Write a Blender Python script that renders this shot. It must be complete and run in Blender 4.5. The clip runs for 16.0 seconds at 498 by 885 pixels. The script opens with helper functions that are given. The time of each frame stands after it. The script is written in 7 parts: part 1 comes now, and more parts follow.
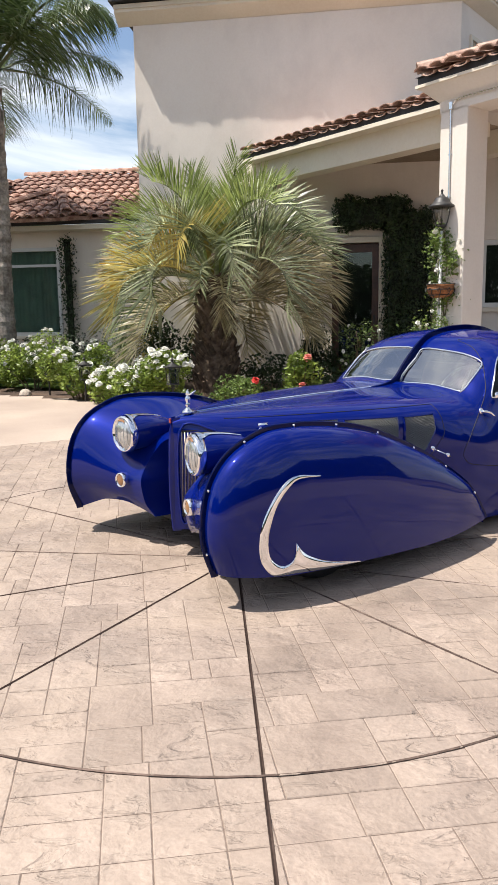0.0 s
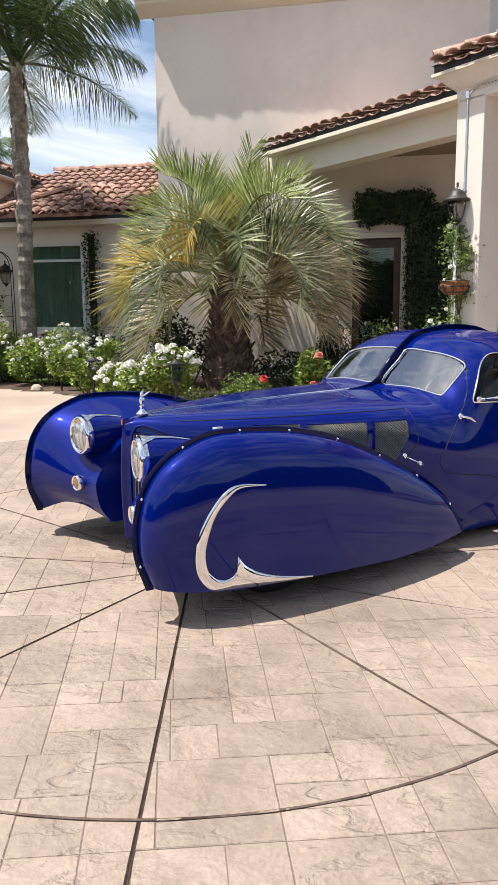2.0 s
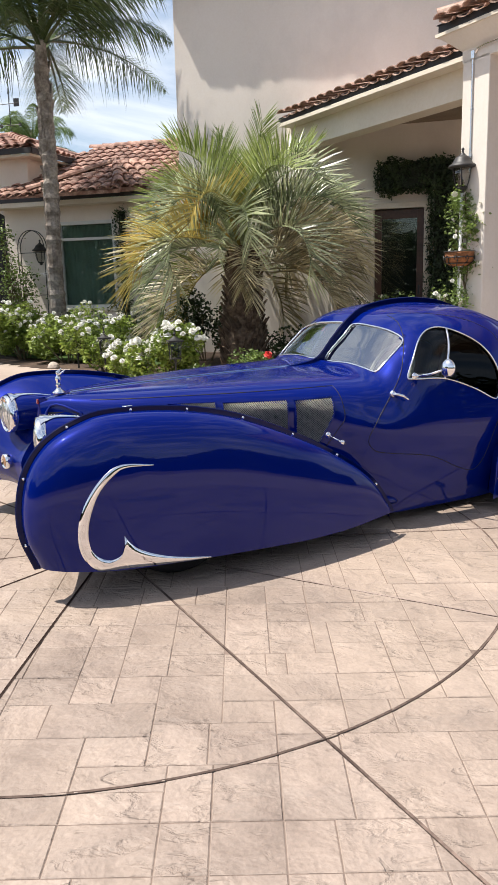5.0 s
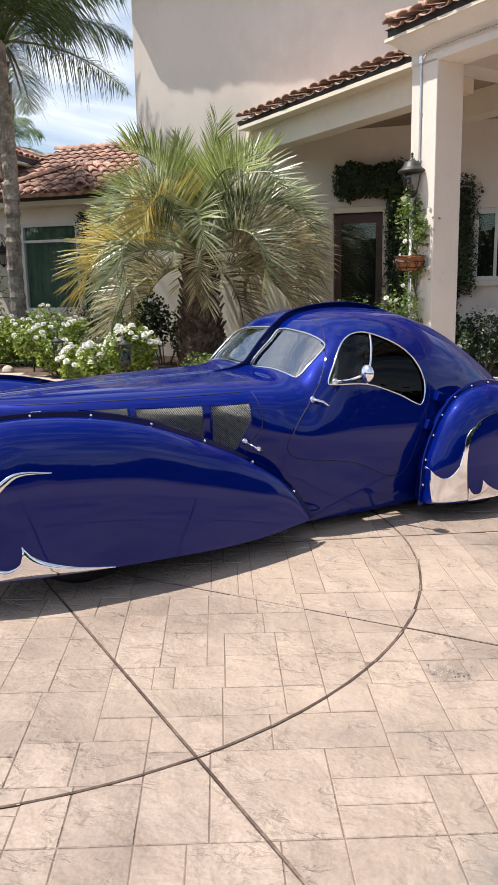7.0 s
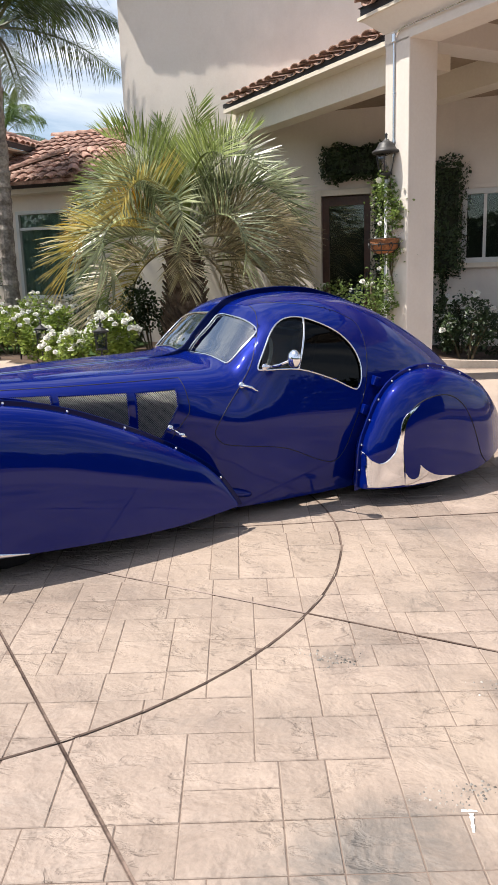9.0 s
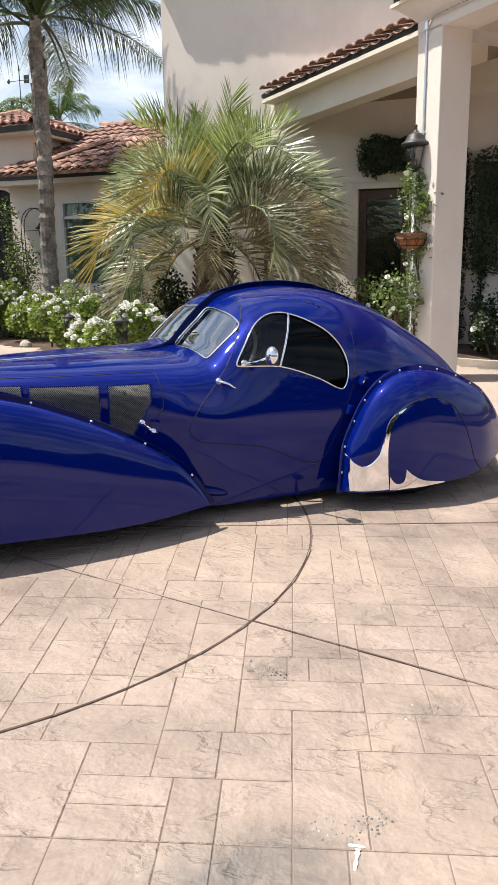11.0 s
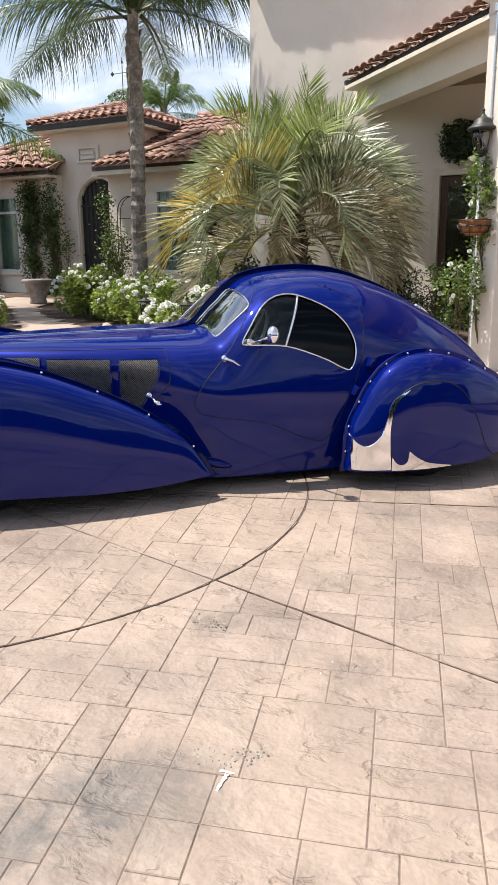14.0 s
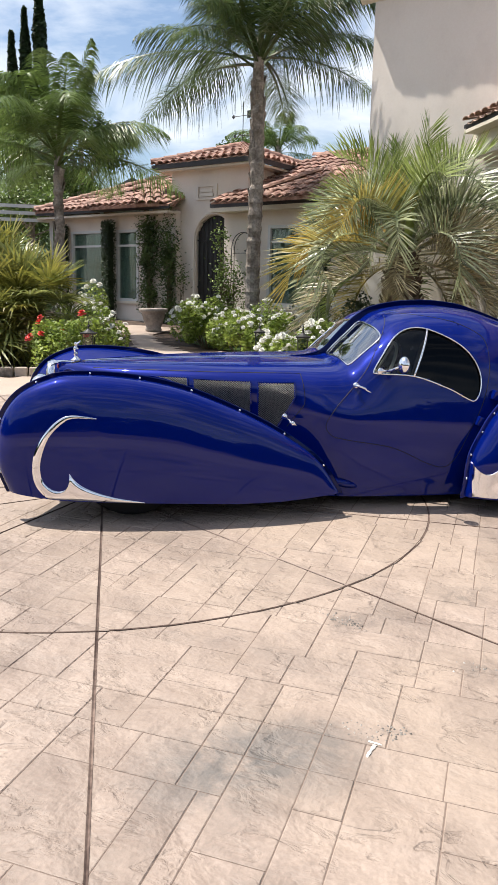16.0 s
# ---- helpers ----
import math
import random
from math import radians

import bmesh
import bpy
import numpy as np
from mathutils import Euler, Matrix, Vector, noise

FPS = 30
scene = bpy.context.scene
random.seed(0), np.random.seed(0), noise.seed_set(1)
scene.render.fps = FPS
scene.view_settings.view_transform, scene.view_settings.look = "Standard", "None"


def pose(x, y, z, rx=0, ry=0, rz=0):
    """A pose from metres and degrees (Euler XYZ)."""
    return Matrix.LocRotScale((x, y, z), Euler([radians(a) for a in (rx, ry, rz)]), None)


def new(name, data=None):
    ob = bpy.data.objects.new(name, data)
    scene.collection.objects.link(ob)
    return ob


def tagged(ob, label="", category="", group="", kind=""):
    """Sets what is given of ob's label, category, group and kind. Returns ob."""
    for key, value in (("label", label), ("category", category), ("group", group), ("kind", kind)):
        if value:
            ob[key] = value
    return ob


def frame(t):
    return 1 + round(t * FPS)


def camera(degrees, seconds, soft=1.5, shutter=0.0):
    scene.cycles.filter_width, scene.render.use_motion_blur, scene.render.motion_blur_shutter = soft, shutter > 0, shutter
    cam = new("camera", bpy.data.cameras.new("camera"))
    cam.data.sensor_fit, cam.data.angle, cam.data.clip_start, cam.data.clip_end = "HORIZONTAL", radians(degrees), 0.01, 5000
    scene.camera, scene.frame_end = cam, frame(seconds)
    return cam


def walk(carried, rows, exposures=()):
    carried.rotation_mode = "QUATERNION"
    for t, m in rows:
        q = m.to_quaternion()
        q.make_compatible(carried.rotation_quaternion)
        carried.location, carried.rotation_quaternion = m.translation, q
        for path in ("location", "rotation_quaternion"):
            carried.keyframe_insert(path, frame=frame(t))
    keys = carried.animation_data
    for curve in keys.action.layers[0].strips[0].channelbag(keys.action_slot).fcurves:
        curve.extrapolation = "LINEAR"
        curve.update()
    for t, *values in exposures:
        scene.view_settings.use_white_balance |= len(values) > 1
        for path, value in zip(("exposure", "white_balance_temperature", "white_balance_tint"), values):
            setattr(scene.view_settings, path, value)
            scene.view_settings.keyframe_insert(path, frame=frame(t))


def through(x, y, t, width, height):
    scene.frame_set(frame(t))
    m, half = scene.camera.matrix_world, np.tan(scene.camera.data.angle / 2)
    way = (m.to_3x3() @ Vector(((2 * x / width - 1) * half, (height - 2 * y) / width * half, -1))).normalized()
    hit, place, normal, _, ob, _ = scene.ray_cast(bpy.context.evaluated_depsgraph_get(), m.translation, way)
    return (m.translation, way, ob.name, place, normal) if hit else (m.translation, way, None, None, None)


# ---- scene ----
cam = camera(36.0, 16.0)
METRES, EYE, TILT, LEAN, TURN = 3.968, 1.5, 0.0, 0.0, -7.0
ROWS = [
    (0.0, 0.0, 0.0, 0.0, -0.16, -9.55, 0.93),
    (0.5, 0.0189, 0.009, -0.0012, -1.15, -8.86, 0.62),
    (1.0, 0.0448, 0.0411, 0.0044, -0.63, -8.64, 0.22),
    (1.5, 0.0719, 0.0633, 0.0016, 1.27, -9.1, 0.33),
    (2.0, 0.1153, 0.0609, 0.0007, 3.03, -9.81, 0.51),
    (2.5, 0.1596, 0.056, -0.0005, 4.37, -10.5, 0.77),
    (3.0, 0.186, 0.0633, -0.0022, 5.32, -11.18, 1.17),
    (3.5, 0.2178, 0.095, -0.0034, 6.13, -11.67, 1.52),
    (6.0, 0.3582, 0.0955, 0.0, 8.17, -11.34, 1.22),
    (6.5, 0.3748, 0.1021, -0.0035, 7.3, -11.24, 1.05),
    (7.0, 0.3994, 0.1257, -0.0025, 6.28, -11.34, 1.14),
    (7.5, 0.4136, 0.1438, -0.0004, 5.75, -11.48, 1.48),
    (8.0, 0.4385, 0.1412, -0.0037, 5.89, -11.71, 1.9),
    (8.5, 0.4844, 0.1348, -0.0048, 6.65, -12.09, 2.03),
    (11.0, 0.6234, 0.1884, -0.0052, 11.72, -12.89, 0.7),
    (11.5, 0.6517, 0.1931, -0.0039, 13.42, -12.7, 0.52),
    (12.0, 0.679, 0.1939, -0.0024, 14.81, -12.88, 0.33),
    (12.5, 0.7043, 0.1984, -0.0098, 15.81, -13.36, 0.21),
    (13.0, 0.7244, 0.2186, -0.0137, 16.84, -13.83, 0.16),
    (13.5, 0.7482, 0.2115, -0.0154, 18.17, -13.98, 0.29),
    (14.0, 0.7761, 0.1778, -0.0157, 19.78, -13.59, 0.3),
    (14.5, 0.789, 0.1523, -0.0186, 21.6, -12.76, 0.14),
    (15.0, 0.7889, 0.1284, -0.0142, 23.55, -11.96, -0.28),
    (15.5, 0.771, 0.1061, -0.0193, 25.47, -11.45, -0.83),
    (16.0, 0.7556, 0.0756, -0.0187, 27.06, -11.15, -1.23),
]
walk(cam, [(t, pose(0, 0, EYE, TILT, LEAN, TURN) @ pose(METRES * x, METRES * y, METRES * z, 90 + pitch, roll, yaw)) for t, x, y, z, yaw, pitch, roll in ROWS])

# ---- daylight: high sun beyond the car, thin bright cloud ----
SUN_AZ, SUN_EL = radians(186.5), radians(64.0)
sun_dir = Vector((math.cos(SUN_AZ) * math.cos(SUN_EL), math.sin(SUN_AZ) * math.cos(SUN_EL), math.sin(SUN_EL)))
sun_data = bpy.data.lights.new("sun", "SUN")
sun_data.energy, sun_data.angle, sun_data.color = 4.4, radians(0.55), (1.0, 0.95, 0.87)
sun = new("sun", sun_data)
sun.rotation_euler = sun_dir.to_track_quat("Z", "Y").to_euler()

world = bpy.data.worlds.new("sky")
scene.world = world
world.use_nodes = True
wn, wl = world.node_tree.nodes, world.node_tree.links
wn.clear()
w_out = wn.new("ShaderNodeOutputWorld")
w_bg = wn.new("ShaderNodeBackground")
w_sky = wn.new("ShaderNodeTexSky")
w_sky.sky_type, w_sky.sun_disc = "NISHITA", False
w_sky.sun_elevation, w_sky.sun_rotation = SUN_EL, math.pi / 2 - SUN_AZ
w_sky.dust_density, w_sky.ozone_density = 1.6, 1.4
w_co = wn.new("ShaderNodeTexCoord")
w_map = wn.new("ShaderNodeMapping")
w_map.inputs["Scale"].default_value = (2.2, 2.2, 6.5)
w_noise = wn.new("ShaderNodeTexNoise")
w_noise.inputs["Scale"].default_value, w_noise.inputs["Detail"].default_value = 1.6, 8.0
w_noise.inputs["Roughness"].default_value, w_noise.inputs["Distortion"].default_value = 0.58, 0.5
w_ramp = wn.new("ShaderNodeValToRGB")
w_ramp.color_ramp.elements[0].position, w_ramp.color_ramp.elements[1].position = 0.43, 0.70
w_mix = wn.new("ShaderNodeMix")
w_mix.data_type = "RGBA"
w_mix.inputs["B"].default_value = (7.0, 7.3, 7.7, 1)
wl.new(w_co.outputs["Generated"], w_map.inputs["Vector"])
wl.new(w_map.outputs["Vector"], w_noise.inputs["Vector"])
wl.new(w_noise.outputs["Fac"], w_ramp.inputs["Fac"])
wl.new(w_ramp.outputs["Color"], w_mix.inputs["Factor"])
wl.new(w_sky.outputs["Color"], w_mix.inputs["A"])
wl.new(w_mix.outputs["Result"], w_bg.inputs["Color"])
w_bg.inputs["Strength"].default_value = 0.10
wl.new(w_bg.outputs["Background"], w_out.inputs["Surface"])
scene.view_settings.exposure = 0.7

# ---- materials ----
def mat(name, color, rough=0.6, metal=0.0, vary=0.15, grain=40.0, bump=0.0, bump_scale=80.0, second=None,
        blotch=3.0, coat=0.0, spec=0.5, island=0.0, per_object=0.0, contrast=(0.35, 0.68)):
    """A node material: base colour with blotches and grain, relief, and, if asked, a change from piece to piece."""
    m = bpy.data.materials.new(name)
    m.use_nodes = True
    n, l = m.node_tree.nodes, m.node_tree.links
    b = n["Principled BSDF"]
    b.inputs["Roughness"].default_value, b.inputs["Metallic"].default_value = rough, metal
    b.inputs["Coat Weight"].default_value, b.inputs["Coat Roughness"].default_value = coat, 0.03
    b.inputs["Specular IOR Level"].default_value = spec
    co = n.new("ShaderNodeTexCoord")
    out = None
    dark = [c * (1 - vary) for c in color]
    light = [min(1, c * (1 + vary)) for c in color] if second is None else second
    big = n.new("ShaderNodeTexNoise")
    big.inputs["Scale"].default_value, big.inputs["Detail"].default_value = blotch, 6
    ramp = n.new("ShaderNodeValToRGB")
    ramp.color_ramp.elements[0].position, ramp.color_ramp.elements[1].position = contrast
    ramp.color_ramp.elements[0].color, ramp.color_ramp.elements[1].color = (*dark, 1), (*light, 1)
    l.new(co.outputs["Object"], big.inputs["Vector"])
    l.new(big.outputs["Fac"], ramp.inputs["Fac"])
    out = ramp.outputs["Color"]
    fine = n.new("ShaderNodeTexNoise")
    fine.inputs["Scale"].default_value, fine.inputs["Detail"].default_value = grain, 4
    l.new(co.outputs["Object"], fine.inputs["Vector"])
    mix = n.new("ShaderNodeMix")
    mix.data_type, mix.blend_type = "RGBA", "OVERLAY"
    mix.inputs["Factor"].default_value = min(0.9, vary * 2)
    l.new(out, mix.inputs["A"]), l.new(fine.outputs["Fac"], mix.inputs["B"])
    out = mix.outputs["Result"]
    if island or per_object:
        if island:
            info, amount = n.new("ShaderNodeNewGeometry"), island
            source = info.outputs["Random Per Island"]
        else:
            info, amount = n.new("ShaderNodeObjectInfo"), per_object
            source = info.outputs["Random"]
        rng = n.new("ShaderNodeMapRange")
        rng.inputs["To Min"].default_value, rng.inputs["To Max"].default_value = 1 - amount, 1 + amount
        l.new(source, rng.inputs["Value"])
        hsv = n.new("ShaderNodeHueSaturation")
        l.new(rng.outputs["Result"], hsv.inputs["Value"]), l.new(out, hsv.inputs["Color"])
        out = hsv.outputs["Color"]
    l.new(out, b.inputs["Base Color"])
    if bump:
        tex = n.new("ShaderNodeTexNoise")
        tex.inputs["Scale"].default_value, tex.inputs["Detail"].default_value = bump_scale, 8
        bp = n.new("ShaderNodeBump")
        bp.inputs["Strength"].default_value, bp.inputs["Distance"].default_value = min(1, bump), 0.01
        l.new(co.outputs["Object"], tex.inputs["Vector"])
        l.new(tex.outputs["Fac"], bp.inputs["Height"]), l.new(bp.outputs["Normal"], b.inputs["Normal"])
    return m


def leaf_mat(name, color, second, rough=0.45, island=0.25, through=0.35):
    """Foliage: colour by leaf, some light passing through."""
    m = mat(name, color, rough, vary=0.2, second=second, blotch=2.5, grain=60, island=island)
    n, l = m.node_tree.nodes, m.node_tree.links
    b, out = n["Principled BSDF"], n["Material Output"]
    tr = n.new("ShaderNodeBsdfTranslucent")
    src = b.inputs["Base Color"].links[0].from_socket
    l.new(src, tr.inputs["Color"])
    mx = n.new("ShaderNodeMixShader")
    mx.inputs["Fac"].default_value = through
    l.new(b.outputs["BSDF"], mx.inputs[1]), l.new(tr.outputs["BSDF"], mx.inputs[2])
    l.new(mx.outputs["Shader"], out.inputs["Surface"])
    return m


def glass_mat(name, tint, clear=0.9, rough=0.0, ior=1.55):
    """Thin pane: tinted see-through with a mirror reflection that grows at a grazing view."""
    m = bpy.data.materials.new(name)
    m.use_nodes = True
    n, l = m.node_tree.nodes, m.node_tree.links
    n.clear()
    out = n.new("ShaderNodeOutputMaterial")
    tr, gl, lw = n.new("ShaderNodeBsdfTransparent"), n.new("ShaderNodeBsdfGlossy"), n.new("ShaderNodeLayerWeight")
    tr.inputs["Color"].default_value = (*[c * clear for c in tint], 1)
    gl.inputs["Roughness"].default_value = rough
    gl.inputs["Color"].default_value = (1, 1, 1, 1)
    lw.inputs["Blend"].default_value = 0.5
    power, rise = n.new("ShaderNodeMath"), n.new("ShaderNodeMapRange")
    power.operation, power.inputs[1].default_value = "POWER", 5.0
    rise.inputs["To Min"].default_value = ((ior - 1) / (ior + 1)) ** 2
    l.new(lw.outputs["Facing"], power.inputs[0]), l.new(power.outputs[0], rise.inputs["Value"])
    mx = n.new("ShaderNodeMixShader")
    l.new(rise.outputs["Result"], mx.inputs["Fac"])
    l.new(tr.outputs["BSDF"], mx.inputs[1]), l.new(gl.outputs["BSDF"], mx.inputs[2])
    l.new(mx.outputs["Shader"], out.inputs["Surface"])
    return m


PAINT = mat("blue paint", (0.0006, 0.0080, 0.135), 0.36, 0.15, vary=0.04, grain=300, blotch=1.5, coat=0.72, spec=0.0)
PAINT_DARK = mat("dark blue edging and fin shade", (0.0004, 0.004, 0.05), 0.4, 0.0, vary=0.05, grain=300, coat=0.45, spec=0.0)
CHROME = mat("polished chrome", (0.86, 0.86, 0.88), 0.06, 1.0, vary=0.02, grain=200)
NICKEL = mat("brushed chrome", (0.76, 0.76, 0.76), 0.22, 1.0, vary=0.05, grain=300)
RUBBER = mat("black rubber", (0.012, 0.012, 0.013), 0.7, vary=0.2, grain=150, bump=0.2)
DARK_TRIM = mat("dark cabin cloth", (0.02, 0.019, 0.018), 0.85, vary=0.2, grain=200)
LEATHER = mat("tan leather", (0.16, 0.09, 0.05), 0.5, vary=0.15, grain=120, bump=0.2)
GAP = mat("shadow gap", (0.004, 0.004, 0.01), 0.6, vary=0.1)
AMBER = mat("amber lens", (0.24, 0.105, 0.03), 0.2, vary=0.1, coat=1.0)
LENS = mat("fluted lens", (0.46, 0.47, 0.47), 0.10, 0.7, vary=0.15, grain=60, coat=1.0)
RED = mat("red enamel", (0.30, 0.02, 0.02), 0.25, vary=0.05, coat=0.8)
SCREEN = glass_mat("windscreen glass", (0.62, 0.68, 0.64), 0.9, 0.02, 4.1)
TINT = glass_mat("dark tinted glass", (0.03, 0.03, 0.03), 0.5, 0.0, 1.26)
QUARTER = glass_mat("clear quarter glass", (0.62, 0.66, 0.63), 0.9, 0.0, 1.45)
PANE = glass_mat("window pane", (0.75, 0.82, 0.78), 0.95, 0.0, 1.62)

STUCCO = mat("beige stucco", (0.71, 0.635, 0.555), 0.9, vary=0.05, grain=30, blotch=0.5, bump=0.25, bump_scale=120, second=(0.79, 0.72, 0.65), contrast=(0.25, 0.75))
STUCCO_PALE = mat("pale stucco", (0.70, 0.64, 0.57), 0.9, vary=0.05, grain=30, blotch=0.7, bump=0.25, bump_scale=120)


def streaked(m, colour, amount):
    """Adds faint rain streaks that run down a wall."""
    n, l = m.node_tree.nodes, m.node_tree.links
    b = n["Principled BSDF"]
    src = b.inputs["Base Color"].links[0].from_socket
    co, mp, tex, rng, mx = n.new("ShaderNodeTexCoord"), n.new("ShaderNodeMapping"), n.new("ShaderNodeTexNoise"), n.new("ShaderNodeMapRange"), n.new("ShaderNodeMix")
    mp.inputs["Location"].default_value = (3.7, 1.9, 0.4)
    mp.inputs["Scale"].default_value = (1.1, 1.1, 0.75)
    tex.inputs["Scale"].default_value, tex.inputs["Detail"].default_value, tex.inputs["Roughness"].default_value = 1.0, 7, 0.62
    rng.inputs["From Min"].default_value, rng.inputs["From Max"].default_value, rng.inputs["To Max"].default_value = 0.48, 0.75, amount
    mx.data_type = "RGBA"
    l.new(co.outputs["Object"], mp.inputs["Vector"]), l.new(mp.outputs["Vector"], tex.inputs["Vector"]), l.new(tex.outputs["Fac"], rng.inputs["Value"])
    l.new(rng.outputs["Result"], mx.inputs["Factor"]), l.new(src, mx.inputs["A"])
    mx.inputs["B"].default_value = (*colour, 1)
    l.new(mx.outputs["Result"], b.inputs["Base Color"])


streaked(STUCCO, (0.48, 0.43, 0.39), 0.42)
streaked(STUCCO_PALE, (0.5, 0.45, 0.41), 0.35)
TRIM_PAINT = mat("cream trim paint", (0.68, 0.61, 0.50), 0.7, vary=0.06, grain=25, blotch=1.0)
FASCIA = mat("dark fascia board", (0.03, 0.028, 0.03), 0.6, vary=0.15, grain=30)
TILE = mat("clay roof tile", (0.27, 0.125, 0.088), 0.8, vary=0.25, grain=30, blotch=6, second=(0.48, 0.31, 0.245), island=0.35, bump=0.3)
TILE_NEAR = mat("clay eave tile", (0.44, 0.25, 0.18), 0.8, vary=0.22, grain=30, blotch=5, second=(0.66, 0.48, 0.38), per_object=0.28, bump=0.3)
WINDOW_WHITE = mat("white window frame", (0.62, 0.62, 0.6), 0.5, vary=0.05)
DOOR_WOOD = mat("brown door wood", (0.07, 0.032, 0.02), 0.45, vary=0.2, grain=25, blotch=8)
# for sheets behind openings: the unlit depth indoors is painted as near-black
ROOM_SHADE = mat("painted room shade", (0.03, 0.032, 0.03), 0.9, vary=0.2)
CURTAIN = mat("grey green curtain", (0.30, 0.36, 0.33), 0.9, vary=0.15, grain=60)
IRON = mat("dark iron", (0.018, 0.017, 0.016), 0.55, 0.1, vary=0.2, grain=60)
BRONZE = mat("weathered lamp metal", (0.032, 0.03, 0.03), 0.5, 0.1, vary=0.2, grain=50)
FROST = glass_mat("lamp glass", (0.78, 0.78, 0.74), 0.85, 0.05, 1.7)
COCO = mat("coco basket lining", (0.24, 0.095, 0.035), 0.95, vary=0.35, grain=50, bump=0.6)
BARK = mat("palm trunk bark", (0.225, 0.178, 0.142), 0.9, vary=0.3, grain=20, blotch=5, bump=0.9, bump_scale=22, second=(0.37, 0.32, 0.275), contrast=(0.35, 0.65))
SAGO_BARK = mat("shaggy trunk", (0.09, 0.055, 0.035), 0.95, vary=0.35, grain=25, blotch=8, bump=0.6, second=(0.2, 0.14, 0.095), island=0.35)
FROND = leaf_mat("blue green frond", (0.20, 0.255, 0.125), (0.54, 0.57, 0.36), 0.28, island=0.6, through=0.45)
FROND_LIME = leaf_mat("yellow green frond", (0.17, 0.235, 0.05), (0.38, 0.44, 0.15), 0.34, island=0.4, through=0.42)
FROND_DRY_LIT = leaf_mat("yellowed frond, also painted sunlight", (0.36, 0.31, 0.16), (0.70, 0.63, 0.43), 0.36, island=0.55, through=0.45)
FAN_OLIVE = leaf_mat("olive fan leaf", (0.12, 0.155, 0.035), (0.34, 0.36, 0.11), 0.34, island=0.45)
# yellower, brighter fan leaf whose colour also carries the sunlight on it
FAN_YELLOW = leaf_mat("yellow fan leaf, sun painted in", (0.17, 0.18, 0.035), (0.42, 0.38, 0.09), 0.36, island=0.4)
FROND_GOLD = leaf_mat("golden frond", (0.60, 0.30, 0.02), (0.42, 0.37, 0.10), 0.42, island=0.45)
FROND_GOLD_PALE = leaf_mat("yellow tipped frond", (0.24, 0.22, 0.055), (0.48, 0.37, 0.10), 0.45, island=0.4)
QUEEN = leaf_mat("queen palm leaf", (0.05, 0.085, 0.024), (0.14, 0.195, 0.065), 0.34, through=0.28)
# lighter copy of the queen palm leaf; sun shining through is in its colour
QUEEN_LIT = leaf_mat("queen palm leaf, backlight painted in", (0.09, 0.15, 0.035), (0.22, 0.30, 0.085), 0.36, through=0.35)
ROSE_LEAF = leaf_mat("rose leaf", (0.17, 0.25, 0.036), (0.37, 0.45, 0.09), 0.45, island=0.4, through=0.35)
CLIMBER_LEAF = leaf_mat("climber leaf", (0.075, 0.125, 0.024), (0.20, 0.28, 0.065), 0.42, island=0.35, through=0.3)
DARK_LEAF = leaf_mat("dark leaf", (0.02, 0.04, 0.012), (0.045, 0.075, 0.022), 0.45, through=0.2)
PETAL = leaf_mat("white petal", (0.88, 0.87, 0.80), (0.92, 0.91, 0.86), 0.6, island=0.05, through=0.25)
PETAL_RED = leaf_mat("red petal", (0.6, 0.035, 0.03), (0.7, 0.07, 0.06), 0.5, through=0.2)
PETAL_PINK = leaf_mat("coral petal", (0.75, 0.2, 0.17), (0.8, 0.32, 0.25), 0.5, through=0.2)
TWIG = mat("twig", (0.12, 0.09, 0.05), 0.9, vary=0.2)
SOIL = mat("mulch soil", (0.05, 0.03, 0.02), 0.95, vary=0.4, grain=35, blotch=3, bump=0.8, bump_scale=45, second=(0.12, 0.075, 0.05))
GRASS = leaf_mat("lawn", (0.05, 0.11, 0.02), (0.1, 0.17, 0.04), 0.6)
CONCRETE = mat("stamped concrete joint", (0.20, 0.145, 0.115), 0.85, vary=0.12, grain=40, blotch=1.2, bump=0.2)


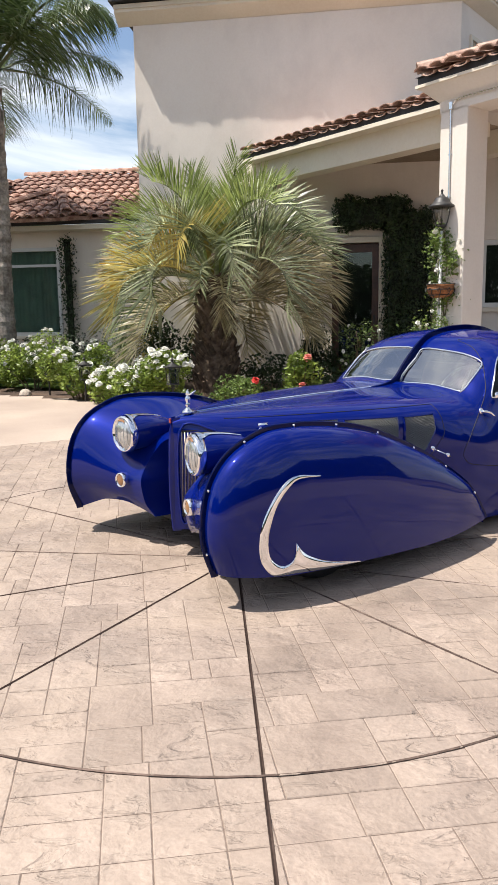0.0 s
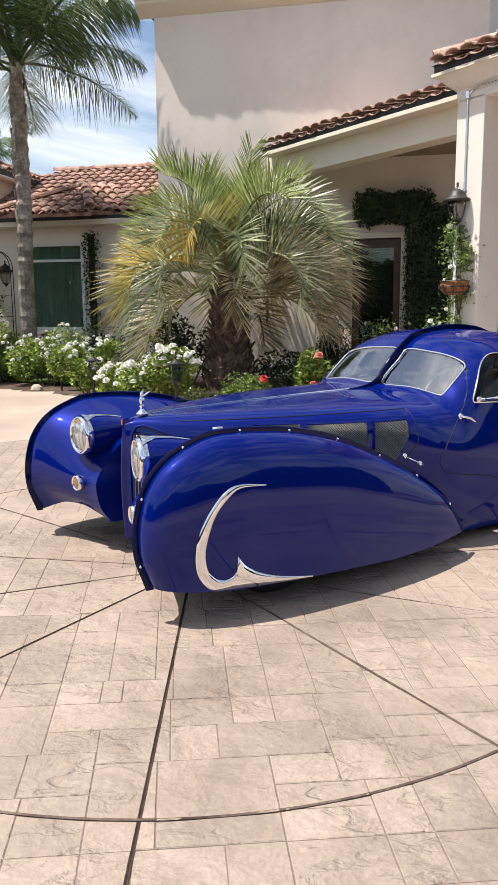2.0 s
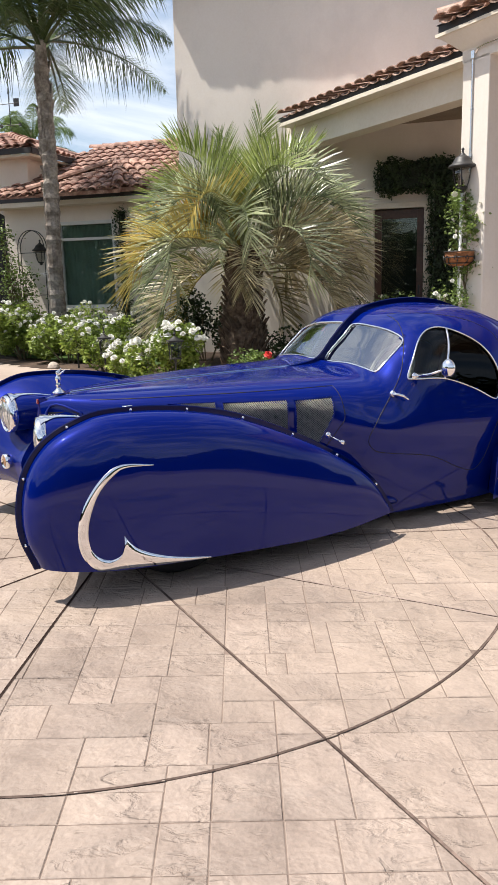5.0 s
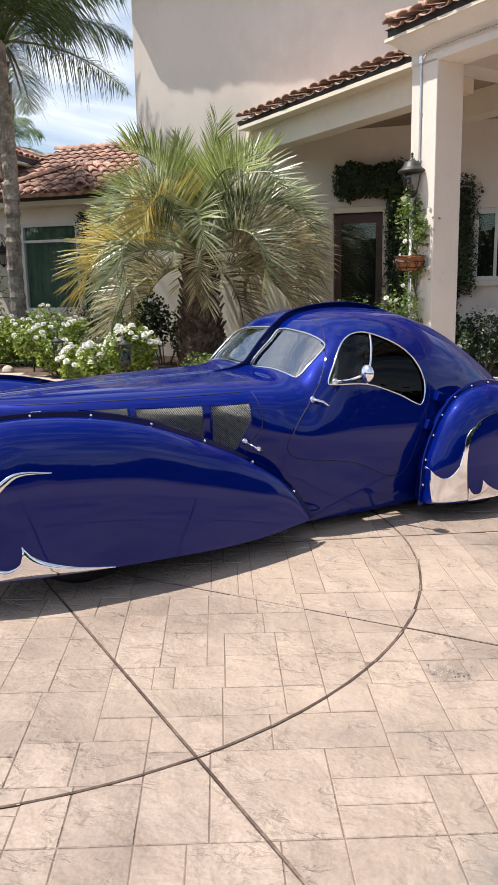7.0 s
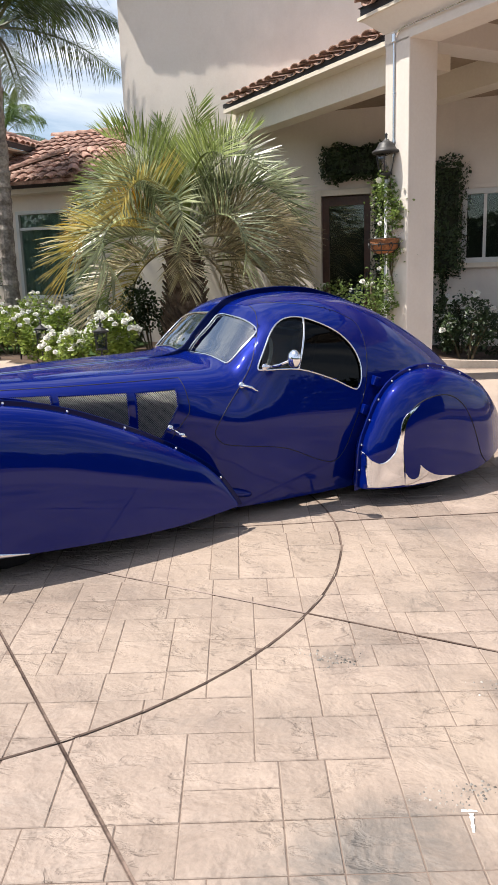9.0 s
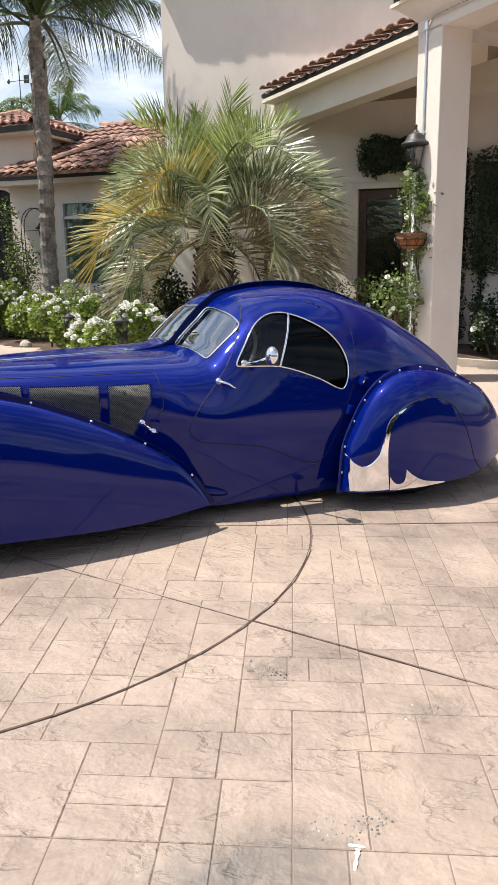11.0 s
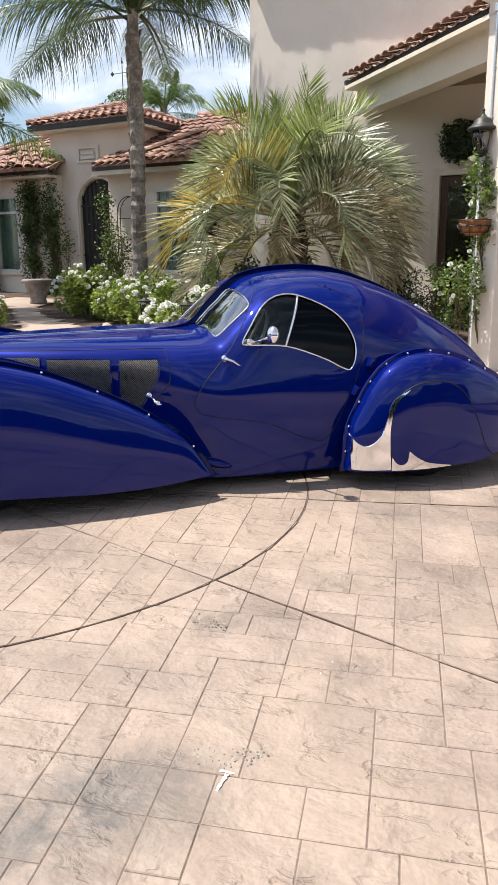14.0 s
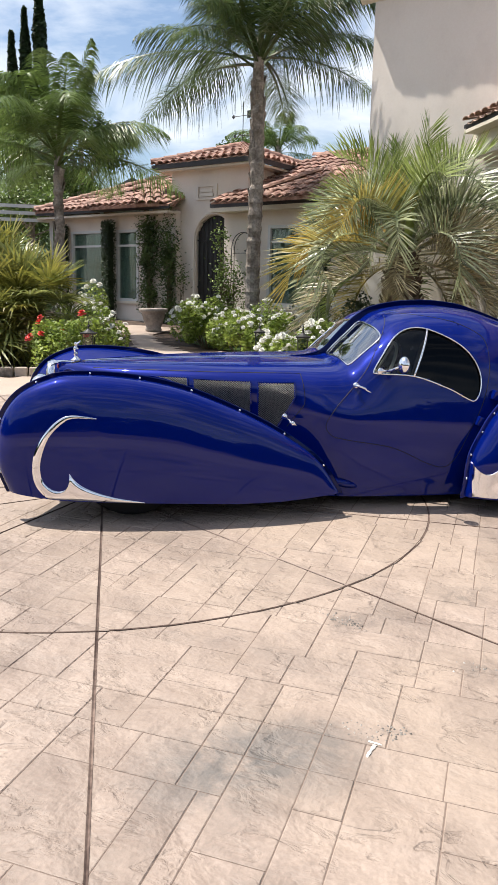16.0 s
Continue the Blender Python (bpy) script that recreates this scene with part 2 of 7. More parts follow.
def stone_mat(name, piece):
    """Stamped, stained concrete: blotched beige, chipped slate relief with darker creases, and an old oil stain."""
    m = mat(name, (0.272, 0.207, 0.168), 0.62, vary=0.14, grain=70, blotch=3.4, second=(0.352, 0.274, 0.224), bump=0.0, contrast=(0.3, 0.72),
            **({"per_object": 0.13} if piece else {"island": 0.13}))
    n, l = m.node_tree.nodes, m.node_tree.links
    b = n["Principled BSDF"]
    src = b.inputs["Base Color"].links[0].from_socket
    co = n.new("ShaderNodeTexCoord")

    def noise_tex(scale, detail, distort=0.0, rough=0.5):
        t = n.new("ShaderNodeTexNoise")
        t.inputs["Scale"].default_value, t.inputs["Detail"].default_value = scale, detail
        t.inputs["Distortion"].default_value, t.inputs["Roughness"].default_value = distort, rough
        l.new(co.outputs["Object"], t.inputs["Vector"])
        return t.outputs["Fac"]

    def math_node(op, a, c=None):
        t = n.new("ShaderNodeMath")
        t.operation = op
        for k, x in enumerate((a, c)):
            if x is not None:
                if isinstance(x, (int, float)):
                    t.inputs[k].default_value = x
                else:
                    l.new(x, t.inputs[k])
        return t.outputs[0]

    def band(fac, centre, width):
        t = n.new("ShaderNodeMapRange")
        t.inputs["From Min"].default_value, t.inputs["From Max"].default_value = 0.0, width
        t.inputs["To Min"].default_value, t.inputs["To Max"].default_value = 1.0, 0.0
        l.new(math_node("ABSOLUTE", math_node("SUBTRACT", fac, centre)), t.inputs["Value"])
        return t.outputs["Result"]

    def mixed(fac, a, colour):
        t = n.new("ShaderNodeMix")
        t.data_type = "RGBA"
        l.new(fac, t.inputs["Factor"]), l.new(a, t.inputs["A"])
        t.inputs["B"].default_value = (*colour, 1)
        return t.outputs["Result"]

    def gate(fac, lo, hi):
        t = n.new("ShaderNodeMapRange")
        t.inputs["From Min"].default_value, t.inputs["From Max"].default_value = lo, hi
        l.new(fac, t.inputs["Value"])
        return t.outputs["Result"]

    turn = n.new("ShaderNodeMapping")
    turn.inputs["Rotation"].default_value, turn.inputs["Scale"].default_value = (0, 0, 0.7), (1.0, 1.9, 1.0)
    l.new(co.outputs["Object"], turn.inputs["Vector"])
    chip = noise_tex(7.5, 5, 0.5, 0.55)
    l.new(turn.outputs["Vector"], chip.node.inputs["Vector"])
    zone = gate(noise_tex(3.2, 2, 0.3), 0.38, 0.54)
    ledge = math_node("MULTIPLY", gate(chip, 0.54, 0.64), zone)
    crease = math_node("MULTIPLY", band(chip, 0.58, 0.035), zone)
    sliver = noise_tex(17.0, 3, 0.5, 0.55)
    l.new(turn.outputs["Vector"], sliver.node.inputs["Vector"])
    fleck = math_node("MULTIPLY", gate(sliver, 0.60, 0.70), gate(noise_tex(4.5, 2, 0.2), 0.44, 0.56))
    colour = mixed(math_node("MULTIPLY", gate(noise_tex(0.75, 5, 0.6, 0.6), 0.42, 0.62), 0.55), src, (0.405, 0.314, 0.245))
    colour = mixed(math_node("MULTIPLY", crease, 0.12), colour, (0.15, 0.105, 0.08))
    colour = mixed(math_node("MULTIPLY", fleck, 0.06), colour, (0.14, 0.10, 0.08))
    gouge = math_node("MULTIPLY", gate(noise_tex(9.0, 3, 0.9, 0.6), 0.655, 0.70), gate(noise_tex(3.1, 2, 0.2), 0.46, 0.56))
    colour = mixed(math_node("MULTIPLY", gouge, 0.30), colour, (0.15, 0.108, 0.084))
    worn = gate(noise_tex(2.2, 8, 0.6, 0.68), 0.52, 0.74)
    colour = mixed(math_node("MULTIPLY", worn, 0.3), colour, (0.19, 0.165, 0.145))
    for x, y, r, amount in ((2.22, 1.80, .30, .75), (2.36, 1.93, .30, .8), (2.50, 2.03, .24, .7), (2.69, 2.19, .06, .42), (2.62, 2.14, .05, .4), (3.1, 4.3, .22, .3), (2.4, 2.95, .16, .45), (2.82, 3.41, .16, .4), (2.95, 2.75, .14, .4), (2.55, 1.35, .2, .4)):
        sub = n.new("ShaderNodeVectorMath")
        sub.operation = "DISTANCE"
        flat = n.new("ShaderNodeVectorMath")
        flat.operation = "MULTIPLY"
        l.new(co.outputs["Object"], flat.inputs[0])
        flat.inputs[1].default_value = (1, 1, 0)
        l.new(flat.outputs["Vector"], sub.inputs[0])
        sub.inputs[1].default_value = (x, y, 0)
        soft = r > .2
        near = gate(sub.outputs["Value"], r, r * .2)
        spot = math_node("MULTIPLY", math_node("MULTIPLY", near, gate(noise_tex(6.0 if soft else 15.0, 8, 1.0, 0.72), 0.30 if soft else 0.42, 0.62 if soft else 0.56)), amount)
        colour = mixed(spot, colour, (0.115, 0.108, 0.10) if soft else (0.075, 0.068, 0.062))
    l.new(colour, b.inputs["Base Color"])
    height = math_node("ADD", math_node("ADD", math_node("MULTIPLY", noise_tex(5.0, 4.5, 0.3, 0.52), 0.85), math_node("ADD", math_node("MULTIPLY", ledge, -0.11), math_node("ADD", math_node("MULTIPLY", fleck, -0.02), math_node("MULTIPLY", gouge, -0.05)))), math_node("MULTIPLY", noise_tex(55.0, 5), 0.05))
    bp = n.new("ShaderNodeBump")
    bp.inputs["Strength"].default_value, bp.inputs["Distance"].default_value = 1.0, 0.05
    l.new(height, bp.inputs["Height"]), l.new(bp.outputs["Normal"], b.inputs["Normal"])
    return m


STONE = stone_mat("stamped concrete", True)
STONE_FAR = stone_mat("stamped concrete, far", False)
PLAIN = mat("smooth concrete", (0.36, 0.28, 0.228), 0.8, vary=0.08, grain=60, blotch=0.8, second=(0.44, 0.35, 0.285), bump=0.15, bump_scale=90)
KERB = mat("concrete kerb", (0.45, 0.38, 0.32), 0.85, vary=0.1, grain=30, bump=0.3)


# ---- mesh helpers ----
def part(name, bm, material, parent=None, label="", smooth_faces=False):
    me = bpy.data.meshes.new(name)
    if smooth_faces:
        for f in bm.faces:
            f.smooth = True
    bm.to_mesh(me)
    bm.free()
    for m in (material if isinstance(material, (list, tuple)) else (material,)):
        me.materials.append(m)
    ob = new(name, me)
    ob.parent = parent
    if label:
        ob["label"] = label
    return ob


def raw(name, verts, faces, material, parent=None, label="", smooth_faces=False):
    me = bpy.data.meshes.new(name)
    me.from_pydata([tuple(v) for v in verts], [], faces)
    if smooth_faces:
        me.polygons.foreach_set("use_smooth", [True] * len(me.polygons))
    for m in (material if isinstance(material, (list, tuple)) else (material,)):
        me.materials.append(m)
    ob = new(name, me)
    ob.parent = parent
    if label:
        ob["label"] = label
    return ob


def thing(name, m, label, category, group="", kind=""):
    ob = new(name)
    ob.empty_display_size = 0.1
    ob.matrix_world = m
    return tagged(ob, label, category, group, kind)


def box(bm, size, m=Matrix(), bevel=0.0):
    made = bmesh.ops.create_cube(bm, size=1.0, matrix=m @ Matrix.Diagonal((*size, 1)))
    if bevel:
        edges = list({e for v in made["verts"] for e in v.link_edges})
        bmesh.ops.bevel(bm, geom=edges, offset=bevel, segments=2, affect="EDGES", profile=0.5)


def tube(bm, pts, r, closed=False, seg=6, flat=None):
    """A tube along points; r a number or a list. flat: (width, height) factors across the local frame."""
    pts = [Vector(p) for p in pts]
    n = len(pts)
    rings, up = [], None
    for i, p in enumerate(pts):
        a = pts[(i - 1) % n] if closed or i else p
        b = pts[(i + 1) % n] if closed or i < n - 1 else p
        d = (b - a).normalized() if (b - a).length > 1e-9 else Vector((0, 0, 1))
        if up is None:
            up = Vector((0, 0, 1)) if abs(d.z) < 0.9 else Vector((0, 1, 0))
        side = d.cross(up).normalized()
        up = side.cross(d).normalized()
        rr = r[i] if isinstance(r, (list, tuple)) else r
        fx, fy = flat or (1, 1)
        rings.append([bm.verts.new(p + side * (math.cos(k * 2 * math.pi / seg) * rr * fx) + up * (math.sin(k * 2 * math.pi / seg) * rr * fy)) for k in range(seg)])
    for i in range(n if closed else n - 1):
        a, b = rings[i], rings[(i + 1) % n]
        for k in range(seg):
            bm.faces.new((a[k], a[(k + 1) % seg], b[(k + 1) % seg], b[k]))
    if not closed:
        bm.faces.new(rings[0][::-1]), bm.faces.new(rings[-1])


def lathe(bm, profile, seg=20, m=Matrix()):
    """Profile of (radius, z) turned round z."""
    rings = []
    for r, z in profile:
        rings.append([bm.verts.new(m @ Vector((max(r, 1e-4) * math.cos(k * 2 * math.pi / seg), max(r, 1e-4) * math.sin(k * 2 * math.pi / seg), z))) for k in range(seg)])
    for a, b in zip(rings, rings[1:]):
        for k in range(seg):
            bm.faces.new((a[k], a[(k + 1) % seg], b[(k + 1) % seg], b[k]))
    bm.faces.new(rings[0][::-1]), bm.faces.new(rings[-1])


def smooth(pairs):
    """A monotone cubic through pairs of (x, y)."""
    xs, ys = [p[0] for p in pairs], [p[1] for p in pairs]
    d = [(ys[i + 1] - ys[i]) / (xs[i + 1] - xs[i]) for i in range(len(xs) - 1)]
    m = [d[0]] + [0 if a * b <= 0 else 2 * a * b / (a + b) for a, b in zip(d, d[1:])] + [d[-1]]

    def f(x):
        if x <= xs[0]:
            return ys[0]
        if x >= xs[-1]:
            return ys[-1]
        i = max(k for k in range(len(xs) - 1) if xs[k] <= x)
        h = xs[i + 1] - xs[i]
        t = (x - xs[i]) / h
        return ((2 * t**3 - 3 * t * t + 1) * ys[i] + (t**3 - 2 * t * t + t) * h * m[i]
                + (-2 * t**3 + 3 * t * t) * ys[i + 1] + (t**3 - t * t) * h * m[i + 1])
    return f


def spline(pts, steps=8, closed=False):
    """Catmull-Rom through points of any dimension."""
    pts = [np.array(p, float) for p in pts]
    n, out = len(pts), []
    for i in range(n if closed else n - 1):
        p1, p2 = pts[i], pts[(i + 1) % n]
        p0 = pts[(i - 1) % n] if closed or i else 2 * p1 - p2
        p3 = pts[(i + 2) % n] if closed or i < n - 2 else 2 * p2 - p1
        for s in range(steps):
            t = s / steps
            out.append(0.5 * (2 * p1 + (p2 - p0) * t + (2 * p0 - 5 * p1 + 4 * p2 - p3) * t * t + (3 * p1 - p0 - 3 * p2 + p3) * t**3))
    if not closed:
        out.append(pts[-1])
    return out

# ---- ground: one gently falling sheet ----
SLOPE_X, SLOPE_Y, LEVEL = -0.01264, 0.01872, 0.0369


def gz(x, y):
    return LEVEL + SLOPE_X * x + SLOPE_Y * y


up_n = Vector((-SLOPE_X, -SLOPE_Y, 1)).normalized()
far = 400.0
raw("ground", [(sx * far, sy * far, gz(sx * far, sy * far) - 0.03) for sx, sy in ((-1, -1), (1, -1), (1, 1), (-1, 1))], [(0, 1, 2, 3)], SOIL)
tagged(bpy.data.objects["ground"], "brown bare soil stretching away under the house garden", "ground", kind="structure")


def sheet(name, outline, lift, material, label, category, thick=0.0):
    """A flat sheet on the slope; its rim drops by thick."""
    v = [(x, y, gz(x, y) + lift) for x, y in outline]
    n = len(v)
    faces = [tuple(range(n))]
    if thick:
        v += [(x, y, z - thick) for x, y, z in v]
        faces += [(i, i + n, (i + 1) % n + n, (i + 1) % n) for i in range(n)]
    ob = raw(name, v, faces, material)
    return tagged(ob, label, category, kind="structure")


DRIVE = [(-30, -25), (30, -25), (30, 8.5), (12, 9.6), (7.0, 10.2), (4.75, 10.45), (4.25, 11.0), (3.2, 10.55), (2.2, 10.2), (0.9, 10.3),
         (-0.3, 10.75), (-1.0, 11.35), (-1.6, 11.95), (-2.4, 12.4), (-3.2, 13.1), (-4.3, 14.4), (-5.2, 16.0), (-5.6, 18.0), (-7.2, 18.6), (-7.0, 16.6),
         (-5.7, 15.8), (-4.6, 13.9), (-3.35, 12.0), (-3.0, 10.6), (-3.2, 8.7), (-3.6, 8.2), (-8, 7.0), (-30, 6.5)]
sheet("driveway", DRIVE, -0.003, CONCRETE, "beige concrete base between stamped driveway stones", "driveway", 0.03)

# ---- the house: H runs along the main wall (x), back from it (y); P along the porch eave (x), in under it (y) ----
HM = pose(-0.137, 14.94, 0, 0, 0, -16)
PM = pose(3.36, 9.80, 0, 0, 0, -60)


def boxes(name, spans, material, m, label="", parent=None, bevel=0.0):
    """One mesh of boxes, each (x0, x1, y0, y1, z0, z1) in the frame m."""
    bm = bmesh.new()
    for x0, x1, y0, y1, z0, z1 in spans:
        box(bm, (x1 - x0, y1 - y0, z1 - z0), m @ Matrix.Translation(((x0 + x1) / 2, (y0 + y1) / 2, (z0 + z1) / 2)), bevel)
    return part(name, bm, material, parent, label)


def setting(ob, label, category):
    return tagged(ob, label, category, kind="structure")


# main two-storey wall with the door opening, and the lower wall that goes on beyond it
setting(boxes("wall_main", [(0, 3.56, 0, .25, .1, 6.62), (4.40, 5.73, 0, .25, .1, 6.62), (3.56, 4.40, 0, .25, 2.72, 6.62)], STUCCO, HM),
        "tall plain beige stucco wall, stained in faint streaks", "wall")
setting(boxes("wall_side", [(0, .25, .25, 8, .1, 6.62)], STUCCO, HM), "beige stucco end wall of the tall wing", "wall")
setting(boxes("wall_lower", [(5.73, 5.94, 0, .25, .1, 4.5), (6.54, 11, 0, .25, .1, 4.5), (5.94, 6.54, 0, .25, .1, 1.60), (5.94, 6.54, 0, .25, 2.64, 4.5)], STUCCO_PALE, HM),
        "pale stucco wall under the porch with a sliding window", "wall")
UM = HM @ pose(5.73, 0, 0, 0, 0, 62)
setting(boxes("wall_upper", [(0, .42, 0, .25, 4.5, 6.62), (1.4, 6, 0, .25, 4.5, 6.62), (.42, 1.4, 0, .25, 4.5, 5.55), (.42, 1.4, 0, .25, 6.15, 6.62)], STUCCO, UM),
        "beige stucco upper wall turning away with a louvred vent", "wall")
vent = thing("louvre_vent", UM @ pose(.91, -.01, 5.85), "cream louvred gable vent in the upper wall", "vent")
vent.rotation_mode = "XYZ"
boxes("vent_frame", [(-.54, -.47, -.03, .05, -.34, .34), (.47, .54, -.03, .05, -.34, .34), (-.47, .47, -.03, .05, .27, .34), (-.47, .47, -.03, .05, -.34, -.27)], TRIM_PAINT, Matrix(), "", vent)
for k in range(6):
    bm = bmesh.new()
    box(bm, (.94, .07, .012), pose(0, .02, -.23 + k * .09, -35))
    part("slat", bm, TRIM_PAINT, vent)


def cove(name, m, x0, x1, depth, z0, rise, label):
    """A sloped cornice under the eave with a dark fascia in front."""
    bm = bmesh.new()
    prof = [(0.02, z0), (-depth, z0 + rise), (-depth, z0 + rise + .05), (-depth - .03, z0 + rise + .05), (-depth - .03, z0 + rise + .12), (.02, z0 + rise + .12)]
    a = [bm.verts.new(m @ Vector((x0, y, z))) for y, z in prof]
    b = [bm.verts.new(m @ Vector((x1, y, z))) for y, z in prof]
    for i in range(len(prof)):
        bm.faces.new((a[i], b[i], b[(i + 1) % len(prof)], a[(i + 1) % len(prof)]))
    bm.faces.new(a[::-1]), bm.faces.new(b)
    bmesh.ops.recalc_face_normals(bm, faces=bm.faces)
    return setting(part(name, bm, TRIM_PAINT), label, "trim")


cove("trim_1", HM, -.28, 5.86, .21, 6.62, .17, "cream cornice under the tall roof's eave")
cove("trim_2", UM, -.12, 6.2, .21, 6.62, .17, "cream cornice under the tall roof's turned eave")
setting(boxes("trim_3", [(-.34, 5.9, -.345, 8.2, 6.93, 7.05)], FASCIA, HM), "dark fascia of the tall roof", "trim")


# ---- clay barrel tiles ----
def tile_shell(width, length, seg=6, rise=.075):
    """One barrel tile: x across, y up the slope, z out of the roof; thick, tapered, with an open end."""
    v, f = [], []
    for y, s, lift in ((0, 1.0, .028), (length, .86, .0)):
        for r in (1.0, .80):
            for k in range(seg + 1):
                t = math.pi * k / seg
                v.append((-math.cos(t) * width / 2 * s * r, y, math.sin(t) * rise * s * r + lift))
    n = seg + 1
    for k in range(seg):
        f += [(k, k + 1, 2 * n + k + 1, 2 * n + k), (n + k + 1, n + k, 3 * n + k, 3 * n + k + 1), (k + 1, k, n + k, n + k + 1)]
    return v, f


def roof_frame(a, b, c):
    """Axes of a roof plane: x from a to b along the eave, y up the slope towards c, z out of it."""
    a, b, c = Vector(a), Vector(b), Vector(c)
    x = (b - a).normalized()
    y = (c - a) - x * (c - a).dot(x)
    y.normalize()
    z = x.cross(y)
    m = Matrix.Translation(a) @ Matrix((x, y, z)).transposed().to_4x4()
    return m


def tiled(name, corners, label, parent=None, width=.25, course=.36, seed=1):
    """A roof plane covered in tiles, all in one mesh, over a sheet. corners: eave left, eave right, then round the plane."""
    rnd = random.Random(seed)
    m = roof_frame(corners[0], corners[1], corners[2])
    inv = m.inverted()
    poly = [tuple((inv @ Vector(c))[:2]) for c in corners]
    w, hgt = max(p[0] for p in poly), max(p[1] for p in poly)
    w0 = min(p[0] for p in poly)
    v = [m @ Vector((p[0], p[1], -.01)) for p in poly] + [m @ Vector((p[0], p[1], -.09)) for p in poly]
    n = len(poly)
    f = [tuple(range(n)), tuple(range(2 * n - 1, n - 1, -1))] + [(i, (i + 1) % n, (i + 1) % n + n, i + n)[::-1] for i in range(n)]
    sv, sf = tile_shell(width * .92, course * 1.1)
    y = -.06
    while y < hgt:
        x = w0 + width / 2
        while x < w:
            if inside(poly, min(w - .01, x), max(.01, y + course / 2)):
                base = len(v)
                t = m @ pose(x + rnd.uniform(-.012, .012), y + rnd.uniform(-.015, .015), rnd.uniform(0, .008), 0, 0, rnd.uniform(-1.5, 1.5))
                v += [t @ Vector(p) for p in sv]
                f += [tuple(base + i for i in q) for q in sf]
            x += width
        y += course
    ob = raw(name, v, f, TILE, parent, label)
    return ob


def ridge_run(name, a, b, parent=None, label="", material=None, width=.26, step=.36):
    """A run of overlapping ridge tiles from a up to b."""
    a, b = Vector(a), Vector(b)
    d = (b - a)
    n = max(1, int(d.length / step))
    y = d.normalized()
    x = y.cross(Vector((0, 0, 1))).normalized()
    z = x.cross(y)
    v, f = [], []
    sv, sf = tile_shell(width, step * 1.15, 6, .11)
    for i in range(n):
        t = Matrix.Translation(a + d * (i / n)) @ Matrix((x, y, z)).transposed().to_4x4() @ pose(0, 0, .0, 2.5)
        base = len(v)
        v += [t @ Vector(p) for p in sv]
        f += [tuple(base + k for k in q) for q in sf]
    return raw(name, v, f, material or TILE, parent, label)


def inside(poly, x, y):
    c = False
    for i in range(len(poly)):
        (x1, y1), (x2, y2) = poly[i - 1][:2], poly[i][:2]
        if (y1 > y) != (y2 > y) and x < (x2 - x1) * (y - y1) / (y2 - y1) + x1:
            c = not c
    return c


def eave_tiles(owner, m, x0, x1, rows, width=.235, course=.34, seed=3):
    """Single tiles as pieces of a near roof; m's x runs along the eave and y up the slope."""
    rnd = random.Random(seed)
    sv, sf = tile_shell(width * .94, course * 1.12, 7, .05)
    me = bpy.data.meshes.new("roof_tile")
    me.from_pydata(sv, [], sf)
    me.materials.append(TILE_NEAR)
    pan_v, pan_f = tile_shell(width * .9, course * 1.12, 5, .04)
    pan = bpy.data.meshes.new("pan_tile")
    pan.from_pydata([(x, y, .036 - z) for x, y, z in pan_v], [], [q[::-1] for q in pan_f])
    pan.materials.append(TILE_NEAR)
    for j in range(rows):
        x = x0 + width / 2
        while x < x1:
            for data, dx, dz in ((me, 0, .035), (pan, width / 2, 0)):
                if data is pan and j > 1:
                    continue
                ob = new("roof_tile", data)
                ob.parent = owner
                ob.matrix_local = m @ pose(x + dx + rnd.uniform(-.008, .008), -.05 + j * course + rnd.uniform(-.012, .012), dz + rnd.uniform(0, .01), 0, 0, rnd.uniform(-1.6, 1.6))
            x += width


SOFFIT = mat("brown soffit boards", (0.30, 0.23, 0.165), 0.8, vary=0.12, grain=20, blotch=2)
# ---- the porch: lower roof beside the tall wall, then the higher drive-through roof on its column ----
porch = thing("porch_roof", PM, "stucco porch roof edged with terracotta barrel tiles", "roof", kind="structure")
I4 = Matrix()
boxes("porch_beam", [(-4.6, .28, .86, 1.16, 3.74, 4.13)], TRIM_PAINT, I4, "cream stucco beam", porch)
boxes("porch_trim", [(-4.45, .2, .62, .90, 4.10, 4.155)], TRIM_PAINT, I4, "pale eave trim board", porch)
boxes("porch_fascia", [(-4.45, .2, .645, .70, 4.16, 4.24)], FASCIA, I4, "dark fascia board", porch)
boxes("porch_soffit", [(-4.6, .28, 1.16, 5.2, 4.07, 4.12)], SOFFIT, I4, "", porch)
raw("roof_deck", [(-4.5, .64, 4.25), (.2, .64, 4.25), (.2, 4.4, 5.35), (-4.5, 4.4, 5.35), (-4.5, .64, 4.19), (.2, .64, 4.19), (.2, 4.4, 5.29), (-4.5, 4.4, 5.29)],
    [(0, 1, 2, 3), (7, 6, 5, 4), (0, 4, 5, 1), (1, 5, 6, 2), (2, 6, 7, 3), (3, 7, 4, 0)], FASCIA, porch)
SLOPE_A = math.degrees(math.atan2(1.10, 3.76))
eave_tiles(porch, pose(-4.45, .64, 4.25, SLOPE_A), 0, 4.6, 6, seed=5)
portico = thing("portico_roof", PM, "cream drive-through portico roof with terracotta tile edge", "roof", kind="structure")
boxes("portico_trim", [(0, 8, 0, .12, 4.22, 4.255), (0, .12, .12, 2.6, 4.22, 4.255)], TRIM_PAINT, I4, "pale eave trim board", portico)
boxes("portico_fascia", [(.02, 8, .03, .10, 4.26, 4.345), (.02, .09, .10, 2.6, 4.26, 4.345)], FASCIA, I4, "dark fascia board", portico)
bm = bmesh.new()
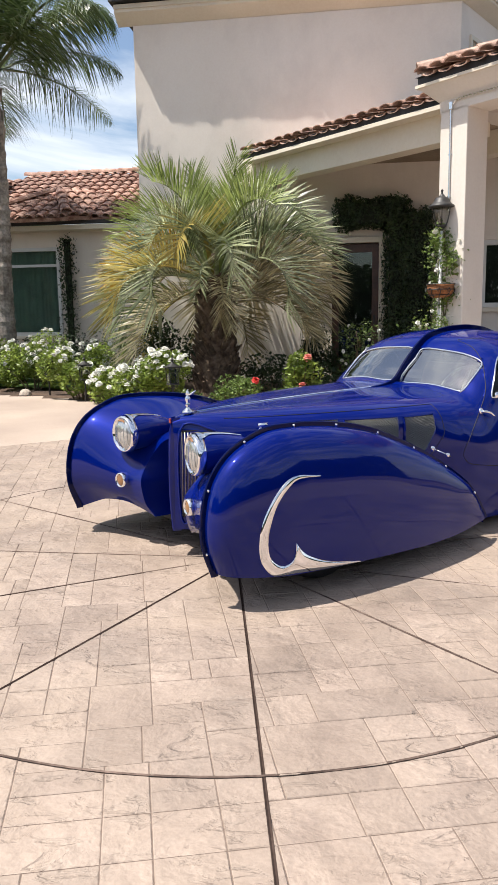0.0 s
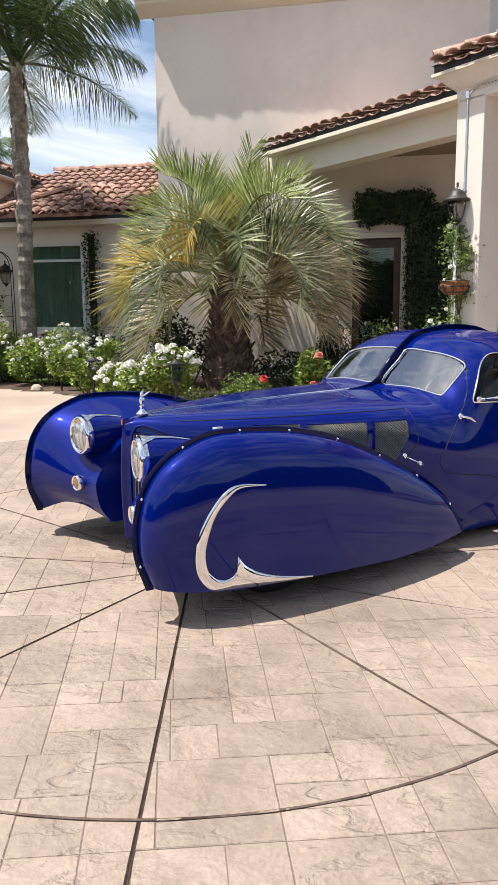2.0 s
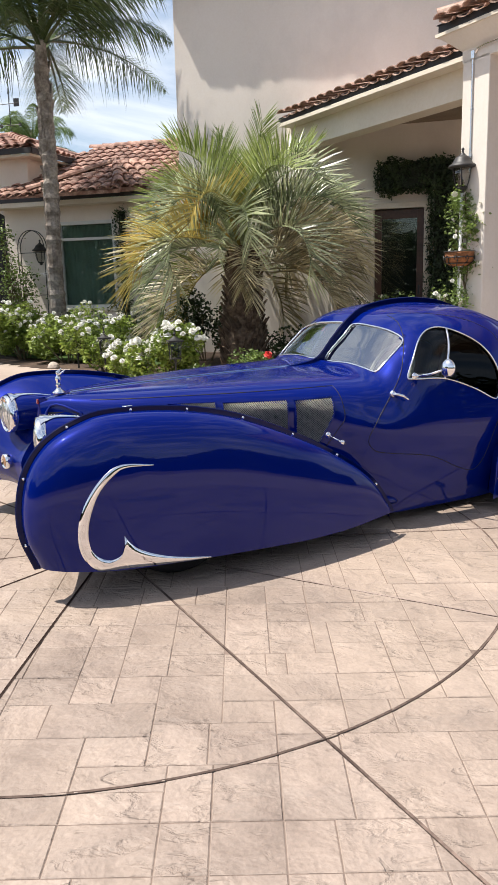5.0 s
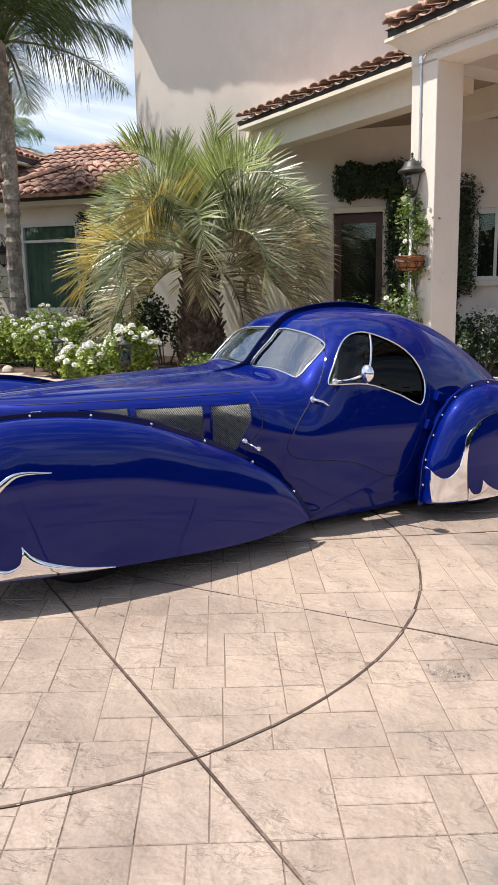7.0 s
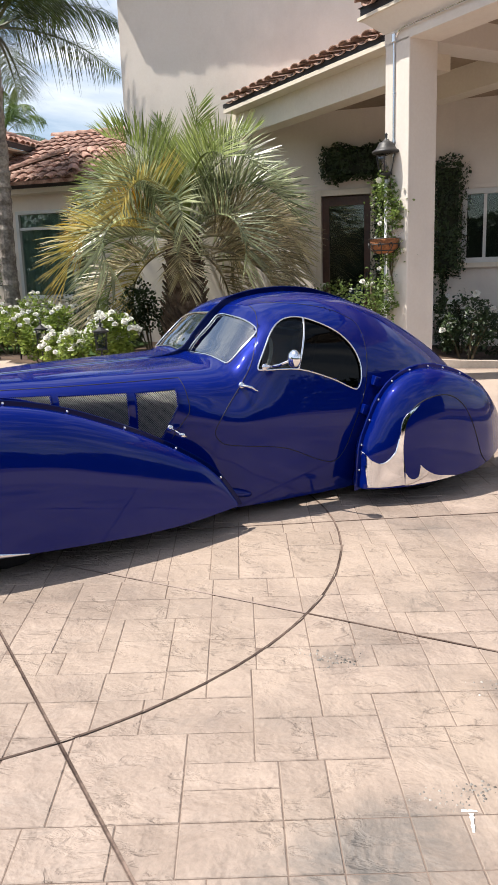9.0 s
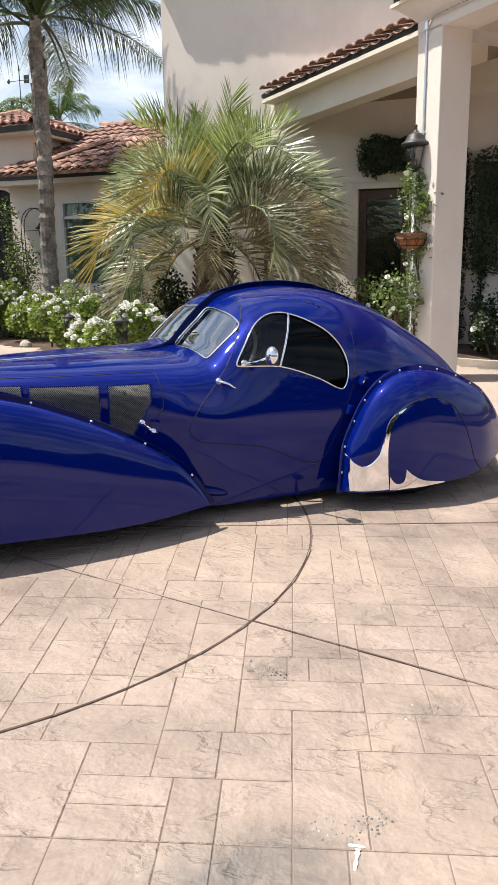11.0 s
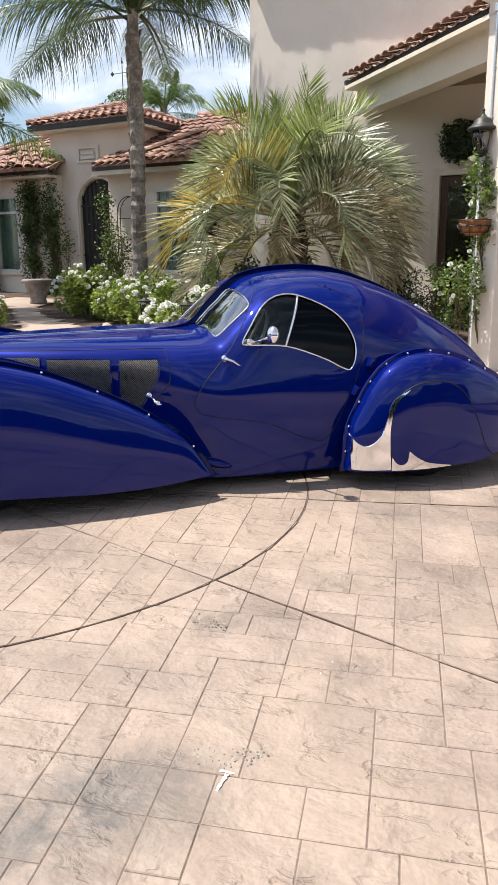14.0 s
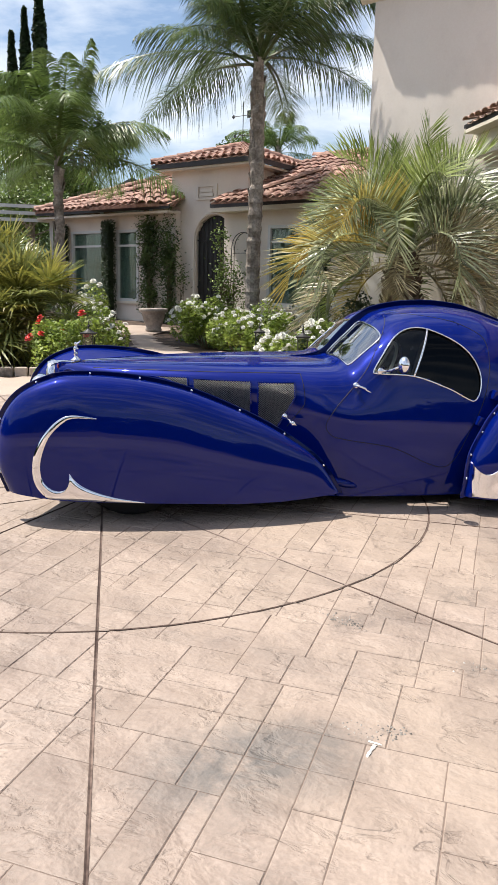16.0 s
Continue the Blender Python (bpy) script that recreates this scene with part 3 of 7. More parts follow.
for y0, y1 in ((.12, 0),):
    prof = [(.03, 4.22), (.22, 4.05), (.22, 3.92), (.64, 3.92), (.64, 4.22)]
    a = [bm.verts.new((.22 if q > .1 else .03, q, z)) for q, z in prof]
    b = [bm.verts.new((8, q, z)) for q, z in prof]
    for i in range(5):
        bm.faces.new((a[i], b[i], b[(i + 1) % 5], a[(i + 1) % 5]))
    bm.faces.new(a[::-1]), bm.faces.new(b)
bmesh.ops.recalc_face_normals(bm, faces=bm.faces)
part("portico_beam", bm, STUCCO_PALE, portico, "coved stucco beam")
boxes("portico_rear_beam", [(-1.2, 8, 2.12, 2.42, 3.74, 4.2)], TRIM_PAINT, I4, "cream stucco beam", portico)
boxes("portico_end", [(.23, .63, .64, 2.12, 3.92, 4.2)], STUCCO_PALE, I4, "", portico)
boxes("portico_ceiling", [(.2, 8, .2, 2.5, 4.2, 4.25)], SOFFIT, I4, "", portico)
raw("portico_deck", [(0, 0, 4.35), (8, 0, 4.35), (8, 1.3, 4.77), (1.3, 1.3, 4.77), (0, 2.6, 4.35), (8, 2.6, 4.35)], [(0, 1, 2, 3), (0, 3, 4), (3, 2, 5, 4), (0, 4, 5, 1)], FASCIA, portico)
eave_tiles(portico, pose(0, 0, 4.35, math.degrees(math.atan2(.42, 1.3))), .02, 4.4, 4, seed=8)
ridge_run("hip_tiles", (.02, .04, 4.40), (1.3, 1.3, 4.82), portico, "", TILE_NEAR)

column = thing("porch_column", PM, "square beige stucco column holding up the portico", "column", kind="structure")
boxes("shaft", [(.23, .64, .22, .63, .05, 3.95)], STUCCO_PALE, I4, "", column, .012)
conduit = thing("conduit_pipe", PM, "grey metal conduit running down the stucco column", "pipe")
bm = bmesh.new()
tube(bm, [(.40, .205, 2.72), (.40, .205, 3.94), (.47, .205, 4.02), (.60, .19, 4.035), (8, .19, 4.035)], .012, False, 8)
part("pipe", bm, NICKEL, conduit)
bm = bmesh.new()
box(bm, (.05, .04, .09), pose(.41, .2, 3.97), .005)
part("junction_box", bm, NICKEL, conduit)
for z in (2.9, 3.4):
    bm = bmesh.new()
    box(bm, (.05, .012, .02), pose(.40, .212, z), .003)
    part("pipe_clip", bm, NICKEL, conduit)

tall = thing("tall_roof", HM, "terracotta barrel-tile roof of the tall wing", "roof", kind="structure")
raw("roof_deck", [(-.36, -.36, 7.06), (5.95, -.36, 7.06), (5.95, 4, 8.3), (-.36, 4, 8.3), (5.95, 8.2, 7.06), (-.36, 8.2, 7.06)], [(0, 1, 2, 3), (3, 2, 4, 5), (0, 3, 5), (1, 4, 2), (0, 5, 4, 1)], FASCIA, tall)
eave_tiles(tall, pose(-.36, -.345, 7.06, math.degrees(math.atan2(1.24, 4.36))), 0, 6.3, 3, seed=17)
# ---- door, windows ----
def door_set():
    d = thing("door_1", HM @ pose(3.98, 0, .28), "tall brown wooden glazed door in a pale surround", "door", kind="structure")
    boxes("door_frame", [(-.52, -.42, -.05, .16, 0, 2.54), (.42, .52, -.05, .16, 0, 2.54), (-.42, .42, -.05, .16, 2.44, 2.54)], TRIM_PAINT, I4, "pale surround", d, .006)
    boxes("door_leaf", [(-.418, -.30, .05, .10, 0.02, 2.43), (.30, .418, .05, .10, .02, 2.43), (-.30, .30, .05, .10, 2.28, 2.43), (-.30, .30, .05, .10, .02, .26)], DOOR_WOOD, I4, "brown wood", d, .004)
    boxes("door_pane", [(-.30, .30, .07, .076, .26, 2.28)], PANE, I4, "dark reflecting glass", d).visible_shadow = False
    boxes("door_handle", [(.33, .36, .0, .05, 1.0, 1.16)], BRONZE, I4, "bronze pull", d, .005)
    boxes("room_shade_sheet", [(-.6, .6, .6, .65, 0, 2.6)], ROOM_SHADE, I4, "", d)


def slider(name, m, width, height, label, curtain=False, bars=1):
    """A sliding window set in a wall: frame, sashes, panes, sill, a sheet painted with the room's shade, and a curtain
    if asked.
    """
    w = thing(name, m, label, "window", kind="structure")
    x, z = width / 2, height / 2
    boxes("window_frame", [(-x - .06, -x + .02, -.03, .1, -z - .06, z + .06), (x - .02, x + .06, -.03, .1, -z - .06, z + .06), (-x + .02, x - .02, -.03, .1, z - .02, z + .06), (-x + .02, x - .02, -.03, .1, -z - .06, -z + .02)], WINDOW_WHITE, I4, "", w, .004)
    boxes("window_sill", [(-x - .12, x + .12, -.07, .1, -z - .14, -z - .062)], TRIM_PAINT, I4, "", w, .006)
    for k in range(bars):
        c = -x + (k + 1) * width / (bars + 1)
        boxes("mullion", [(c - .025, c + .025, .0, .07, -z + .02, z - .02)], WINDOW_WHITE, I4, "", w)
    for k in range(bars + 1):
        c0, c1 = -x + k * width / (bars + 1), -x + (k + 1) * width / (bars + 1)
        boxes("pane", [(c0 + .028, c1 - .028, .045, .05, -z + .022, z - .022)], PANE, I4, "", w).visible_shadow = False
    if curtain:
        bm = bmesh.new()
        n = int(width / .02)
        lo = [bm.verts.new((-x + i * width / n, .105 + .022 * math.sin(i * 1.1 + math.sin(i * .37) * 1.5), -z)) for i in range(n + 1)]
        hi = [bm.verts.new((v.co.x, v.co.y, z * .97)) for v in lo]
        for i in range(n):
            bm.faces.new((lo[i], lo[i + 1], hi[i + 1], hi[i]))
        part("curtain", bm, CURTAIN, w, "grey-green pleated curtain", True)
    boxes("room_shade_sheet", [(-x - .05, x + .05, .5, .55, -z - .1, z + .1)], ROOM_SHADE, I4, "", w)
    return w


door_set()
setting(boxes("trim_11", [(5.82, 11, -.035, 0, 2.71, 2.77)], STUCCO_PALE, HM), "raised stucco band over the window", "trim")
slider("window_1", HM @ pose(6.24, .0, 2.12), .60, 1.04, "white aluminium sliding window with dark panes")
# ---- the far wing with its entry tower ----
WALL_Y = 3.2
setting(boxes("wall_wing_right", [(-5.9, -4.42, WALL_Y, 3.45, .1, 3.55), (-2.98, 0, WALL_Y, 3.45, .1, 3.55), (-4.42, -2.98, WALL_Y, 3.45, .1, 1.10), (-4.42, -2.98, WALL_Y, 3.45, 3.06, 3.55)], STUCCO, HM),
        "beige stucco wall of the low wing with a tall window", "wall")
slider("window_2", HM @ pose(-3.70, WALL_Y, 2.08), 1.40, 1.92, "tall white-framed window with grey-green drawn curtains", True, 0)
boxes("transom", [(-.68, .68, .0, .07, .58, .64)], WINDOW_WHITE, I4, "", bpy.data.objects["window_2"])
setting(boxes("trim_4", [(-6.0, 0, 2.72, 3.2, 3.44, 3.50), (-6.0, 0, 2.72, 2.78, 3.50, 3.545)], TRIM_PAINT, HM), "cream soffit and trim of the low wing", "trim")
setting(boxes("trim_5", [(-6.0, 0, 2.70, 2.74, 3.55, 3.66)], FASCIA, HM), "dark fascia of the low wing", "trim")


def H(x, y, z):
    return HM @ Vector((x, y, z))


wing_r = thing("wing_roof", HM, "weathered red barrel-tile roof of the low wing", "roof", kind="structure")
L = lambda *c: [Vector(p) for p in c]
tiled("roof_slope", L((-5.95, 2.68, 3.68), (-.1, 2.68, 3.68), (-.1, 6.2, 5.22), (-5.0, 6.2, 5.22)), "", wing_r, seed=11)
ridge_run("ridge_tiles", (-5.0, 6.2, 5.24), (-.1, 6.2, 5.24), wing_r)
tiled("bay_slope", L((-4.1, 2.30, 3.66), (-2.35, 2.30, 3.66), (-3.1, 3.75, 4.36)), "", wing_r, seed=13)
tiled("bay_slope", L((-5.3, 3.1, 3.72), (-4.1, 2.30, 3.70), (-3.1, 3.75, 4.36), (-4.6, 4.3, 4.40)), "", wing_r, seed=14)
tiled("bay_slope", L((-2.35, 2.30, 3.70), (-1.5, 3.1, 3.72), (-2.2, 4.3, 4.40), (-3.1, 3.75, 4.36)), "", wing_r, seed=15)
ridge_run("hip_tiles", (-2.35, 2.28, 3.73), (-3.05, 3.72, 4.42), wing_r)
ridge_run("hip_tiles", (-4.9, 2.7, 3.78), (-3.12, 3.76, 4.44), wing_r)
vent_pipe = thing("flue_cap", HM @ pose(-.42, 5.2, 4.95), "small black metal flue on the tiled roof", "flue")
boxes("cap", [(-.1, .1, -.1, .1, .1, .42)], IRON, I4, "", vent_pipe, .01)
boxes("pipe", [(-.05, .05, -.05, .05, -.3, .1)], IRON, I4, "", vent_pipe)

# tower with an arched entry
def arch_wall(name, m, x0, x1, z1, cx, half, spring, thick):
    """A wall with a round-headed opening from the ground."""
    bm = bmesh.new()
    for xa, xb in ((x0, cx - half), (cx + half, x1)):
        box(bm, (xb - xa, thick, z1 - .1), m @ Matrix.Translation(((xa + xb) / 2, thick / 2, (z1 + .1) / 2)))
    angles = np.linspace(0, math.pi, 17)
    for t0, t1 in zip(angles, angles[1:]):
        xa, xb = cx - half * math.cos(t0), cx - half * math.cos(t1)
        za, zb = spring + half * math.sin(t0), spring + half * math.sin(t1)
        q = [bm.verts.new(m @ Vector((x, y, z))) for y in (0, thick) for x, z in ((xa, za), (xb, zb), (xb, z1), (xa, z1))]
        bm.faces.new(q[:4]), bm.faces.new(q[4:][::-1]), bm.faces.new((q[0], q[4], q[5], q[1])), bm.faces.new((q[3], q[2], q[6], q[7]))
    bmesh.ops.recalc_face_normals(bm, faces=bm.faces)
    return part(name, bm, STUCCO)


setting(arch_wall("wall_tower", HM @ pose(0, 3.4, 0), -7.95, -5.28, 4.64, -6.40, .66, 2.79, .35), "beige stucco entry tower with a round arch", "wall")
setting(boxes("wall_tower_side", [(-5.53, -5.28, 3.75, 6.4, .1, 4.64), (-7.95, -7.7, 3.75, 6.4, .1, 4.64)], STUCCO, HM), "beige stucco side walls of the entry tower", "wall")
setting(boxes("trim_6", [(-7.02, -6.30, 3.35, 3.40, 3.86, 3.92), (-7.02, -6.30, 3.35, 3.40, 4.20, 4.26), (-7.02, -6.94, 3.35, 3.40, 3.92, 4.20), (-6.38, -6.30, 3.35, 3.40, 3.92, 4.20)], STUCCO_PALE, HM), "pale stucco panel above the arch", "trim")
setting(boxes("trim_10", [(-6.86, -6.46, 3.36, 3.40, 4.06, 4.14), (-6.90, -6.42, 3.34, 3.40, 3.945, 4.02)], STUCCO_PALE, HM), "stepped plaster mouldings on the panel", "trim")
arch_trim = [(-6.40 - .72 * math.cos(t), 2.79 + .72 * math.sin(t)) for t in np.linspace(0, math.pi, 25)]
bm = bmesh.new()
tube(bm, [H(-7.12, 3.39, .4)] + [H(x, 3.39, z) for x, z in arch_trim] + [H(-5.68, 3.39, .4)], .05, False, 6)
setting(part("trim_7", bm, STUCCO_PALE), "raised plaster moulding round the entry arch", "trim")
gate = thing("entry_gate", HM @ pose(-6.40, 3.48, .4), "dark iron entry gate with a round head inside the arch", "gate")
for i in range(9):
    x = -.60 + i * .15
    top = 2.39 + math.sqrt(max(0, .65 ** 2 - x * x))
    bm = bmesh.new()
    tube(bm, [(x, 0, 0), (x, 0, top)], .011, False, 5)
    part("bar", bm, IRON, gate)
bm = bmesh.new()
outline = [(-.65, 0)] + [(-.65 * math.cos(t), 2.39 + .65 * math.sin(t)) for t in np.linspace(0, math.pi, 19)] + [(.65, 0)]
for y in (.03, .06):
    bm.faces.new([bm.verts.new((x, y, z)) for x, z in outline])
part("backing", bm, IRON, gate, "dark sheet behind the bars")
for z in (.1, 1.1, 2.37):
    boxes("rail", [(-.65, .65, -.015, .015, z, z + .04)], IRON, I4, "", gate)
# back wall coloured near-black for the shade inside the arch
setting(boxes("wall_entry_back", [(-7.69, -5.54, 5.6, 5.73, .1, 4.5)], ROOM_SHADE, HM), "near-black back wall with the entry recess's shade painted in", "wall")
tower = thing("tower_roof", HM, "hipped red barrel-tile roof of the entry tower", "roof", kind="structure")
PK = (-6.68, 5.0, 5.46)
E0, E1_, E2_, E3 = (-8.36, 3.02, 4.83), (-4.92, 3.02, 4.83), (-4.92, 6.8, 4.83), (-8.36, 6.8, 4.83)
tiled("roof_slope", L(E0, E1_, PK), "", tower, seed=21)
tiled("roof_slope", L(E1_, E2_, PK), "", tower, seed=22)
tiled("roof_slope", L(E3, E0, PK), "", tower, seed=23)
for c in (E0, E1_, E2_):
    ridge_run("hip_tiles", (c[0], c[1], c[2] + .04), (PK[0], PK[1], PK[2] + .05), tower)
boxes("fascia", [(-8.36, -4.92, 3.0, 3.05, 4.70, 4.82), (-4.95, -4.90, 3.05, 6.8, 4.70, 4.82), (-8.38, -8.33, 3.05, 6.8, 4.70, 4.82)], FASCIA, I4, "dark fascia board", tower)
boxes("soffit", [(-8.3, -4.97, 3.06, 6.6, 4.64, 4.695)], TRIM_PAINT, I4, "", tower)
vane = thing("weather_vane", HM @ pose(*PK), "black iron weather vane on the tower roof", "weather vane")
bm = bmesh.new()
tube(bm, [(0, 0, 0), (0, 0, 1.12)], .012, False, 6)
part("rod", bm, IRON, vane)
bm = bmesh.new()
bmesh.ops.create_uvsphere(bm, u_segments=10, v_segments=8, radius=.07, matrix=Matrix.Translation((0, 0, .12)))
part("ball", bm, IRON, vane)
bm = bmesh.new()
tube(bm, [(-.28, 0, .33), (.28, 0, .33)], .01, False, 5)
tube(bm, [(0, -.28, .33), (0, .28, .33)], .01, False, 5)
for x in (-.28, .28):
    box(bm, (.08, .01, .09), pose(x, 0, .33))
part("compass_arms", bm, IRON, vane)
bm = bmesh.new()
tube(bm, [(-.34, 0, .86), (.3, 0, .86)], .01, False, 5)
box(bm, (.16, .008, .2), pose(.22, 0, .88))
box(bm, (.09, .008, .09), pose(-.34, 0, .86, 0, 45))
tube(bm, [(0, 0, 1.1), (0, 0, 1.25)], [.03, .004], False, 6)
part("arrow", bm, IRON, vane)

# left wing
setting(boxes("wall_wing_left", [(-12.6, -11.92, WALL_Y, 3.45, .1, 3.6), (-10.45, -9.94, WALL_Y, 3.45, .1, 3.6), (-9.10, -7.62, WALL_Y, 3.45, .1, 3.6), (-11.92, -10.45, WALL_Y, 3.45, .1, 1.1), (-11.92, -10.45, WALL_Y, 3.45, 3.1, 3.6),
                                 (-9.94, -9.10, WALL_Y, 3.45, .1, 1.1), (-9.94, -9.10, WALL_Y, 3.45, 3.1, 3.6), (-12.6, -12.35, 3.45, 9, .1, 3.6)], STUCCO, HM),
        "beige stucco wall of the far wing with two windows", "wall")
slider("window_3", HM @ pose(-11.18, WALL_Y, 2.1), 1.42, 1.95, "wide white-framed window with grey-green curtains", True, 0)
boxes("transom", [(-.69, .69, .0, .07, .55, .61)], WINDOW_WHITE, I4, "", bpy.data.objects["window_3"])
slider("window_4", HM @ pose(-9.52, WALL_Y, 2.1), .80, 1.95, "narrow white-framed window beside clipped cypress", True, 0)
boxes("transom", [(-.38, .38, .0, .07, .55, .61)], WINDOW_WHITE, I4, "", bpy.data.objects["window_4"])
setting(boxes("trim_8", [(-13.0, -7.5, 2.72, 3.2, 3.50, 3.56)], TRIM_PAINT, HM), "cream soffit of the far wing", "trim")
setting(boxes("trim_9", [(-13.0, -7.4, 2.66, 2.70, 3.60, 3.70)], FASCIA, HM), "dark fascia of the far wing", "trim")
wing_l = thing("wing_roof", HM, "weathered red barrel-tile roof of the far wing", "roof", kind="structure")
tiled("roof_slope", L((-13.0, 2.64, 3.72), (-7.4, 2.64, 3.72), (-7.7, 6.4, 5.25), (-9.2, 6.4, 5.25)), "", wing_l, seed=31)
tiled("roof_slope", L((-13.0, 9, 3.72), (-13.0, 2.64, 3.72), (-9.2, 6.4, 5.25)), "", wing_l, seed=32)
ridge_run("hip_tiles", (-13.0, 2.66, 3.76), (-9.2, 6.4, 5.3), wing_l)
tiled("bay_slope", L((-9.9, 2.2, 3.70), (-8.15, 2.2, 3.70), (-9.0, 3.6, 4.30)), "", wing_l, seed=33)
tiled("bay_slope", L((-11.0, 2.95, 3.76), (-9.9, 2.2, 3.72), (-9.0, 3.6, 4.30), (-10.4, 4.2, 4.38)), "", wing_l, seed=34)
tiled("bay_slope", L((-8.15, 2.2, 3.72), (-7.45, 2.95, 3.76), (-8.0, 4.2, 4.38), (-9.0, 3.6, 4.30)), "", wing_l, seed=35)
ridge_run("hip_tiles", (-8.2, 2.2, 3.74), (-8.95, 3.55, 4.36), wing_l)
ridge_run("hip_tiles", (-10.5, 2.55, 3.80), (-9.05, 3.6, 4.38), wing_l)

# ---- the car: a along its length to the rear, n to its near side, h up from the ground ----
CAR_O = Vector((0.175, 4.36, gz(0.175, 4.36)))
car_a = Vector((math.cos(radians(29)), math.sin(radians(29)), 0))
car_a = (car_a - up_n * car_a.dot(up_n)).normalized()
car_n = car_a.cross(up_n)
CAR_M = Matrix((( car_a.x, -car_n.x, up_n.x, CAR_O.x), (car_a.y, -car_n.y, up_n.y, CAR_O.y), (car_a.z, -car_n.z, up_n.z, CAR_O.z), (0, 0, 0, 1)))


def cp(a, n, h):
    """Car place (a, n, h) in the car's own axes, whose y points away from the near side."""
    return Vector((a, -n, h))


car = thing("classic_car", CAR_M, "royal blue streamlined vintage coupe with riveted seams and chrome scrolls", "car")

top_of = smooth([(-.11, .79), (-.05, .815), (.05, .832), (.43, .853), (.81, .866), (1.2, .876), (1.5, .882), (1.62, .888), (1.69, .905), (1.80, 1.01), (1.93, 1.135),
                 (2.0, 1.185), (2.1, 1.22), (2.25, 1.243), (2.4, 1.25), (2.6, 1.235), (2.8, 1.185), (3.0, 1.115), (3.175, 1.03), (3.354, .935), (3.541, .82),
                 (3.688, .70), (3.79, .60), (3.873, .49), (3.96, .34), (4.03, .2)])
wide_of = smooth([(-.11, .025), (-.05, .09), (.05, .19), (.2, .29), (.43, .40), (.81, .535), (1.1, .605), (1.35, .66), (1.55, .735), (1.75, .765), (2.1, .775), (2.5, .775), (2.8, .745),
                  (3.1, .68), (3.5, .54), (3.8, .38), (4.03, .16)])
belt_of = smooth([(-.11, .5), (.43, .62), (1.0, .64), (1.4, .615), (1.75, .565), (2.1, .52), (2.5, .49), (3.1, .46), (3.5, .40), (4.03, .14)])
sill_of = smooth([(-.11, .02), (.05, .15), (.43, .35), (.81, .5), (1.2, .6), (1.55, .705), (1.8, .735), (2.3, .745), (2.6, .72), (3.1, .6), (3.5, .47), (4.03, .13)])
floor_of = smooth([(-.11, .17), (.4, .16), (1.2, .10), (1.6, .075), (2.4, .08), (3.2, .12), (4.03, .12)])
box_of = smooth([(-.11, 4.0), (.4, 4.5), (1.2, 4.2), (1.55, 3.6), (1.95, 3.4), (2.3, 3.1), (2.7, 2.8), (3.1, 2.4), (3.6, 2.1), (4.03, 2.0)])


tuck_of = smooth([(-.11, 0), (1.2, 0), (1.45, .014), (1.7, .032), (2.3, .034), (2.6, .026), (2.9, .006), (3.2, 0), (4.03, 0)])


def tuck(a, k):
    """How far the flank leans in between belt and roof."""
    return 16 * tuck_of(a) * (k * (1 - k)) ** 2


def body_n(a, h):
    """Half width of the body at a station and height."""
    hw, ht, nw = belt_of(a), top_of(a), wide_of(a)
    if h >= hw:
        k = min(1, (h - hw) / (ht - hw))
        return nw * max(0, 1 - k ** box_of(a)) ** (1 / box_of(a)) - tuck(a, k)
    s = max(0, (h - floor_of(a)) / (hw - floor_of(a)))
    return sill_of(a) + (nw - sill_of(a)) * math.sin(s * math.pi / 2)


def body_h(a, n):
    """Height of the body's upper skin."""
    hw, ht, nw = belt_of(a), top_of(a), wide_of(a)
    return hw + (ht - hw) * max(0, 1 - min(1, n / nw) ** box_of(a)) ** (1 / box_of(a))


def nearest(poly, x, y):
    best = (9, x, y)
    for i in range(len(poly)):
        (x1, y1), (x2, y2) = poly[i - 1], poly[i]
        dx, dy = x2 - x1, y2 - y1
        t = max(0, min(1, ((x - x1) * dx + (y - y1) * dy) / (dx * dx + dy * dy + 1e-12)))
        px, py = x1 + t * dx, y1 + t * dy
        d = math.hypot(x - px, y - py)
        if d < best[0]:
            best = (d, px, py)
    return best


SIDE_WINDOW = [tuple(p) for p in spline([(1.835, .862), (1.875, .93), (1.96, 1.045), (2.03, 1.10), (2.11, 1.125), (2.2, 1.12), (2.32, 1.075), (2.42, 1.015), (2.49, .935),
                                         (2.525, .84), (2.52, .745), (2.485, .69), (2.43, .705), (2.31, .765), (2.09, .838), (1.87, .85)], 4, True)]
DOOR_LINE = [tuple(p) for p in spline([(2.05, 1.198), (1.985, 1.155), (1.875, 1.0), (1.795, .87), (1.70, .755), (1.60, .645), (1.54, .54), (1.565, .48), (1.63, .452), (1.9, .41), (2.02, .375),
                                       (2.18, .30), (2.285, .268), (2.345, .285), (2.40, .36), (2.455, .49), (2.535, .66), (2.585, .85), (2.585, 1.04), (2.52, 1.11), (2.39, 1.165), (2.2, 1.197)], 4, True)]
SCREEN_LINE = [tuple(p) for p in spline([(.032, 1.70), (.28, 1.705), (.515, 1.707), (.552, 1.722), (.561, 1.77), (.563, 1.865), (.557, 1.902), (.53, 1.916), (.45, 1.918), (.25, 1.918), (.045, 1.918), (.036, 1.85)], 3, True)]

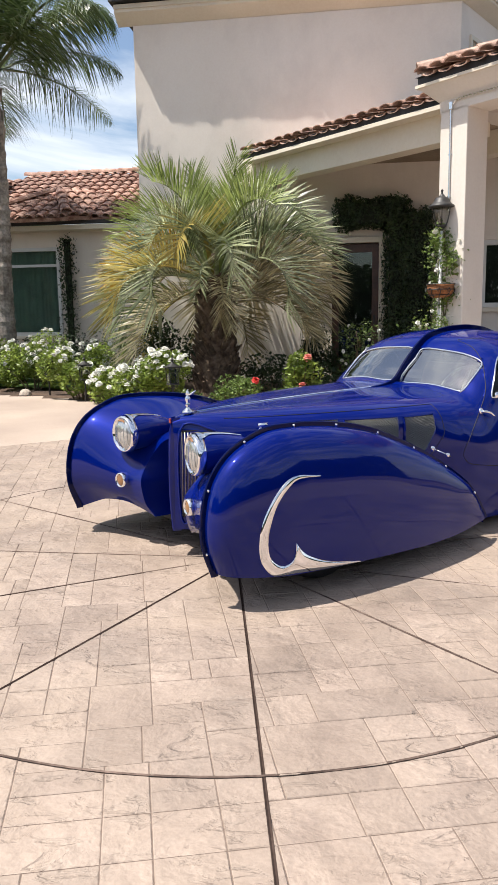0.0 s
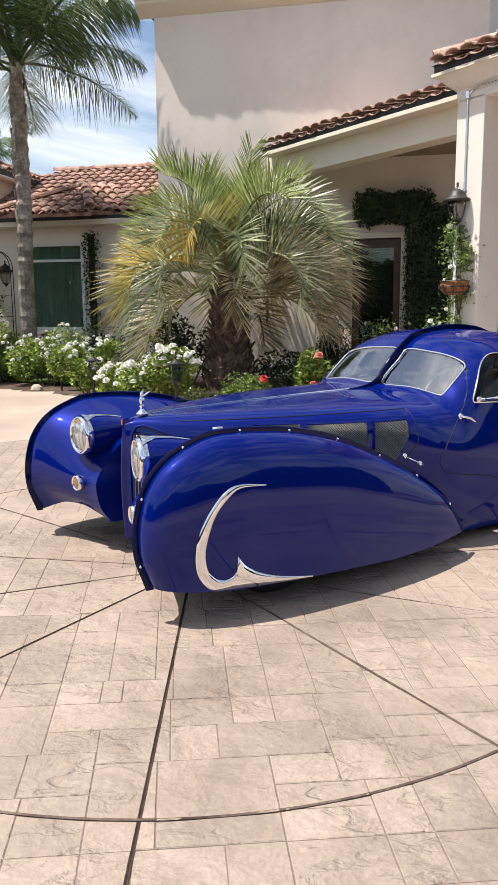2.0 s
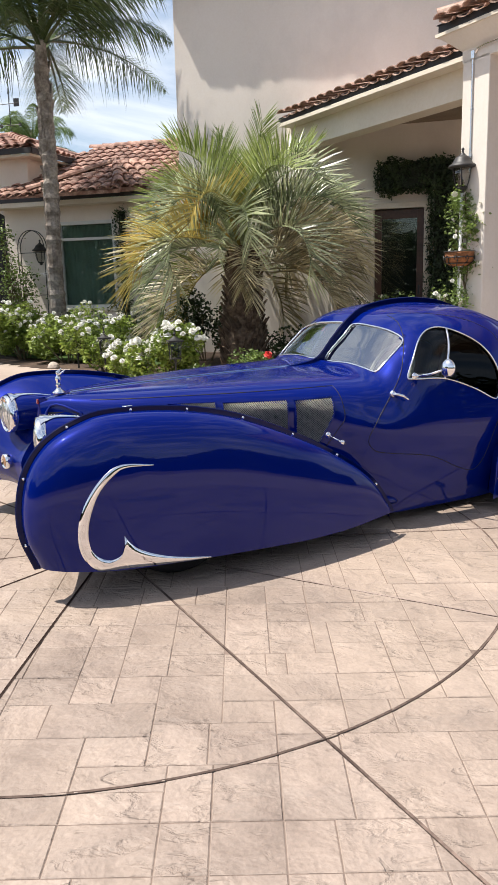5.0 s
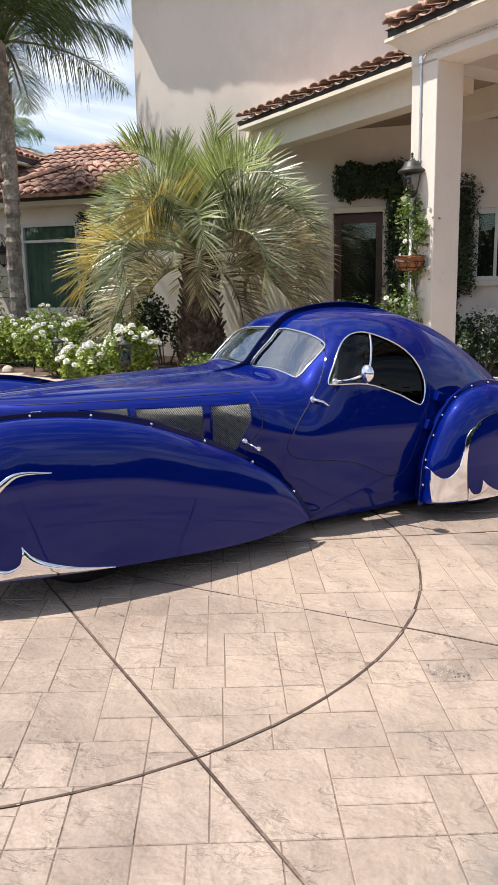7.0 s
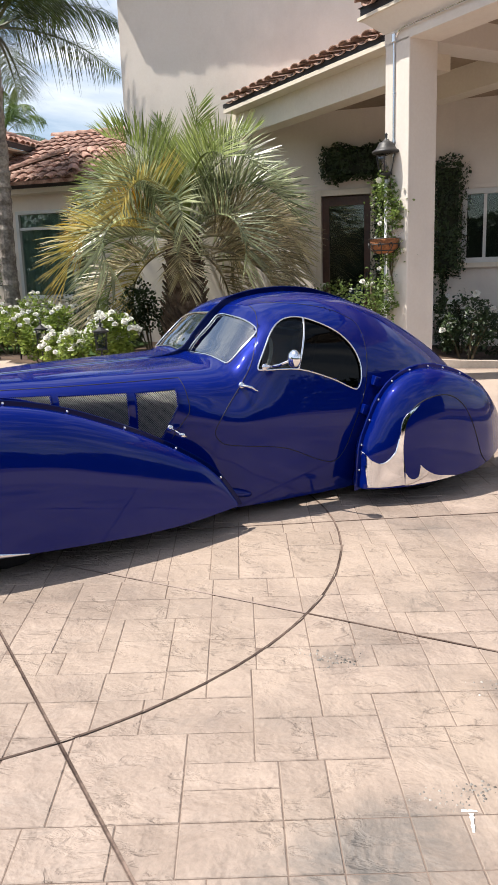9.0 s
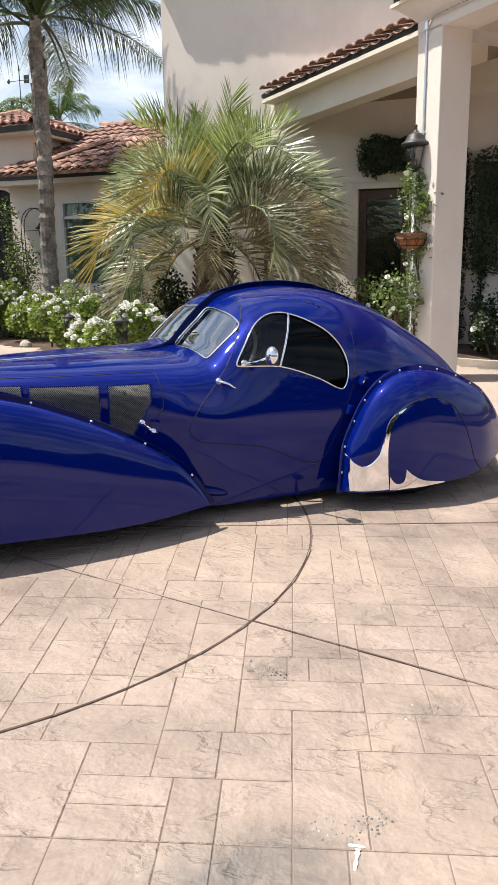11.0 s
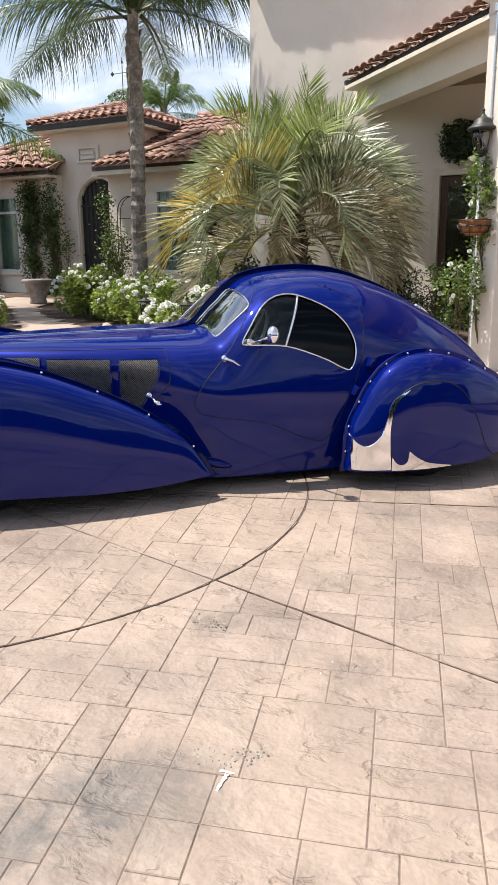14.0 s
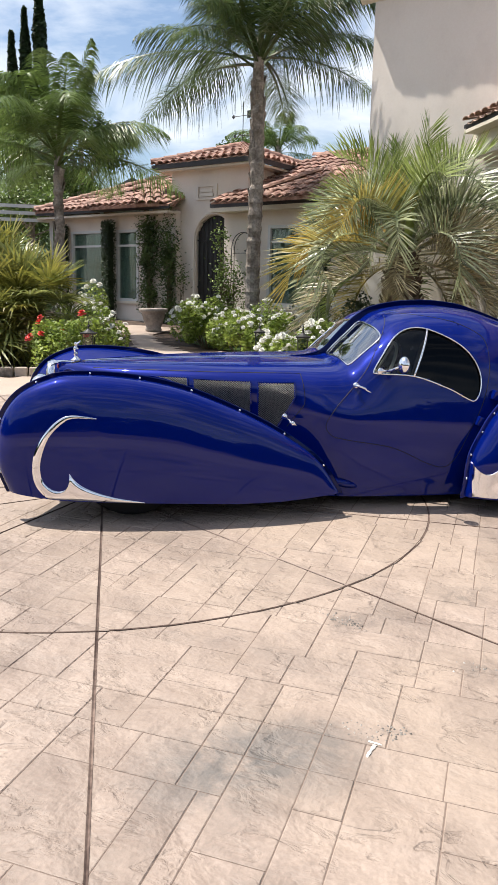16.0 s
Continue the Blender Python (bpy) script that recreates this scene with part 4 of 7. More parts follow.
stations = sorted({round(x, 4) for x in [*np.linspace(-.11, 1.5, 62), *np.linspace(1.5, 2.62, 94), *np.linspace(2.62, 4.03, 54)]})
HALF = 72
grid, tags = [], []
for a in stations:
    row = []
    hw, ht, nw, hf, nf, p = belt_of(a), top_of(a), wide_of(a), floor_of(a), sill_of(a), box_of(a)
    for j in range(HALF + 1):
        v = j / HALF
        if v < .25:
            s = v / .25
            n, h = nf + (nw - nf) * math.sin(s * math.pi / 2), hf + (hw - hf) * s
        else:
            phi = (v - .25) / .75 * math.pi / 2
            k = math.sin(phi) ** (2 / p)
            n, h = max(0, nw * max(0, math.cos(phi)) ** (2 / p) - tuck(a, k)), hw + (ht - hw) * k
        aa = a
        if v < .9 and 1.5 < a < 2.65 and h > .24 and n > .5:
            for line in (DOOR_LINE, SIDE_WINDOW):
                d, x, y = nearest(line, aa, h)
                if d < .0075:
                    aa, h = x, y
                    n = body_n(aa, h)
        if 1.66 < a < 1.95 and n < .62 and v > .25:
            d, x, y = nearest(SCREEN_LINE, n, aa)
            if d < .0065:
                n, aa = x, y
                h = body_h(aa, n)
        row.append((aa, n, h))
    grid.append(row)


def kind_of(a, n, h):
    if 1.66 < a < 1.95 and inside(SCREEN_LINE, n, a) and h > .86:
        return "screen"
    if n > .45 and 1.5 < a < 2.65:
        if inside(SIDE_WINDOW, a, h):
            return "window"
        if inside(DOOR_LINE, a, h):
            return "door"
    return "body"


buckets = {}
for i in range(len(grid) - 1):
    for j in range(HALF):
        q = [grid[i][j], grid[i + 1][j], grid[i + 1][j + 1], grid[i][j + 1]]
        c = [sum(x[k] for x in q) / 4 for k in range(3)]
        buckets.setdefault(kind_of(*c), []).append(q)


def skin(name, quads, material, parent, side, offset=0.0, label="", both=False, crop=None):
    """Quads of the body's skin as one mesh; side 1 is the near side."""
    index, verts, faces = {}, [], []
    for s in ((1, -1) if both else (side,)):
        for q in quads:
            f = []
            for a, n, h in q:
                key = (round(a, 4), round(n * s, 4), round(h, 4))
                if key not in index:
                    index[key] = len(verts)
                    k = 1 - offset / max(n, .2)
                    verts.append(cp(a, n * s * k, h - offset * (.9 if h > belt_of(a) else 0)))
                f.append(index[key])
            f = list(dict.fromkeys(f))
            if len(f) > 2:
                faces.append(f if s > 0 else f[::-1])
    return raw(name, verts, faces, material, parent, label, True)


skin("body", buckets["body"], PAINT, car, 1, both=True)
lining = [q for q in buckets["body"] + buckets["door"] if 1.45 < q[0][0] < 3.3]
skin("cabin_lining", lining, DARK_TRIM, car, 1, .03, "dark cloth cabin lining", both=True)
for side in (1, -1):
    door = skin("door", buckets["door"], PAINT, car, side, 0)
    ahead = lambda q: sum(p[0] for p in q) / 4 < 2.085 + .41 * (sum(p[2] for p in q) / 4 - .838)
    skin("side_window", [q for q in buckets["window"] if not ahead(q)], TINT, door, side, .006, "dark tinted glass")
    skin("quarter_window", [q for q in buckets["window"] if ahead(q)], QUARTER, door, side, .006, "clear quarter glass")
    bm = bmesh.new()
    tube(bm, [cp(a, side * (body_n(a, h) + .003), h) for a, h in SIDE_WINDOW], .005, True, 6)
    part("window_trim", bm, CHROME, door, "chrome trim", True)
    bm = bmesh.new()
    tube(bm, [cp(a, side * (body_n(a, h) + .004), h) for a, h in spline([(2.085, .838), (2.14, .975), (2.2, 1.118)], 6)], .007, False, 6)
    part("quarter_bar", bm, CHROME, door, "chrome bar", True)
    bm = bmesh.new()
    tube(bm, [cp(a, side * body_n(a, h), h) for a, h in DOOR_LINE], .0024, True, 5)
    part("door_gap", bm, GAP, door, "dark shut line", True)
    pane = skin("windscreen", buckets["screen"], SCREEN, car, side, .005, "curved clear windscreen pane")
    pane.visible_shadow = False
    bm = bmesh.new()
    tube(bm, [cp(a, side * n, body_h(a, n) + .002) for n, a in SCREEN_LINE], .006, True, 6)
    part("windscreen_trim", bm, CHROME, pane, "chrome trim", True)


class Dome:
    """A fender half: a closed outline in (a, h) at the seam, swelling outward to n_max."""

    def __init__(self, outline, centre, seam, swell, power):
        self.loop = [np.array(p) for p in spline(outline, 8, True)]
        self.c, self.seam, self.swell, self.power = np.array(centre, float), seam, swell, power

    def n_at(self, a, h, inward=None):
        d = np.array((a, h)) - self.c
        r, ang = float(np.hypot(*d)), math.atan2(d[1], d[0])
        best = 1e9
        for i in range(len(self.loop)):
            p, q = self.loop[i - 1] - self.c, self.loop[i] - self.c
            e = q - p
            det = d[0] * e[1] - d[1] * e[0]
            if abs(det) < 1e-12:
                continue
            t = (p[0] * e[1] - p[1] * e[0]) / det
            u = (p[0] * d[1] - p[1] * d[0]) / det
            if t > 0 and -1e-6 <= u <= 1 + 1e-6:
                best = min(best, t)
        k = min(1.0, 1 / best)
        return self.seam(a) + self.swell(a) * max(0, 1 - k ** self.power) ** (1 / self.power)

    def mesh(self, side, cuts, rings=26, inward=None, power=None):
        bm = bmesh.new()
        rows = []
        for j in range(rings + 1):
            k = 1 - (1 - j / rings) ** 2.2 if j else 0.0
            row = []
            for s in self.loop:
                a, h = self.c + (s - self.c) * max(k, 1e-4)
                pw = power or self.power
                f = max(0, 1 - k ** pw) ** (1 / pw)
                n = self.seam(a) + (inward(a) if inward else self.swell(a)) * f
                row.append(bm.verts.new(cp(a, n * side, h)))
            rows.append(row)
        m = len(self.loop)
        for r0, r1 in zip(rows, rows[1:]):
            for i in range(m):
                f = (r0[i], r0[(i + 1) % m], r1[(i + 1) % m], r1[i])
                bm.faces.new(f)
        for (a, h), (da, dh) in cuts:
            bmesh.ops.bisect_plane(bm, geom=bm.verts[:] + bm.edges[:] + bm.faces[:], plane_co=(a, 0, h), plane_no=(-dh, 0, da), clear_inner=True)
        bmesh.ops.recalc_face_normals(bm, faces=bm.faces)
        return bm


front = Dome([(-.335, .16), (-.392, .32), (-.395, .47), (-.355, .62), (-.265, .735), (-.13, .808), (.026, .843), (.332, .829), (.629, .772), (.913, .667), (1.186, .537), (1.434, .374),
              (1.562, .212), (1.60, .09), (1.5, -.15), (1.0, -.4), (.3, -.45), (-.15, -.25), (-.28, 0.0)], (.45, .2),
             smooth([(-.4, .776), (.3, .787), (.9, .803), (1.2, .813), (1.43, .838), (1.6, .862)]),
             smooth([(-.4, .19), (.3, .19), (.9, .17), (1.3, .13), (1.6, .05)]), 3.0)
rear = Dome([(2.42, .08), (2.43, .20), (2.445, .35), (2.5, .472), (2.575, .605), (2.67, .71), (2.80, .772), (2.957, .785), (3.107, .762), (3.24, .719), (3.358, .664), (3.488, .597),
             (3.65, .48), (3.82, .34), (3.98, .2), (4.04, .1), (3.8, -.15), (3.3, -.35), (2.8, -.3), (2.5, -.1)], (2.95, .22),
            smooth([(2.4, .868), (2.5, .838), (2.6, .829), (2.8, .825), (3.1, .793), (3.36, .783), (3.6, .70), (4.05, .42)]),
            smooth([(2.4, .14), (2.6, .175), (3.1, .205), (3.4, .17), (3.7, .14), (4.05, .08)]), 3.0)
APRON_IN = spline([(-.112, .204, .19), (-.155, .235, .27), (-.18, .244, .397), (-.15, .262, .47), (-.106, .275, .525), (-.06, .262, .59), (-.012, .246, .637), (.1, .24, .66), (.3, .32, .68), (.6, .45, .66), (.9, .55, .58)], 6)
APRON_OUT = spline([(-.325, .165), (-.392, .32), (-.395, .47), (-.355, .62), (-.265, .735), (-.13, .808), (.026, .843), (.332, .829), (.629, .772), (.913, .667), (1.186, .537)], 6)
hem_a = smooth([(.2, -.112), (.3, -.149), (.45, -.188), (.6, -.23), (.70, -.262), (.78, -.325)])
hem_h = smooth([(.2, .19), (.3, .226), (.45, .249), (.6, .237), (.70, .205), (.78, .165)])


def apron(side):
    """The fender's front face, sweeping in from the flange to a sharp arched edge beside the grille, and the wall behind that edge."""
    bm = bmesh.new()
    rows = []
    for i, (o, p) in enumerate(zip(APRON_OUT, APRON_IN)):
        row, drop = [], max(0, 1 - i / 20) ** 2
        n0 = front.seam(o[0])
        for v in np.linspace(0, 1, 23):
            w = 1 - (1 - v ** 1.25) ** 1.6
            n = n0 + (p[1] - n0) * v
            a, h = o[0] + (p[0] - o[0]) * w, o[1] + (p[2] - o[1]) * w
            f0 = APRON_OUT[0] + (np.array((APRON_IN[0][0], APRON_IN[0][2])) - APRON_OUT[0]) * w
            a, h = a + drop * (hem_a(n) - f0[0]), h + drop * (hem_h(n) - f0[1])
            row.append(bm.verts.new(cp(a, n * side, h)))
        rows.append(row)
    for r0, r1 in zip(rows, rows[1:]):
        for k in range(22):
            bm.faces.new((r0[k], r0[k + 1], r1[k + 1], r1[k]))
    edge = [bm.verts.new(v.co) for v in (r[-1] for r in rows[:46])]
    back = [bm.verts.new(v.co + Vector((.32, side * .02, 0))) for v in edge]
    for i in range(45):
        bm.faces.new((edge[i], edge[i + 1], back[i + 1], back[i]))
    bmesh.ops.recalc_face_normals(bm, faces=bm.faces)
    return bm


FRONT_CUTS = [((-.1, .155), (1, -.10)), ((.1, .143), (1, -.035)), ((1.0, .112), (1, 0)), ((1.24, .113), (1, .07))]
REAR_CUTS = [((2.45, .11), (1, -.02)), ((3.0, .115), (1, .03)), ((3.3, .13), (1, .2))]
for side in (1, -1):
    fender = part("front_fender", front.mesh(side, FRONT_CUTS), PAINT, car, "", True)
    inner = part("fender_apron", apron(side), PAINT, car, "", True)
    back = part("rear_fender", rear.mesh(side, REAR_CUTS), PAINT, car, "", True)
    back_in = part("fender_inner", rear.mesh(side, REAR_CUTS, inward=smooth([(2.4, -.2), (3.4, -.2), (4.05, -.2)]), power=2.5), PAINT, car, "", True)
    for dome, keep, owner in ((front, 0.15, fender), (rear, 0.09, back)):
        run = [p for p in dome.loop[:13 * 8 if dome is front else 16 * 8] if p[1] > keep - .01]
        bm = bmesh.new()
        rows = []
        for p in run:
            d = (p - dome.c) / np.hypot(*(p - dome.c))
            s = dome.seam(p[0])
            rows.append([bm.verts.new(cp(*(lambda q: (q[0], side * (s + dn), q[1]))(p + d * dr))) for dr, dn in ((-.012, .0075), (.022, .0055), (.026, 0), (.022, -.0055), (-.012, -.0075))])
        for r0, r1 in zip(rows, rows[1:]):
            for i in range(5):
                bm.faces.new((r0[i], r0[(i + 1) % 5], r1[(i + 1) % 5], r1[i]))
        bmesh.ops.recalc_face_normals(bm, faces=bm.faces)
        flange = part("seam_flange", bm, PAINT_DARK if dome is front else PAINT, owner, "riveted flange", False)
        if dome is front:
            bm = bmesh.new()
            rows = []
            for p in run:
                if p[0] < .55:
                    continue
                s, h = dome.seam(p[0]), p[1] - .035
                inner = min(s - .01, abs(body_n(p[0], max(h, floor_of(p[0]) + .02))) - .03)
                rows.append([bm.verts.new(cp(p[0], side * n, h)) for n in (s - .002, inner)])
            for r0, r1 in zip(rows, rows[1:]):
                bm.faces.new((r0[0], r0[1], r1[1], r1[0]))
            bmesh.ops.recalc_face_normals(bm, faces=bm.faces)
            part("fender_fillet", bm, PAINT, owner, "", True)
        if dome is front:
            bm = bmesh.new()
            bmesh.ops.create_uvsphere(bm, u_segments=16, v_segments=10, radius=1, matrix=Matrix.Translation(cp(1.665, side * (body_n(1.665, .16) - .002), .165)) @ pose(0, 0, 0, 0, 14) @ Matrix.Diagonal((.10, .035, .026, 1)))
            part("tail_fairing", bm, PAINT, owner, "small rounded fairing behind the fender", True)
        if side > 0 or dome is front:
            length, last = 0.0, None
            nxt = .12
            for p in run:
                if last is not None:
                    length += float(np.hypot(*(p - last)))
                last = p
                if length >= nxt:
                    nxt += .30 if dome is front else .145
                    d = (p - dome.c) / np.hypot(*(p - dome.c))
                    q = p + d * .008
                    bm = bmesh.new()
                    bmesh.ops.create_uvsphere(bm, u_segments=8, v_segments=5, radius=.0085, matrix=Matrix.Translation(cp(q[0], side * (dome.seam(p[0]) + .008), q[1])))
                    part("rivet", bm, CHROME, flange, "", True)

# ---- the car's fittings ----
boxes("underbody", [(.0, 3.7, -.62, .62, .15, .19), (.1, 1.5, -.70, .70, .17, .21), (2.5, 3.3, -.8, .8, .17, .21)], RUBBER, I4, "black underbody", car)
for a, n in ((.36, .70), (.36, -.70), (2.98, .74), (2.98, -.74)):
    bm = bmesh.new()
    lathe(bm, [(.2, -.09), (.30, -.095), (.325, -.07), (.33, 0), (.325, .07), (.30, .095), (.2, .09)], 28, Matrix.Translation(cp(a, n, .325)) @ pose(0, 0, 0, 90))
    wheel = part("wheel", bm, RUBBER, car, "black tyre deep under the fender", True)
    bm = bmesh.new()
    lathe(bm, [(.02, -.07), (.12, -.06), (.19, -.085), (.2, -.05), (.2, .05), (.19, .085), (.12, .06), (.02, .07)], 20, Matrix.Translation(cp(a, n, .325)) @ pose(0, 0, 0, 90))
    part("rim", bm, NICKEL, wheel, "", True)


# beige tint paints the ground's reflection; kept dull so mirrored bars stay faint
GRILLE_METAL = mat("nickel bars, ground reflection in tint", (0.42, 0.39, 0.34), 0.35, 1.0, vary=0.1)
STEEL_DARK = mat("dull steel", (0.20, 0.20, 0.19), 0.4, 1.0, vary=0.1)


def resample(pts, n):
    pts = [np.array(p, float) for p in pts]
    seg = [0.0]
    for p, q in zip(pts, pts[1:]):
        seg.append(seg[-1] + float(np.hypot(*(q - p))))
    out = []
    for t in np.linspace(0, seg[-1], n):
        i = min(len(pts) - 2, max(0, int(np.searchsorted(seg, t)) - 1))
        k = (t - seg[i]) / max(1e-9, seg[i + 1] - seg[i])
        out.append(pts[i] + (pts[i + 1] - pts[i]) * k)
    return out


def plate(bm, dome, side, edge_a, edge_b, n=36, across=5, lift=.005, crisp=False):
    """A strip of metal laid on a fender between two edges given in (a, h)."""
    A, B = resample(spline(edge_a, 8), n), resample(spline(edge_b, 8), n)
    rows = []
    for p, q in zip(A, B):
        row = []
        for k in range(across + 1):
            s = k / across
            a, h = p + (q - p) * s
            up = lift if 0 < k < across else -.004
            s2 = .04 if k == 1 else .96 if k == across - 1 else s
            a, h = p + (q - p) * (s2 if 0 < k < across else s)
            row.append(bm.verts.new(cp(a, side * (dome.n_at(a, h) + up), h)))
        rows.append(row)
    for r0, r1 in zip(rows, rows[1:]):
        for k in range(across):
            bm.faces.new((r0[k], r0[k + 1], r1[k + 1], r1[k]))
        for k in (1, across - 1) if crisp else ():
            bm.edges.get((r0[k], r1[k])).smooth = False


near_front, far_front = [o for o in car.children if o.name.startswith("front_fender")][:2]
near_rear, far_rear = [o for o in car.children if o.name.startswith("rear_fender")][:2]
for side, ff, rf in ((1, near_front, near_rear), (-1, far_front, far_rear)):
    bm = bmesh.new()
    plate(bm, front, side, [(.165, .622), (.03, .637), (-.05, .607), (-.13, .52), (-.18, .42), (-.194, .32), (-.18, .24), (-.14, .18), (-.11, .158)],
          [(.165, .618), (.04, .620), (-.02, .592), (-.09, .52), (-.13, .43), (-.148, .34), (-.135, .26), (-.09, .215), (-.05, .203)])
    plate(bm, front, side, [(-.11, .158), (-.05, .153), (.012, .150)], [(-.05, .203), (-.012, .215), (.008, .25), (.012, .31)], 16)
    plate(bm, front, side, [(.012, .150), (.2, .142), (.43, .133)], [(.012, .31), (.05, .26), (.12, .215), (.25, .17), (.43, .137)], 26)
    bmesh.ops.remove_doubles(bm, verts=bm.verts, dist=.0006)
    bmesh.ops.recalc_face_normals(bm, faces=bm.faces)
    part("chrome_scroll", bm, CHROME, ff, "polished chrome scroll", True)
    bm = bmesh.new()
    plate(bm, rear, side, [(2.438, .335), (2.46, .295), (2.51, .268), (2.555, .285), (2.60, .335)], [(2.438, .115), (2.5, .112), (2.55, .112), (2.6, .112), (2.665, .112)], 22, crisp=True)
    plate(bm, rear, side, [(2.60, .335), (2.63, .42), (2.655, .51), (2.70, .56), (2.765, .595)], [(2.665, .112), (2.652, .25), (2.652, .38), (2.685, .51), (2.765, .592)], 26, crisp=True)
    plate(bm, rear, side, [(2.665, .2), (2.69, .165), (2.72, .15), (2.757, .165), (2.77, .235)], [(2.665, .112), (2.7, .112), (2.73, .112), (2.75, .112), (2.77, .112)], 16, crisp=True)
    plate(bm, rear, side, [(2.77, .235), (2.81, .2), (2.88, .16), (2.96, .14), (3.06, .122)], [(2.77, .112), (2.85, .113), (2.92, .114), (3.0, .116), (3.06, .118)], 22, crisp=True)
    bmesh.ops.remove_doubles(bm, verts=bm.verts, dist=.0006)
    bmesh.ops.recalc_face_normals(bm, faces=bm.faces)
    part("chrome_scroll", bm, CHROME, rf, "polished chrome scroll", True)
    bm = bmesh.new()
    tube(bm, [cp(a, side * rear.n_at(a, h), h) for a, h in spline([(2.665, .20), (2.648, .33), (2.66, .45), (2.70, .545), (2.77, .605), (2.87, .635), (2.98, .635), (3.07, .605), (3.15, .54), (3.22, .43), (3.27, .32), (3.32, .21), (3.38, .15)], 6)], .0035, False, 5)
    part("spat_gap", bm, GAP, rf, "dark wheel spat line")
    # door furniture
    own = [o for o in car.children if o.name.startswith("door")][0 if side > 0 else 1]
    bm = bmesh.new()
    lathe(bm, [(.0, 0), (.02, 0), (.022, .006), (.012, .016), (.0, .018)], 14, Matrix.Translation(cp(1.725, side * (body_n(1.725, .775) - .002), .775)) @ pose(0, 0, 0, 90 if side > 0 else -90))
    tube(bm, [cp(a, side * (body_n(a, h) + o), h) for a, h, o in ((1.712, .772, .016), (1.735, .776, .030), (1.765, .766, .034), (1.79, .747, .028), (1.812, .738, .022))], [.006, .008, .0075, .005, .002], False, 8)
    part("door_handle", bm, CHROME, own, "curved chrome lever", True)
    if side > 0:
        arm0 = cp(1.875, side * body_n(1.875, .865), .865)
        ball = cp(1.952, side * .894, .926)
        bm = bmesh.new()
        lathe(bm, [(.0, 0), (.024, 0), (.02, .012), (.0, .016)], 12, Matrix.Translation(arm0) @ pose(0, 0, 0, 90 if side > 0 else -90))
        tube(bm, [arm0, arm0.lerp(ball, .5) + Vector((0, 0, -.012)), ball], [.011, .008, .006], False, 8)
        mirror = part("door_mirror", bm, CHROME, own, "chrome arm", True)
        bm = bmesh.new()
        bmesh.ops.create_uvsphere(bm, u_segments=24, v_segments=16, radius=.047, matrix=Matrix.Translation(ball) @ Matrix.Diagonal((.72, 1, 1.08, 1)))
        part("mirror_ball", bm, CHROME, mirror, "", True)
    for a, h in ((2.618, .724), (2.514, .565)):
        bm = bmesh.new()
        box(bm, (.045, .045, .06), Matrix.Translation(cp(a, side * (body_n(a, h) + .016), h)) @ pose(0, 0, 0, 0, 22), .006)
        part("door_hinge", bm, PAINT, own)
    # bonnet side: mesh vents, crease and latch
    for poly in ([(.74, .786), (1.085, .782), (1.09, .55), (.74, .70)], [(1.13, .778), (1.352, .782), (1.352, .69), (1.25, .505), (1.13, .54)], [(.47, .79), (.705, .79), (.705, .735), (.56, .775)]):
        bm = bmesh.new()
        levels = np.linspace(min(p[1] for p in poly) + .001, max(p[1] for p in poly) - .001, 11)
        rows = []
        for h in levels:
            cross = sorted(x1 + (x2 - x1) * (h - y1) / (y2 - y1) for (x1, y1), (x2, y2) in zip(poly, poly[1:] + poly[:1]) if (y1 > h) != (y2 > h))
            rows.append([bm.verts.new(cp(a, side * (body_n(a, h) + .005), h)) for a in np.linspace(cross[0], cross[-1], 9)])
        for r0, r1 in zip(rows, rows[1:]):
            for i in range(8):
                bm.faces.new((r0[i], r0[i + 1], r1[i + 1], r1[i]))
        vent_part = part("side_vent", bm, GAP, car, "dark vent opening with metal mesh")
        bm = bmesh.new()
        lo, hi = min(p[0] for p in poly), max(p[0] for p in poly)
        bot, top = min(p[1] for p in poly), max(p[1] for p in poly)
        step = .0098
        for d in (1, -1):
            k = lo - (top - bot)
            while k < hi + (top - bot):
                run = []
                for s in np.linspace(0, 1, 40):
                    h = bot + (top - bot) * s
                    a = k + d * (top - bot) * s * .8 + (0 if d > 0 else (top - bot) * .8)
                    if inside(poly, a, h):
                        run.append((a, h))
                if len(run) > 1:
                    run = [run[round(q * (len(run) - 1) / 4)] for q in range(5)] if len(run) > 5 else [run[0], run[-1]]
                    tube(bm, [cp(a, side * (body_n(a, h) + .008 + .001 * d), h) for a, h in run], .0013, False, 4)
                k += step
        part("mesh", bm, STEEL_DARK, vent_part, "woven metal mesh")
        bm = bmesh.new()
        rim = [(p[0] + (q[0] - p[0]) * k / 6, p[1] + (q[1] - p[1]) * k / 6) for p, q in zip(poly, poly[1:] + poly[:1]) for k in range(6)]
        tube(bm, [cp(a, side * (body_n(a, h) + .005), h) for a, h in rim], .006, True, 5)
        part("vent_frame", bm, PAINT, vent_part)
    bm = bmesh.new()
    tube(bm, [cp(a, side * (body_n(a, h) + .001), h) for a, h in spline([(.12, .812), (.5, .822), (.93, .828), (1.30, .832), (1.395, .832)], 6)], .0026, False, 5)
    tube(bm, [cp(a, side * (body_n(a, h) + .0005), h) for a, h in spline([(1.398, .832), (1.408, .75), (1.412, .665), (1.385, .615), (1.31, .51)], 6)], .0022, False, 5)
    part("bonnet_gap", bm, GAP, car, "dark bonnet shut line")
    bm = bmesh.new()
    p0, p1 = cp(1.285, side * .70, .585), cp(1.318, side * .79, .556)
    tube(bm, [p0, p1], .005, False, 8)
